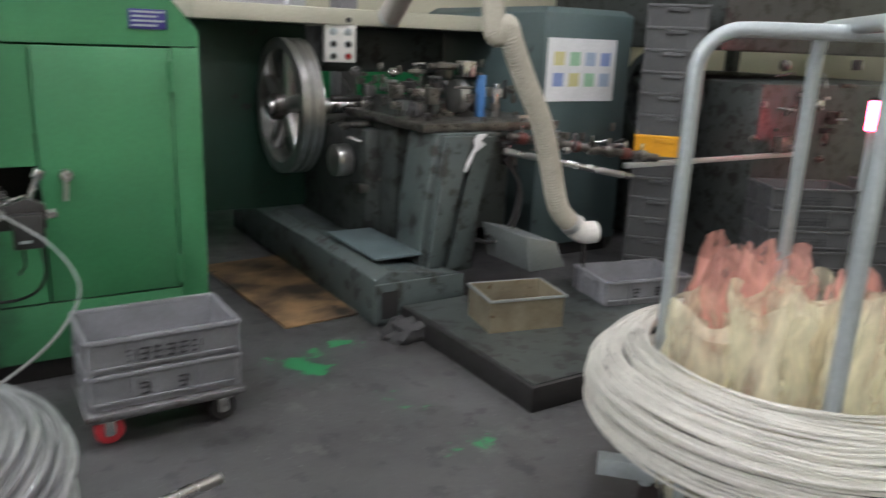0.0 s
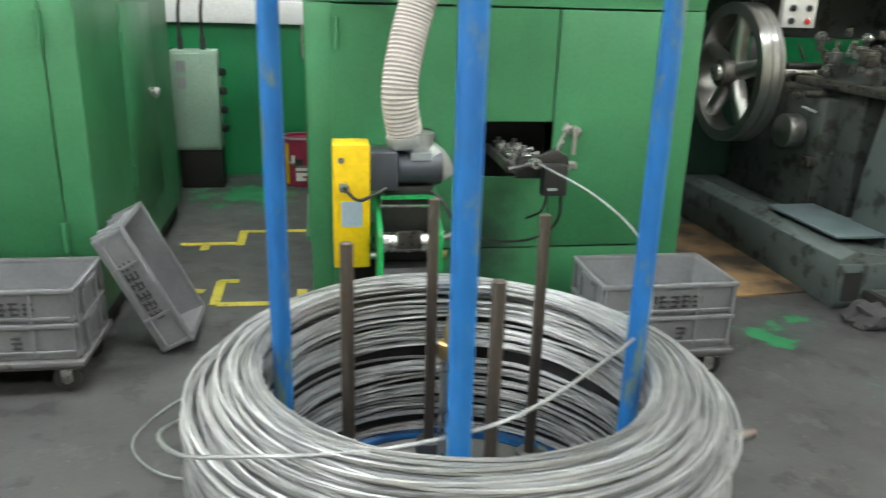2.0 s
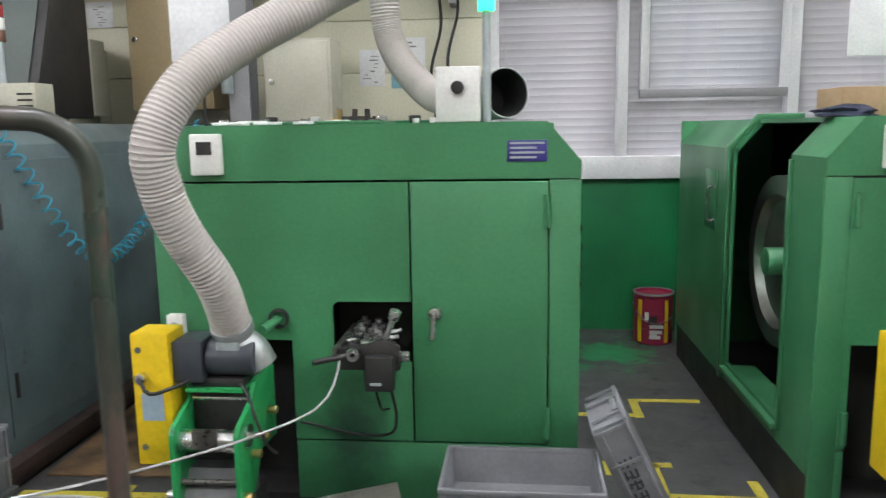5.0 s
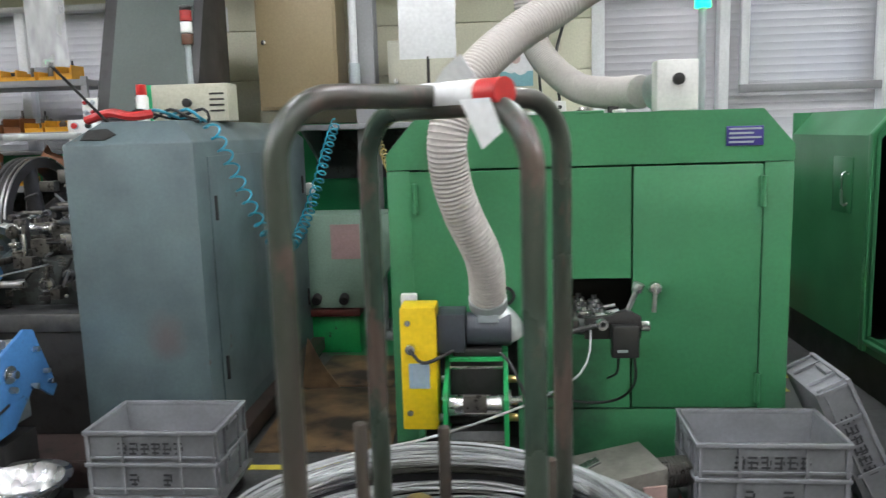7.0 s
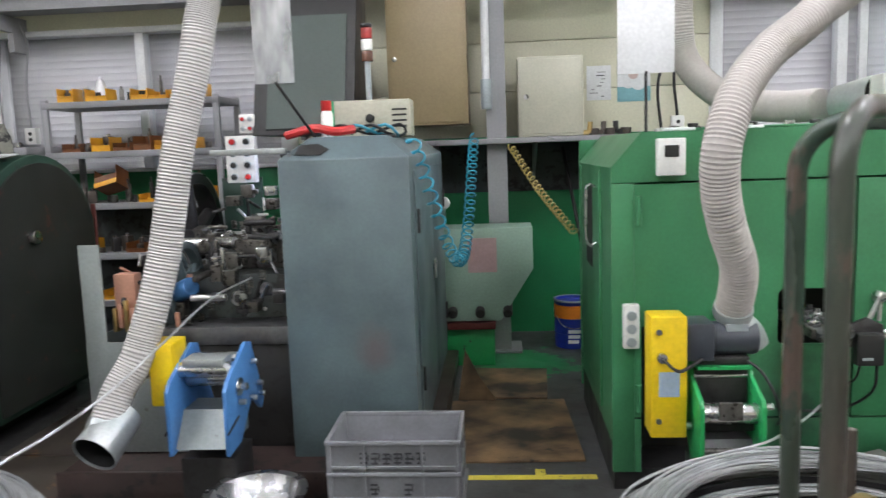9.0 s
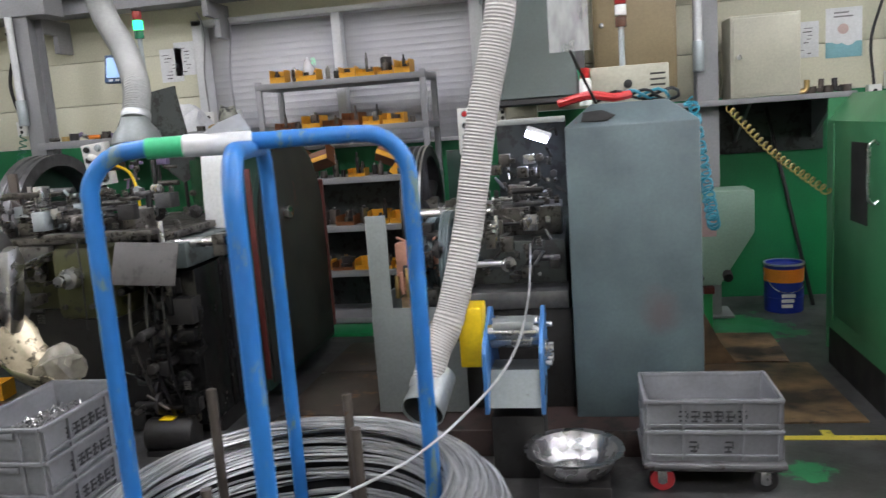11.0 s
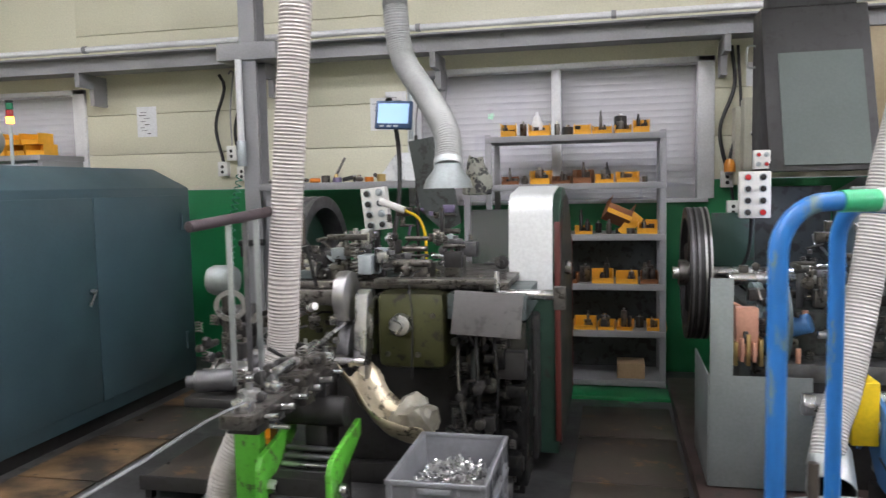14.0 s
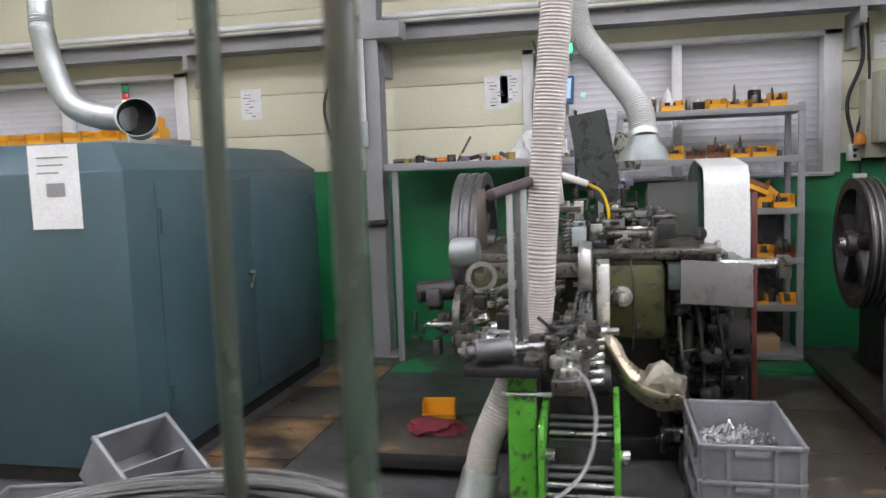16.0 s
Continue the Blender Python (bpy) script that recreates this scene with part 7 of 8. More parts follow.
# belt guard with the drum at its front
prof = [(4.02, 0.12), (5.25, 0.12), (5.25, 1.1)] + [(4.64 + 0.61 * math.cos(a), 1.1 + 0.55 * math.sin(a)) for a in [math.pi * k / 16 for k in range(1, 16)]] + [(4.02, 1.1)]
part("belt_guard", prism(B(), prof, -7.0, -6.74, "x", 0.01), GREEN_DARK, m4, "dark oily belt guard")
part("guard_edge", prism(B(), [(4.0, 0.2), (4.018, 0.2), (4.018, 1.46), (4.0, 1.46)], -6.755, -6.723, "x", 0.003), REDPAINT, m4, "red oxide edge")
part("guard_face", prism(B(), [(4.06, 0.16), (5.2, 0.16), (5.2, 1.1)] + [(4.64 + 0.56 * math.cos(a), 1.1 + 0.5 * math.sin(a)) for a in [math.pi * k / 16 for k in range(1, 16)]] + [(4.06, 1.1)], -6.74, -6.725, "x"), RUSTBLACK, m4)
arc = [(3.975, 1.08), (3.98, 1.3), (4.0, 1.5)] + [(4.12 - 0.12 * math.cos(a), 1.5 + 0.12 * math.sin(a)) for a in [math.pi * 0.5 * k / 6 for k in range(1, 7)]] + [(4.5, 1.66)]
part("drum_cover", prism(B(), arc + [(y + 0.008, z - 0.008) for y, z in arc[::-1]], -7.01, -6.765, "x"), DRUM, m4, "bright galvanised drum cover")
fw = wheel(m4, (-8.42, 4.55, 1.14), 0.48, 0.18, 3, DULL, "worn grey steel flywheel")
part("wheel_web", lathe(B(), [(0.05, -0.07), (0.40, -0.07), (0.40, -0.055), (0.05, -0.055), (0.05, -0.07)], 48, pose(-8.42, 4.55, 1.14, 0, 90, 0)), GREEN_DARK, fw)
part("main_shaft", rod(B(), (-8.6, 4.55, 1.14), (-7.3, 4.55, 1.14), 0.045, 18), STEEL, m4)
part("ring_gear", lathe(B(), [(0.14, -0.02), (0.2, -0.02), (0.2, 0.02), (0.14, 0.02), (0.14, -0.02)], 40, pose(-8.35, 3.6, 0.80, 0, 90, 0)), OILSTEEL, m4)
part("side_motor", rod(B(), (-8.6, 3.6, 0.96), (-8.38, 3.62, 0.98), 0.06, 18, bev=0.01), IRON, m4)
part("brown_strap", box(B(), -8.33, 4.05, 1.0, -8.27, 4.07, 1.52, 0.003), RODRUST, m4)
for k in range(3):
    a = Vector((-8.45 + 0.12 * k, 3.55, 0.75 + 0.1 * k))
    part("drive_shaft", rod(B(), a, a + Vector((0.28, -0.2, 0.12)), 0.022, 14, bev=0.003), STEEL, m4)
part("disc_cam", rod(B(), (-7.68, 3.05, 1.17), (-7.62, 3.05, 1.17), 0.118, 32, bev=0.008), POLISH, m4)
part("disc_cam", rod(B(), (-7.68, 3.1, 0.91), (-7.62, 3.1, 0.91), 0.135, 32, bev=0.008), DULL, m4)
part("rocker_arm", prism(B(), [(2.96, 0.80), (3.05, 0.78), (3.13, 1.12), (3.10, 1.2), (3.03, 1.18)], -7.60, -7.54, "x", 0.005), STEEL, m4)
part("lever", rod(rod(B(), (-7.9, 3.3, 1.18), (-7.92, 3.25, 1.36), 0.009, 8), (-7.92, 3.25, 1.36), (-7.925, 3.245, 1.39), 0.022, 14), KBLACK, m4)
part("spring_column", sweep(B(), [(-7.75 + 0.028 * math.cos(j * 0.8), 3.5 + 0.028 * math.sin(j * 0.8), 1.18 + 0.0026 * j) for j in range(85)], 0.006, 6), OILSTEEL, m4)
part("spring_post", rod(B(), (-7.75, 3.5, 1.18), (-7.75, 3.5, 1.46), 0.012, 10), STEEL, m4)
part("cross_arm", box(B(), -7.9, 3.47, 1.40, -7.68, 3.53, 1.43, 0.004), OILSTEEL, m4)
cluster(m4, (-8.1, 3.5, 1.18), (-7.2, 4.4, 1.36), 60, 21, STEELS)
cluster(m4, (-7.75, 4.0, 1.25), (-7.35, 4.5, 1.55), 24, 22, [OILSTEEL, OILSTEEL, IRON, PURPLE])
cluster(m4, (-8.05, 3.2, 0.75), (-7.6, 3.75, 1.1), 34, 23, STEELS)
cluster(m4, (-7.25, 3.6, 0.4), (-6.95, 3.9, 1.0), 34, 24, [IRON, OILSTEEL, IRON, STEEL, IRON])
cluster(m4, (-8.65, 3.45, 0.65), (-8.3, 3.7, 0.95), 20, 25, STEELS)
cluster(m4, (-7.2, 3.45, 1.14), (-6.95, 3.95, 1.24), 12, 26, STEELS)
for k in range(4):
    part("cap_screw", rod(B(), (-7.56 + 0.08 * k, 3.40, 0.82 + 0.2 * (k % 2)), (-7.56 + 0.08 * k, 3.385, 0.82 + 0.2 * (k % 2)), 0.014, 10), OILSTEEL, m4)
part("bearing_boss", rod(rod(B(), (-7.48, 3.40, 0.98), (-7.48, 3.33, 0.98), 0.055, 20, bev=0.006), (-7.48, 3.33, 0.98), (-7.48, 3.26, 0.98), 0.03, 16, bev=0.004), STEEL, m4)
part("oil_line", sweep(B(), smooth_path([(-7.40, 3.6, 1.25), (-7.44, 3.42, 1.2), (-7.42, 3.37, 1.0), (-7.43, 3.37, 0.7)], 0.03), 0.005, 6), CABLE, m4)
for k in range(3):
    part("hydraulic_post", rod(rod(B(), (-7.2 + 0.1 * k, 3.72, 0.2), (-7.2 + 0.1 * k, 3.72, 0.62), 0.03, 14, bev=0.004), (-7.2 + 0.1 * k, 3.72, 0.62), (-7.2 + 0.1 * k, 3.72, 0.8), 0.016, 12), IRON, m4)
    part("hose_line", sweep(B(), smooth_path([(-7.2 + 0.1 * k, 3.7, 0.5), (-7.15 + 0.1 * k, 3.6, 0.42), (-7.1 + 0.08 * k, 3.62, 0.2), (-7.0, 3.66, 0.1)], 0.03), 0.012, 8), RUBBER, m4)
part("slide_rail", box(B(), -8.2, 3.44, 1.06, -7.65, 3.50, 1.14, 0.006), OILSTEEL, m4)
part("slide_rail", box(B(), -7.62, 3.38, 1.182, -7.0, 3.46, 1.21, 0.006), OILSTEEL, m4)
for k in range(6):
    part("clamp_block", box(B(), -8.1 + 0.16 * k, 3.55 + 0.05 * (k % 2), 1.182, -8.02 + 0.16 * k, 3.7 + 0.05 * (k % 3), 1.23 + 0.03 * (k % 3), 0.006), OILSTEEL if k % 3 else SLATE, m4)
    part("clamp_bolt", rod(B(), (-8.06 + 0.16 * k, 3.62, 1.23), (-8.06 + 0.16 * k, 3.62, 1.30), 0.012, 8), STEEL, m4)
cluster(m4, (-7.28, 3.52, 0.08), (-6.9, 3.75, 0.9), 60, 27, [IRON, IRON, DARKSLATE, OILSTEEL, IRON], 1.7)
cluster(m4, (-8.05, 3.42, 1.18), (-7.25, 3.9, 1.42), 50, 28, [OILSTEEL, SILVER, IRON, DULL, STEEL], 1.15)
OILBLACK = mat("wet_oil_black", (0.009, 0.009, 0.009), 0.22, 0.1, stain=(0.03, 0.024, 0.018), stain_at=0.64, scale=9, fine=35, bump=0.5)
part("black_guard", box(B(), -7.22, 3.78, 0.121, -6.86, 3.86, 0.99, 0.01), OILBLACK, m4, "black guard")
part("black_guard", box(B(), -7.04, 3.50, 0.121, -6.86, 3.77, 0.98, 0.012), OILBLACK, m4)
cluster(m4, (-7.22, 3.40, 0.15), (-6.88, 3.52, 0.92), 64, 29, [OILBLACK, IRON, OILBLACK, OILSTEEL, OILBLACK], 1.5)
for k in range(3):
    part("oil_pipe", sweep(B(), smooth_path([(-7.2 + 0.09 * k, 3.44, 0.93), (-7.19 + 0.1 * k, 3.38, 0.7), (-7.16 + 0.08 * k, 3.40, 0.45), (-7.1 + 0.07 * k, 3.46, 0.14)], 0.04), 0.008 + 0.003 * (k % 2), 8), OILBLACK if k else OILSTEEL, m4)
part("guard_edge", prism(B(), [(5.24, 0.2), (5.258, 0.2), (5.258, 1.3), (5.24, 1.3)], -6.755, -6.723, "x", 0.003), REDPAINT, m4, "red oxide edge")
part("guard_boss", rod(B(), (-6.725, 4.5, 1.15), (-6.69, 4.5, 1.15), 0.045, 18, bev=0.006), STEEL, m4)
part("green_lamp_part", rod(B(), (-7.18, 3.78, 0.42), (-7.1, 3.76, 0.36), 0.03, 12, bev=0.006), LIME, m4)
# straightener rows along the wire
ss = thing("wire_straightener", (-7.68, 2.0, -0.04), "oily steel roller straightener in front of the forming machine", "straightener")
part("rail", box(B(), -0.06, 0.0, 0.90, 0.06, 1.35, 0.95, 0.005), OILSTEEL, ss)
part("rail", box(B(), -0.2, 0.42, 0.886, -0.13, 1.2, 0.92, 0.005), OILSTEEL, ss)
for k in range(7):
    y = 0.06 + 0.13 * k
    part("roller", rod(rod(B(), (-0.04 * (k % 2), y, 0.95), (-0.04 * (k % 2), y, 0.99), 0.04, 18, bev=0.005), (-0.04 * (k % 2), y, 0.99), (-0.04 * (k % 2), y, 1.015), 0.014, 8), STEEL, ss)
    part("side_block", box(B(), -0.065, y, 0.865, 0.055, y + 0.09, 0.899, 0.006), DULL if k % 2 else IRON, ss)
    part("adjuster", rod(B(), (0.055, y + 0.04, 0.92), (0.115, y + 0.04, 0.925), 0.012, 10, bev=0.003), STEEL, ss)
    if k > 2:
        part("roller", rod(B(), (-0.17, y + 0.2, 0.92), (-0.17, y + 0.2, 0.97), 0.038, 18, bev=0.005), OILSTEEL, ss)
        part("spindle", rod(B(), (-0.33, y + 0.02, 0.94), (-0.06, y + 0.12, 0.95), 0.016, 10, bev=0.003), STEEL, ss)
        part("barrel", rod(rod(B(), (-0.40, y - 0.02, 0.945), (-0.26, y + 0.04, 0.945), 0.046, 18, bev=0.008), (-0.43, y - 0.032, 0.945), (-0.40, y - 0.02, 0.945), 0.026, 12), DULL if k % 2 else STEEL, ss)
part("bank_plate", box(B(), -0.44, 0.40, 0.845, -0.13, 1.05, 0.885, 0.006), IRON, ss)
for k in range(3):
    part("guide_rod", rod(B(), (-0.02 + 0.03 * k, 0.7, 1.02 + 0.02 * k), (0.0 + 0.03 * k, 1.5, 1.12 + 0.02 * k), 0.007, 8), STEEL, ss)
part("post", box(B(), -0.05, 0.7, 0.04, 0.05, 0.85, 0.90, 0.005), IRON, ss)
cluster(ss, (-0.10, 0.1, 0.90), (0.1, 1.2, 1.04), 44, 31, STEELS, 1.1)
cluster(ss, (-0.50, 0.55, 0.90), (-0.26, 1.05, 1.14), 24, 32, [OILSTEEL, DULL, IRON, OILSTEEL], 1.3)
part("cover", rod(B(), (-0.58, 0.89, 1.30), (-0.44, 0.89, 1.30), 0.07, 24, bev=0.03), GUARDSHEET, ss, "dusty rounded pale cover")
part("cover_post", rod(B(), (-0.5, 0.89, 0.9), (-0.5, 0.89, 1.24), 0.02, 12), OILSTEEL, ss)
part("cross_beam", box(B(), -0.56, 0.84, 0.86, -0.06, 0.92, 0.93, 0.005), OILSTEEL, ss)
part("hand_wheel", lathe(B(), [(0.05, -0.012), (0.07, -0.012), (0.07, 0.012), (0.05, 0.012), (0.05, -0.012)], 28, pose(-0.42, 0.78, 1.20, 90, 0, 20)), STEEL, ss)
part("taped_arm", rod(B(), (-0.29, 0.25, 1.58), (-0.19, 0.76, 1.62), 0.022, 14, bev=0.004), mat("dirty_brown_tape", (0.055, 0.04, 0.045), 0.6, scale=12), ss, "arm wrapped in dark tape")
for k, yy in enumerate((0.47, 0.57, 0.63)):
    part("flat_bar", box(B(), -0.26 + 0.02 * k, yy, 0.92, -0.235 + 0.02 * k, yy + 0.006, 1.59, 0.001), DULL if k == 1 else SHEET, ss)
# lime wire feeder
lf = thing("wire_feeder", (0, 0, 0), "lime green wire feeder with ribbed steel rollers", "wire feeder", "wire feeders")
part("tall_plate", box(B(), -7.96, 2.50, 0.10, -7.845, 2.56, 0.79, 0.006), LIME, lf)
for x in (-7.82, -7.52):
    part("side_plate", prism(B(), [(2.42, 0.21), (2.42, 0.55), (2.45, 0.60), (2.80, 0.67), (2.80, 0.60), (2.5, 0.46), (2.45, 0.21)], x - 0.012, x + 0.012, "x", 0.003), LIME, lf)
    part("bolt", rod(B(), (x + 0.012, 2.5, 0.46), (x + 0.05, 2.5, 0.46), 0.03, 14, bev=0.004), STEEL, lf)
for k in range(9):
    part("roller", rod(B(), (-7.80, 2.44 + 0.028 * k, 0.36 + 0.026 * k), (-7.535, 2.44 + 0.028 * k, 0.36 + 0.026 * k), 0.013, 14, bev=0.002), DULL if k % 3 else STEEL, lf)
part("dark_roller_backing", box(B(), -7.80, 2.50, 0.22, -7.54, 2.74, 0.50, 0.006), IRON, lf)
part("motor", rod(B(), (-7.84, 2.72, 0.72), (-7.54, 2.72, 0.72), 0.065, 22, bev=0.01), IRON, lf)
part("through_bar", rod(B(), (-7.98, 2.48, 0.72), (-7.7, 2.48, 0.72), 0.01, 8), STEEL, lf)
part("lower_bar", rod(B(), (-7.8, 2.41, 0.33), (-7.35, 2.41, 0.33), 0.008, 8), STEEL, lf)
part("pedestal", box(B(), -7.9, 2.45, 0, -7.5, 2.75, 0.21, 0.006), IRON, lf)
hose([(-8.11, 2.64, 0.30), (-8.07, 2.65, 0.47), (-7.93, 2.70, 0.78), (-7.86, 2.77, 0.95), (-7.83, 2.77, 1.3), (-7.78, 2.77, 1.9), (-7.73, 2.77, 2.49), (-7.70, 2.77, 3.2), (-7.70, 2.77, 5.38)], 0.07, "tall grey corrugated hose hanging by the forming machine")
eb = thing("hose_elbow", (-8.12, 2.62, 0), "dusty round steel elbow on the floor under the hose", "hose fitting")
part("bend", sweep(B(), smooth_path([(0.02, 0.02, 0.32), (0, 0, 0.24), (-0.02, -0.03, 0.15), (-0.02, -0.06, 0.0)], 0.02), 0.085, 20), SHEET, eb)
hose([(-7.34, 3.93, 1.78), (-7.37, 4.03, 1.98), (-7.52, 4.2, 2.21), (-7.69, 4.3, 2.46), (-7.73, 4.3, 2.74), (-7.73, 4.3, 3.1), (-7.73, 4.3, 5.38)], 0.078, "silver corrugated hose ending in a bell over the machine", mat("dull_silver_hose", (0.40, 0.41, 0.40), 0.5, 0.35, scale=5, bump=0.03))
bl = thing("hood_bell", (-7.34, 3.92, 1.66), "round steel bell hood at the end of the hose", "hood")
part("bell", lathe(B(), [(0.075, 0.14), (0.085, 0.1), (0.125, 0.05), (0.14, 0.0), (0.135, 0.0), (0.115, 0.05), (0.07, 0.1)], 32), GUARDSHEET, bl)
# things over and behind that machine
ds = thing("splash_curtain", (0, 0, 0), "dark sheet splash guard over the forming machine", "guard")
part("sheet", prism(B(), [(-7.80, 1.98), (-7.55, 2.02), (-7.44, 1.42), (-7.56, 1.36), (-7.72, 1.5)], 4.78, 4.79, "y"), DARKSLATE, ds)
part("frame_post", rod(rod(B(), (-7.56, 4.8, 1.14), (-7.56, 4.8, 2.02), 0.012, 10), (-7.75, 4.8, 1.14), (-7.75, 4.8, 2.02), 0.012, 10), IRON, ds)
ac = thing("acrylic_guard", (0, 0, 0), "oily clear acrylic splash guard", "guard")
part("sheet", box(B(), -7.30, 4.40, 1.181, -7.0, 4.406, 1.52, 0.001), ACRYL, ac)
mo_ = thing("monitor", (-7.885, 4.72, 2.16), "small blue-framed monitor with a lit screen", "monitor")
mo_.matrix_basis = pose(-7.885, 4.72, 2.16, -8, 3, -4)
part("casing", box(B(), -0.13, 0, -0.095, 0.13, 0.04, 0.095, 0.008), mat("blue_casing", (0.03, 0.07, 0.16), 0.4), mo_)
part("screen", box(B(), -0.11, -0.004, -0.06, 0.11, 0.0, 0.075), SCREEN, mo_)
for k in range(3):
    part("key", box(B(), -0.09 + 0.05 * k, -0.005, -0.085, -0.06 + 0.05 * k, 0.0, -0.072), SILVER, mo_)
part("arm", sweep(B(), smooth_path([(0, 0.05, -0.05), (0.02, 0.12, -0.25), (0.05, 0.1, -0.6), (0.05, 0.0, -1.0)], 0.06), 0.016, 10), IRON, mo_)
signal_tower((-7.80, 4.86, 2.0), 0.6, (GLENS, LAMPG, RLENS), "signal tower with its green lamp lit")
control_panel((-7.91, 4.34, 1.535), 0, 0.165, 0.27, 4, "white control panel with black knobs over the machine", -6)
part("post", rod(B(), (-7.91, 4.40, 1.14), (-7.91, 4.40, 1.45), 0.012, 10), IRON, m4)
tl = thing("work_lamp", (-7.74, 4.15, 1.56), "white flexible work lamp, switched on", "lamp")
part("head", rod(B(), (-0.08, 0, 0.03), (0.08, 0, -0.03), 0.022, 14, bev=0.006), WHITE, tl)
part("gooseneck", sweep(B(), smooth_path([(0.08, 0, -0.03), (0.16, 0.02, -0.08), (0.2, 0.02, -0.2), (0.2, 0.02, -0.4)], 0.03), 0.009, 8), YELLOW, tl, "yellow gooseneck")
crumple("plastic_bag", (-8.1, 5.9, 1.721), (0.2, 0.1, 0.17), BAG, "clear plastic bag standing on the ledge", "bag", 5)
crumple("hanging_cloth", (-7.42, 5.3, 1.6), (0.1, 0.08, 0.2), mat("dirty_cloth", (0.24, 0.24, 0.20), 0.8, stain=(0.03, 0.03, 0.03), stain_at=0.5), "dirty cloth hung on the guard frame", "cloth", 8)
# foil chute and cloth in front
fc = thing("foil_chute", (-7.45, 2.92, 0.0), "bent bright sheet chute that drops parts", "chute")
sc_ = B()
rows_ = []
for i in range(17):
    u = i / 16
    row = []
    for j in range(13):
        v = j / 12 * 2 - 1
        q = Vector((-0.14 + 0.36 * u, 0.17 * v * (1 - 0.35 * u), 0.82 - 0.29 * u ** 0.8 - 0.07 * math.sin(math.pi * u) + 0.10 * v * v))
        w = noise.noise(q * 7) * 0.022 + noise.noise(q * 17) * 0.009
        row.append(sc_.verts.new(q + Vector((w, w * 0.4, w))))
    rows_.append(row)
for i in range(16):
    for j in range(12):
        sc_.faces.new((rows_[i][j], rows_[i + 1][j], rows_[i + 1][j + 1], rows_[i][j + 1]))
so_ = part("scoop", sc_, mat("warm_bright_sheet", (0.62, 0.55, 0.40), 0.34, 0.7, dark=(0.34, 0.28, 0.18), amount=0.6, scale=6, bump=0.1, stain=(0.10, 0.085, 0.06), stain_at=0.54), fc, "bent gold-tinted bright sheet")
so_.modifiers.new("thick", "SOLIDIFY").thickness = 0.004
BAGSOIL = mat("soiled_bag_film", (0.25, 0.235, 0.19), 0.3, dark=(0.07, 0.065, 0.05), amount=1.2, scale=9, bump=0.5, fine=16)
crumple("plastic_bag", (-7.32, 2.98, 0.565), (0.10, 0.11, 0.11), BAGSOIL, "crumpled soiled plastic bag on the chute", "bag", 4, 0.35, 3)
# crates with finished parts
pt = thing("low_pallet", (-7.05, 2.53, 0), "low dark pallet under the crates", "pallet")
part("deck", box(B(), -0.2, -0.3, 0.03, 0.2, 0.3, 0.069, 0.004), IRON, pt)
for y in (-0.25, 0.25):
    part("runner", box(B(), -0.2, y - 0.04, 0, 0.2, y + 0.04, 0.03), IRON, pt)
for k in range(4):
    crate((-7.05, 2.53, 0.07 + 0.135 * k), 90, "grey crates", "grey plastic crate filled with bright metal clips" if k == 3 else "grey plastic crate stacked under another")
def heap(at, rx, ry, n, seed, label, h):
    r2 = random.Random(seed)
    bm = B()
    for k in range(n):
        x, y = r2.uniform(-rx, rx), r2.uniform(-ry, ry)
        z = h * (1 - (x / rx) ** 2 * 0.6 - (y / ry) ** 2 * 0.4) * r2.random()
        m = pose(x, y, max(0.006, z), r2.uniform(0, 180), r2.uniform(0, 180), r2.uniform(0, 180))
        box(bm, -0.02, -0.004, -0.002, 0.02, 0.004, 0.002, 0, m)
        box(bm, 0.016, -0.004, 0.002, 0.02, 0.004, 0.016, 0, m)
    t = thing("metal_clips", at, label, "metal clips", kind="stuff")
    ob = part("clips", bm, STEEL, t)
    ob["kind"] = "stuff"


heap((-7.05, 2.53, 0.482), 0.14, 0.22, 420, 5, "heap of bright bent metal clips in the crate", 0.09)
heap((-6.72, 2.75, 0.0), 0.12, 0.1, 120, 6, "bright metal clips spilled on the floor", 0.04)
# tray with rag and bin
ty = thing("drip_tray", (-8.52, 3.66, 0), "dark steel drip tray on legs beside the machine", "tray")
part("pan", box(B(), -0.42, -0.38, 0.09, 0.34, 0.34, 0.12, 0.004), PLATE, ty)
part("edge", box(B(), -0.43, -0.395, 0.06, 0.35, -0.38, 0.14, 0.003), IRON, ty)
for x in (-0.4, 0.3):
    for y in (-0.34, 0.3):
        part("leg", box(B(), x - 0.02, y - 0.02, 0, x + 0.02, y + 0.02, 0.09), IRON, ty)
crumple("rag", (-8.55, 3.72, 0.121), (0.17, 0.11, 0.05), RAG, "maroon rag lying on the drip tray", "rag", 9)
open_bin((-8.58, 3.94, 0.121), 8, 0.2, 0.14, 0.11, "yellow plastic bin on the drip tray")
fm_ = thing("floor_motor", (-7.05, 3.42, 0.0), "black electric motor with a yellow label by the machine foot", "motor")
part("body", rod(B(), (-0.14, 0, 0.1), (0.12, 0.03, 0.1), 0.09, 22, bev=0.012), IRON, fm_)
part("label_plate", box(B(), -0.06, -0.03, 0.187, 0.02, 0.03, 0.195, 0.002), YELLOW, fm_)
part("base", box(B(), -0.13, -0.07, 0.0, 0.11, 0.09, 0.03, 0.004), IRON, fm_)
curly((-9.66, 5.93, 1.80), (-9.70, 5.80, 1.2), (-9.70, 5.75, 0.03), 30, 0.028, CURLG, "dark green curled air tube hanging by the column")
ag = thing("air_gun", (-9.58, 5.915, 1.2), "black air gun hung on the column", "air gun")
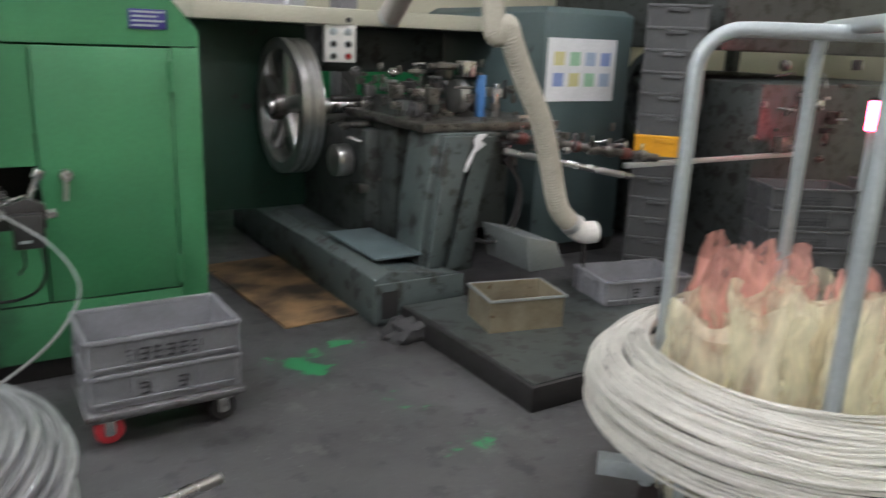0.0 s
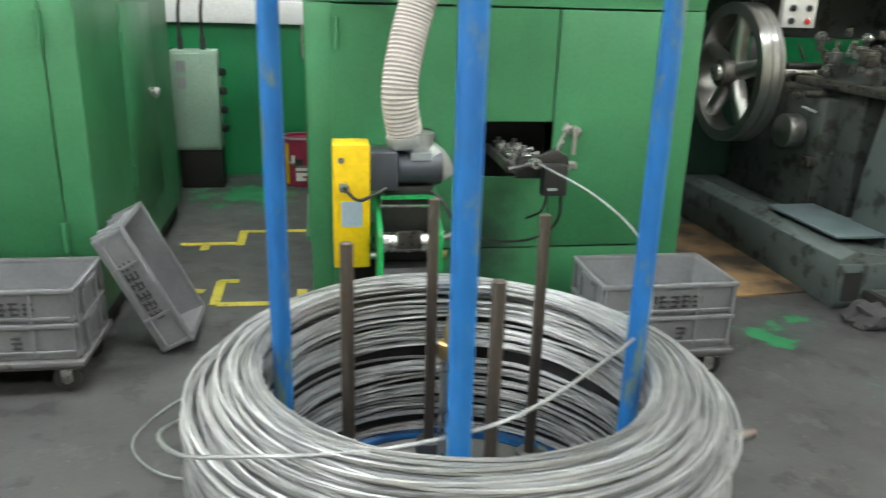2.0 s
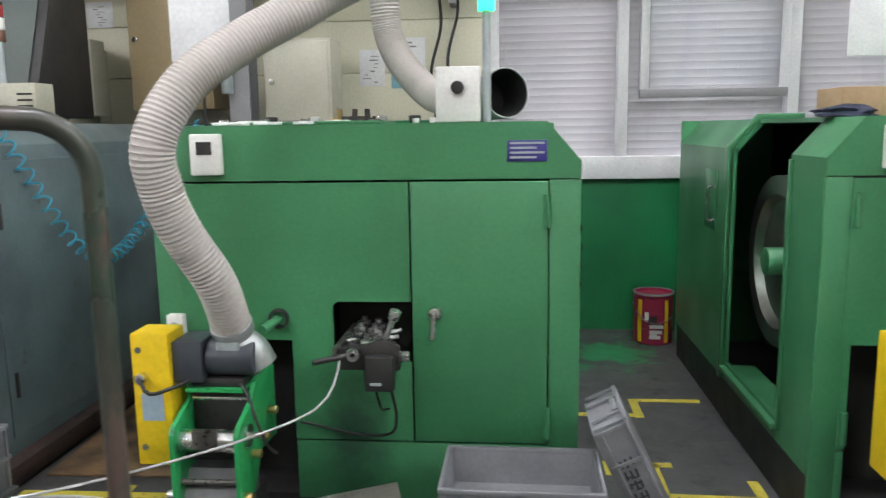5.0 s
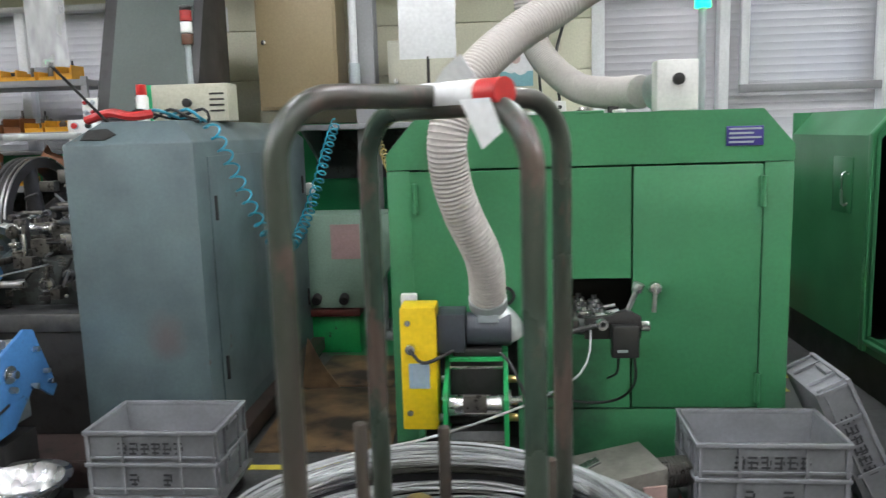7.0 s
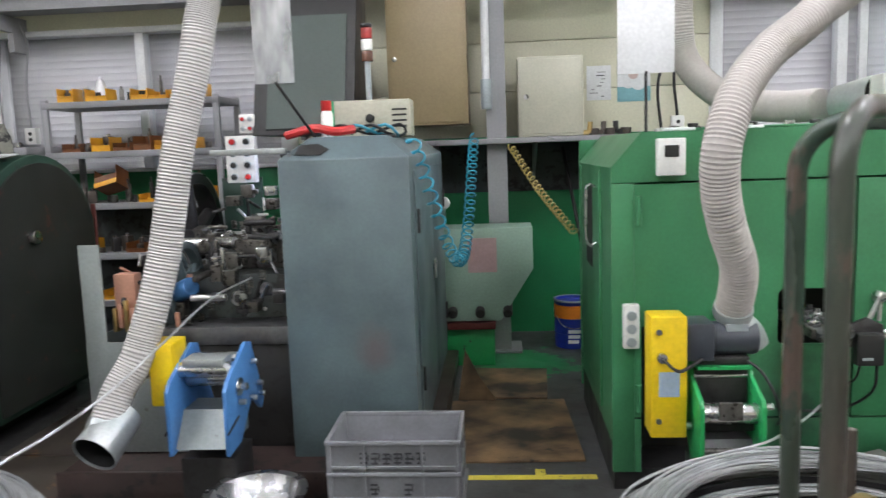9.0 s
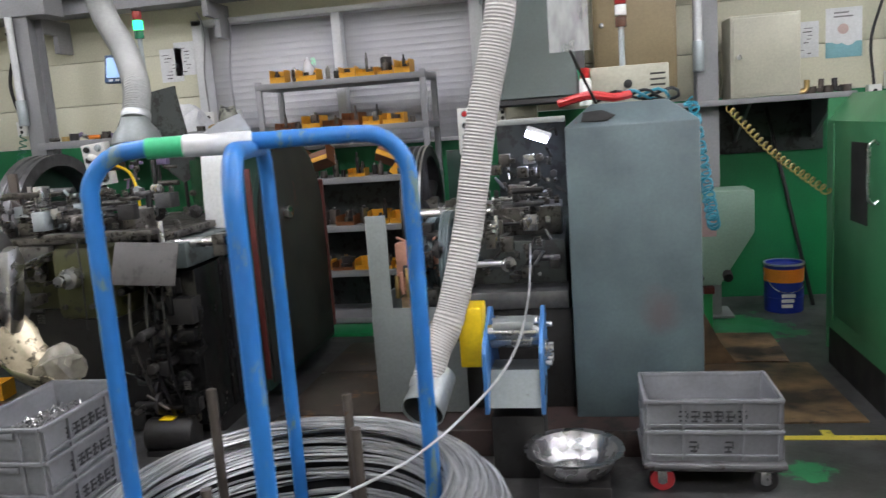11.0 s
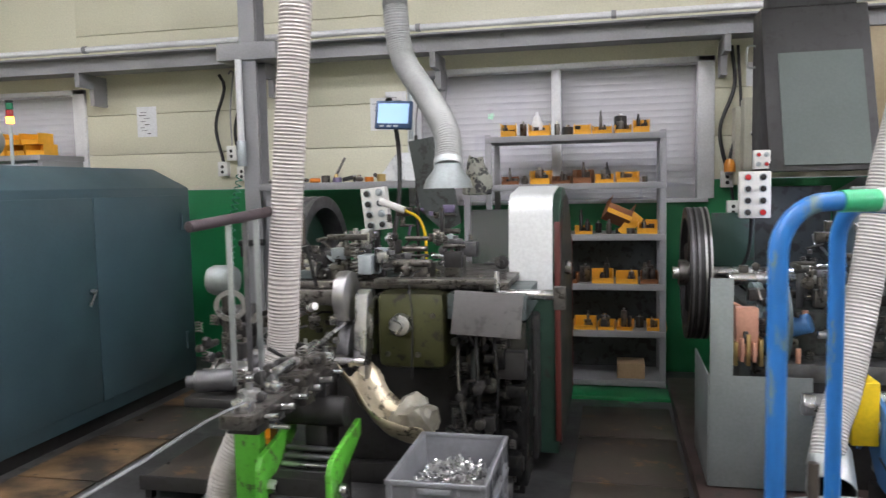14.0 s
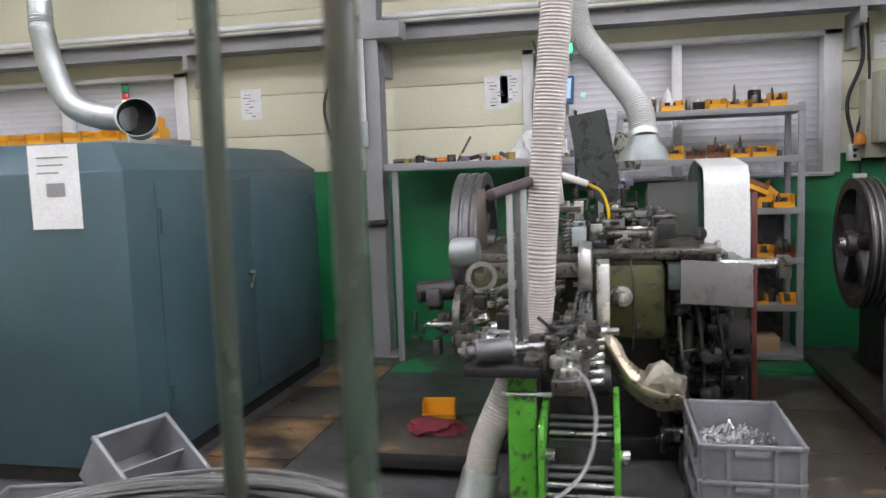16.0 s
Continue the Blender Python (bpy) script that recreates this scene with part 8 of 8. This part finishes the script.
part("barrel", rod(B(), (-0.1, 0, 0), (0.14, 0, 0.01), 0.03, 14, bev=0.006), KBLACK, ag)
part("grip", box(B(), -0.09, -0.015, -0.12, -0.05, 0.015, 0.0, 0.006), KBLACK, ag)

# ---- slate machine beside the first green cabinet ----
m0 = thing("forming_machine", (0, 0, 0), "slate grey oily forming machine with large flywheel", "machine", "open forming machines")
part("base_beam", prism(B(), [(1.78, 0.0), (2.30, 0.0), (2.30, 0.24), (1.86, 0.30), (1.78, 0.26)], 3.42, 5.9, "y", 0.008), SLATE, m0)
part("front_plate", box(B(), 1.77, 3.395, 0.03, 2.32, 3.42, 0.24, 0.004), SLATE, m0)
part("drip_plate", box(B(), 1.84, 3.55, 0.325, 2.14, 4.2, 0.34, 0.004), GREYBLUE, m0, "flat grey-blue plate")
part("plate_post", box(B(), 1.9, 3.7, 0.24, 2.08, 4.1, 0.325), IRON, m0)
part("upright_casting", prism(B(), [(2.12, 0.20), (2.48, 0.20), (2.52, 0.6), (2.62, 1.0), (2.2, 1.0), (2.14, 0.6)], 3.55, 3.85, "y", 0.015), SLATE, m0)
part("brace", prism(B(), [(2.28, 0.24), (2.40, 0.24), (2.56, 0.98), (2.44, 0.98)], 3.51, 3.56, "y", 0.006), SLATE, m0)
part("white_rag", prism(B(), [(2.34, 0.80), (2.37, 0.79), (2.42, 0.90), (2.49, 0.94), (2.46, 0.965), (2.50, 1.0), (2.44, 1.0), (2.41, 0.97), (2.42, 0.93)], 3.49, 3.508, "y", 0.004), PAPER, m0, "white rag caught on the brace")
# black plate painted on as the shaded hollow of the beam end
part("hollow_end_shade", box(B(), 1.80, 3.392, 0.05, 1.90, 3.394, 0.20), DARK, m0)
part("belt_wheel", rod(B(), (1.95, 4.35, 0.75), (2.05, 4.35, 0.75), 0.1, 24, bev=0.01), POLISH, m0)
part("pulley", rod(B(), (2.55, 3.95, 1.17), (2.62, 3.95, 1.17), 0.10, 26, bev=0.012), POLISH, m0)
part("body", box(B(), 2.1, 4.2, 0.25, 3.2, 5.8, 0.95, 0.03), DARKSLATE, m0)
part("column", box(B(), 2.2, 4.0, 0.3, 2.55, 4.4, 1.15, 0.02), DARKSLATE, m0)
part("table", box(B(), 2.15, 3.6, 1.0, 3.1, 4.6, 1.05, 0.008), OILSTEEL, m0)
wheel(m0, (1.80, 4.7, 1.05), 0.42, 0.14, 5, POLISH, "large polished steel flywheel")
part("main_shaft", rod(B(), (1.66, 4.7, 1.05), (2.4, 4.7, 1.05), 0.05, 18, bev=0.004), STEEL, m0)
# guard widened as a dark panel that shades the view beside the wheel
part("wheel_guard", box(B(), 0.98, 5.15, 0.3, 2.1, 5.2, 1.56, 0.01), GREEN_DARK, m0)
part("side_column", box(B(), 1.05, 4.6, 0, 1.15, 4.7, 1.56, 0.006), SHEET, m0)
part("canopy", box(B(), 1.2, 4.6, 1.56, 3.4, 5.6, 1.66, 0.008), BEIGE, m0)
part("canopy_post", box(B(), 1.25, 5.5, 0, 1.32, 5.58, 1.56, 0.004), SLATE, m0)
part("canopy_post", box(B(), 3.3, 5.5, 0, 3.37, 5.58, 1.56, 0.004), SLATE, m0)
part("hood", box(B(), 2.2, 5.1, 1.25, 3.2, 5.6, 1.555, 0.02), DARKSLATE, m0)
part("blue_cylinder", rod(B(), (2.72, 3.9, 1.05), (2.72, 3.9, 1.30), 0.03, 16, bev=0.004), FEED_BLUE, m0)
part("steel_cylinder", rod(B(), (2.82, 3.88, 1.05), (2.82, 3.88, 1.25), 0.022, 16, bev=0.004), STEEL, m0)
cluster(m0, (2.1, 3.7, 1.05), (3.0, 4.5, 1.24), 56, 41, STEELS)
cluster(m0, (2.05, 4.2, 0.5), (2.4, 4.55, 1.3), 46, 42, STEELS, 1.3)
cluster(m0, (2.5, 3.6, 0.75), (3.0, 4.0, 1.05), 24, 43, STEELS)
cluster(m0, (2.15, 3.7, 1.06), (3.0, 4.4, 1.36), 40, 45, STEELS, 1.4)
part("feed_bar", rod(B(), (2.65, 3.5, 0.98), (3.55, 3.2, 0.86), 0.025, 12, bev=0.003), OILSTEEL, m0)
part("feed_bar", rod(B(), (2.62, 3.5, 0.90), (3.35, 3.2, 0.76), 0.02, 12, bev=0.003), STEEL, m0)
part("feed_rail", box(B(), 3.3, 3.2, 0.81, 4.9, 3.24, 0.84, 0.004, pose(0, 0, 0, 0, 0, 0)), SHEET, m0)
cluster(m0, (2.7, 3.3, 0.9), (3.4, 3.5, 1.0), 16, 44, STEELS)
for k in range(8):
    u = 0.08 + 0.115 * k
    p = Vector((2.65, 3.5, 0.98)).lerp(Vector((3.55, 3.2, 0.86)), u)
    part("bar_collar", rod(B(), p + Vector((-0.02, 0.007, 0.003)), p + Vector((0.03, -0.01, -0.004)), 0.036, 14, bev=0.004), OILSTEEL if k % 3 else REDPAINT, m0)
    part("collar_stud", rod(B(), p + Vector((0, 0, 0.03)), p + Vector((0, 0, 0.075)), 0.009, 8), STEEL, m0)
part("brace_web", prism(B(), [(2.14, 0.26), (2.22, 0.26), (2.40, 0.99), (2.24, 0.99)], 3.49, 3.545, "y", 0.006), SLATE, m0)
part("hanging_loop", sweep(B(), smooth_path([(2.60, 3.46, 0.86), (2.70, 3.42, 0.68), (2.64, 3.40, 0.46), (2.50, 3.40, 0.40), (2.40, 3.42, 0.42)], 0.03), 0.009, 8), CABLE, m0)
part("drop_tube", sweep(B(), smooth_path([(2.62, 3.55, 0.95), (2.74, 3.5, 0.7), (2.66, 3.45, 0.48), (2.5, 3.45, 0.42)], 0.03), 0.012, 8), CABLE, m0)
part("chute", prism(B(), [(2.5, 0.5), (2.72, 0.45), (2.8, 0.3), (2.55, 0.3)], 3.1, 3.5, "y", 0.005), GUARDSHEET, m0)
control_panel((2.12, 4.62, 1.48), -10, 0.2, 0.30, 4, "white control panel with red and black buttons")
sl_ = thing("black_slab", (0, 0, 0), "black steel base slab with a scratched grey top", "slab")
part("block", box(B(), 1.91, 2.25, 0, 3.3, 3.38, 0.116, 0.006), IRON, sl_)
part("top_plate", box(B(), 1.93, 2.27, 0.1165, 3.28, 3.36, 0.1205), DARKSLATE, sl_, "scratched grey top plate")
bx0 = thing("steel_box", (2.32, 2.92, 0.121), "bronze-tinted open steel collecting box", "box", rz=-12)
bb4 = B()
for a in ((-0.2, -0.14, 0, 0.2, -0.134, 0.17), (-0.2, 0.134, 0, 0.2, 0.14, 0.17), (-0.2, -0.134, 0, -0.194, 0.134, 0.17), (0.194, -0.134, 0, 0.2, 0.134, 0.17), (-0.194, -0.134, 0, 0.194, 0.134, 0.006)):
    box(bb4, *a)
BRONZE = mat("bronze_steel", (0.40, 0.355, 0.26), 0.36, 0.6, dark=(0.22, 0.18, 0.12), amount=0.8, stain=(0.16, 0.09, 0.045), stain_at=0.6, scale=7)
part("shell", bb4, BRONZE, bx0)
for a in ((-0.212, -0.152, 0.2, -0.14), (-0.212, 0.14, 0.212, 0.152), (-0.212, -0.14, -0.2, 0.14), (0.2, -0.152, 0.212, 0.14)):
    part("folded_rim", box(B(), a[0], a[1], 0.158, a[2], a[3], 0.172, 0.003), SHEET, bx0)
# dark layer on the bottom stands in for the box's inside shade
part("inside_shade", box(B(), -0.19, -0.13, 0.007, 0.19, 0.13, 0.05, 0.01), DARKSLATE, bx0, "dark layer standing in for shade in the box")
crumple("rag", (1.88, 3.22, 0.0), (0.14, 0.1, 0.08), mat("dark_grey_rag", (0.04, 0.04, 0.042), 0.9), "dark grey rag lump on the floor by the machine", "rag", 2)
crate((3.2, 2.98, 0.121), -12, "grey crates", "empty grey plastic crate beside the machine")
hose([(2.92, 3.2, 0.50), (2.80, 3.2, 0.62), (2.72, 3.2, 0.85), (2.64, 3.2, 1.08), (2.50, 3.2, 1.32), (2.38, 3.2, 1.56), (2.3, 3.25, 1.9), (2.3, 3.3, 5.38)], 0.06, "dusty beige corrugated hose at the slate machine", mat("beige_hose", (0.42, 0.40, 0.33), 0.6, scale=5, bump=0.03))
eb2 = thing("hose_elbow", (2.95, 3.2, 0.121), "white dusty elbow at the hose's low end", "hose fitting")
part("bend", sweep(B(), smooth_path([(-0.03, 0, 0.40), (0.0, 0, 0.36), (0.06, -0.01, 0.335), (0.12, -0.02, 0.335)], 0.02), 0.065, 18), WHITE, eb2)
part("stay", rod(B(), (0.07, 0.0, 0.0), (0.07, 0.0, 0.30), 0.014, 10), IRON, eb2)
hose([(2.3, 4.3, 1.62), (2.2, 4.0, 1.72), (2.1, 3.7, 1.85), (2.0, 3.6, 2.3), (2.0, 3.6, 5.38)], 0.07, "grey hose rising over the slate machine")
sc = hip_cabinet("machine_enclosure", 3.35, 4.1, 4.15, 5.6, 0.1, 1.70, 0.05, TEALGREY, "blue-grey enclosure with a printed poster on its face")
PALES = [mat("pale_print", c, 0.7, bump=0) for c in ((0.25, 0.33, 0.6), (0.65, 0.62, 0.3), (0.35, 0.6, 0.4), (0.4, 0.5, 0.65))]
ps = thing("wall_poster", (3.38, 4.098, 1.12), "white printed chart with blue, yellow and green boxes", "poster")
part("sheet", box(B(), 0, -0.004, 0, 0.62, -0.002, 0.42), PAPER, ps)
for k in range(4):
    for q in range(2):
        part("chart_box", box(B(), 0.06 + 0.14 * k, -0.0055, 0.1 + 0.14 * q, 0.15 + 0.14 * k, -0.004, 0.19 + 0.14 * q), (PALES)[(k + q) % 4], ps)
DARKCRATE = mat("dark_crate_plastic", (0.075, 0.078, 0.082), 0.5, scale=5)
for k in range(13):
    crate((4.05, 3.62, 0.001 + 0.135 * k), 43, "dark crates in a stack", "dark grey plastic crate in a tall stack" if k != 6 else "yellow plastic crate in a tall stack", paint=BIN if k == 6 else DARKCRATE)
for k in range(5):
    crate((4.62, 2.92, 0.001 + 0.135 * k), -30, "dark crates in low stacks", "dark grey plastic crate in a low stack", paint=DARKCRATE)
    crate((5.45, 2.72, 0.001 + 0.135 * k), -24, "dark crates in low stacks", "dark grey plastic crate in a low stack", paint=DARKCRATE)
# dark machine farther along
mx = thing("forming_machine", (0, 0, 0), "dark machine with round wheels farther along the row", "machine", "open forming machines")
part("body", box(B(), 4.6, 3.3, 0, 6.8, 5.4, 1.3, 0.03), DARKSLATE, mx)
part("hood", box(B(), 4.5, 3.6, 1.5, 6.9, 5.4, 2.5, 0.02), DARKSLATE, mx)
part("hood_post", box(B(), 6.7, 5.2, 1.3, 6.8, 5.3, 1.5), SLATE, mx)
part("hood_post", box(B(), 4.7, 5.2, 1.3, 4.8, 5.3, 1.5), SLATE, mx)
wheel(mx, (4.5, 4.1, 1.15), 0.35, 0.12, 4, SLATE, "dark grey wheel")
cluster(mx, (4.5, 3.05, 0.8), (5.4, 3.3, 1.45), 30, 51, STEELS)
LAMPR2 = glow("bright_red_signal", (1.0, 0.04, 0.10), 60)
signal_tower((4.9, 2.7, 0.0), 1.75, (LAMPR2, LAMPR2, LAMPR2), "signal tower with red lamps lit")
# wrapped bundles standing in the silver stand's coil
def bundle(at, r, h, material, seed, label):
    """Upright wrapped bundle: a pleated, slightly leaning column with a gathered top."""
    bm = B()
    prof = []
    for k in range(14):
        u = k / 13
        prof.append((r * (1.0 - 0.22 * math.sin(math.pi * u)) * min(1, (1.12 - u) * 6) ** 0.5, h * u))
    lathe(bm, prof, 40)
    for v in bm.verts:
        a = math.atan2(v.co.y, v.co.x)
        d = 1 + 0.12 * math.sin(5 * a + seed) + 0.06 * math.sin(11 * a + 2 * seed) + 0.35 * noise.noise(v.co * 9 + Vector((seed, 0, 0)))
        v.co.x, v.co.y = v.co.x * d + 0.08 * v.co.z * math.sin(seed), v.co.y * d + 0.08 * v.co.z * math.cos(seed)
        v.co.z *= 1 + 0.05 * math.sin(3 * a + seed) + 0.03 * noise.noise(v.co * 12)
    solid("wrapped_bundle", bm, material, label, "bundle", "wrapped bundles in the coil", at=at)


for k in range(8):
    a = 2 * math.pi * k / 8 + 0.3
    bundle((2.10 + 0.26 * math.cos(a), 1.25 + 0.26 * math.sin(a), 0.116), 0.12, 0.66 + 0.07 * (k % 3), WRAPPINK if k in (1, 2, 7) else WRAP, k * 1.7, "bundle of wire ends in clouded plastic wrap")
bundle((2.10, 1.25, 0.116), 0.12, 0.68, WRAP, 9.0, "bundle of wire ends in clouded plastic wrap")
sb3 = thing("brake_bar", (2.10, 1.25, 0.2), "bright steel bar under the silver stand", "bar", rz=190)
part("bar", rod(B(), (0.3, 0.02, 0), (0.86, -0.1, 0), 0.014, 12, bev=0.003), STEEL, sb3)
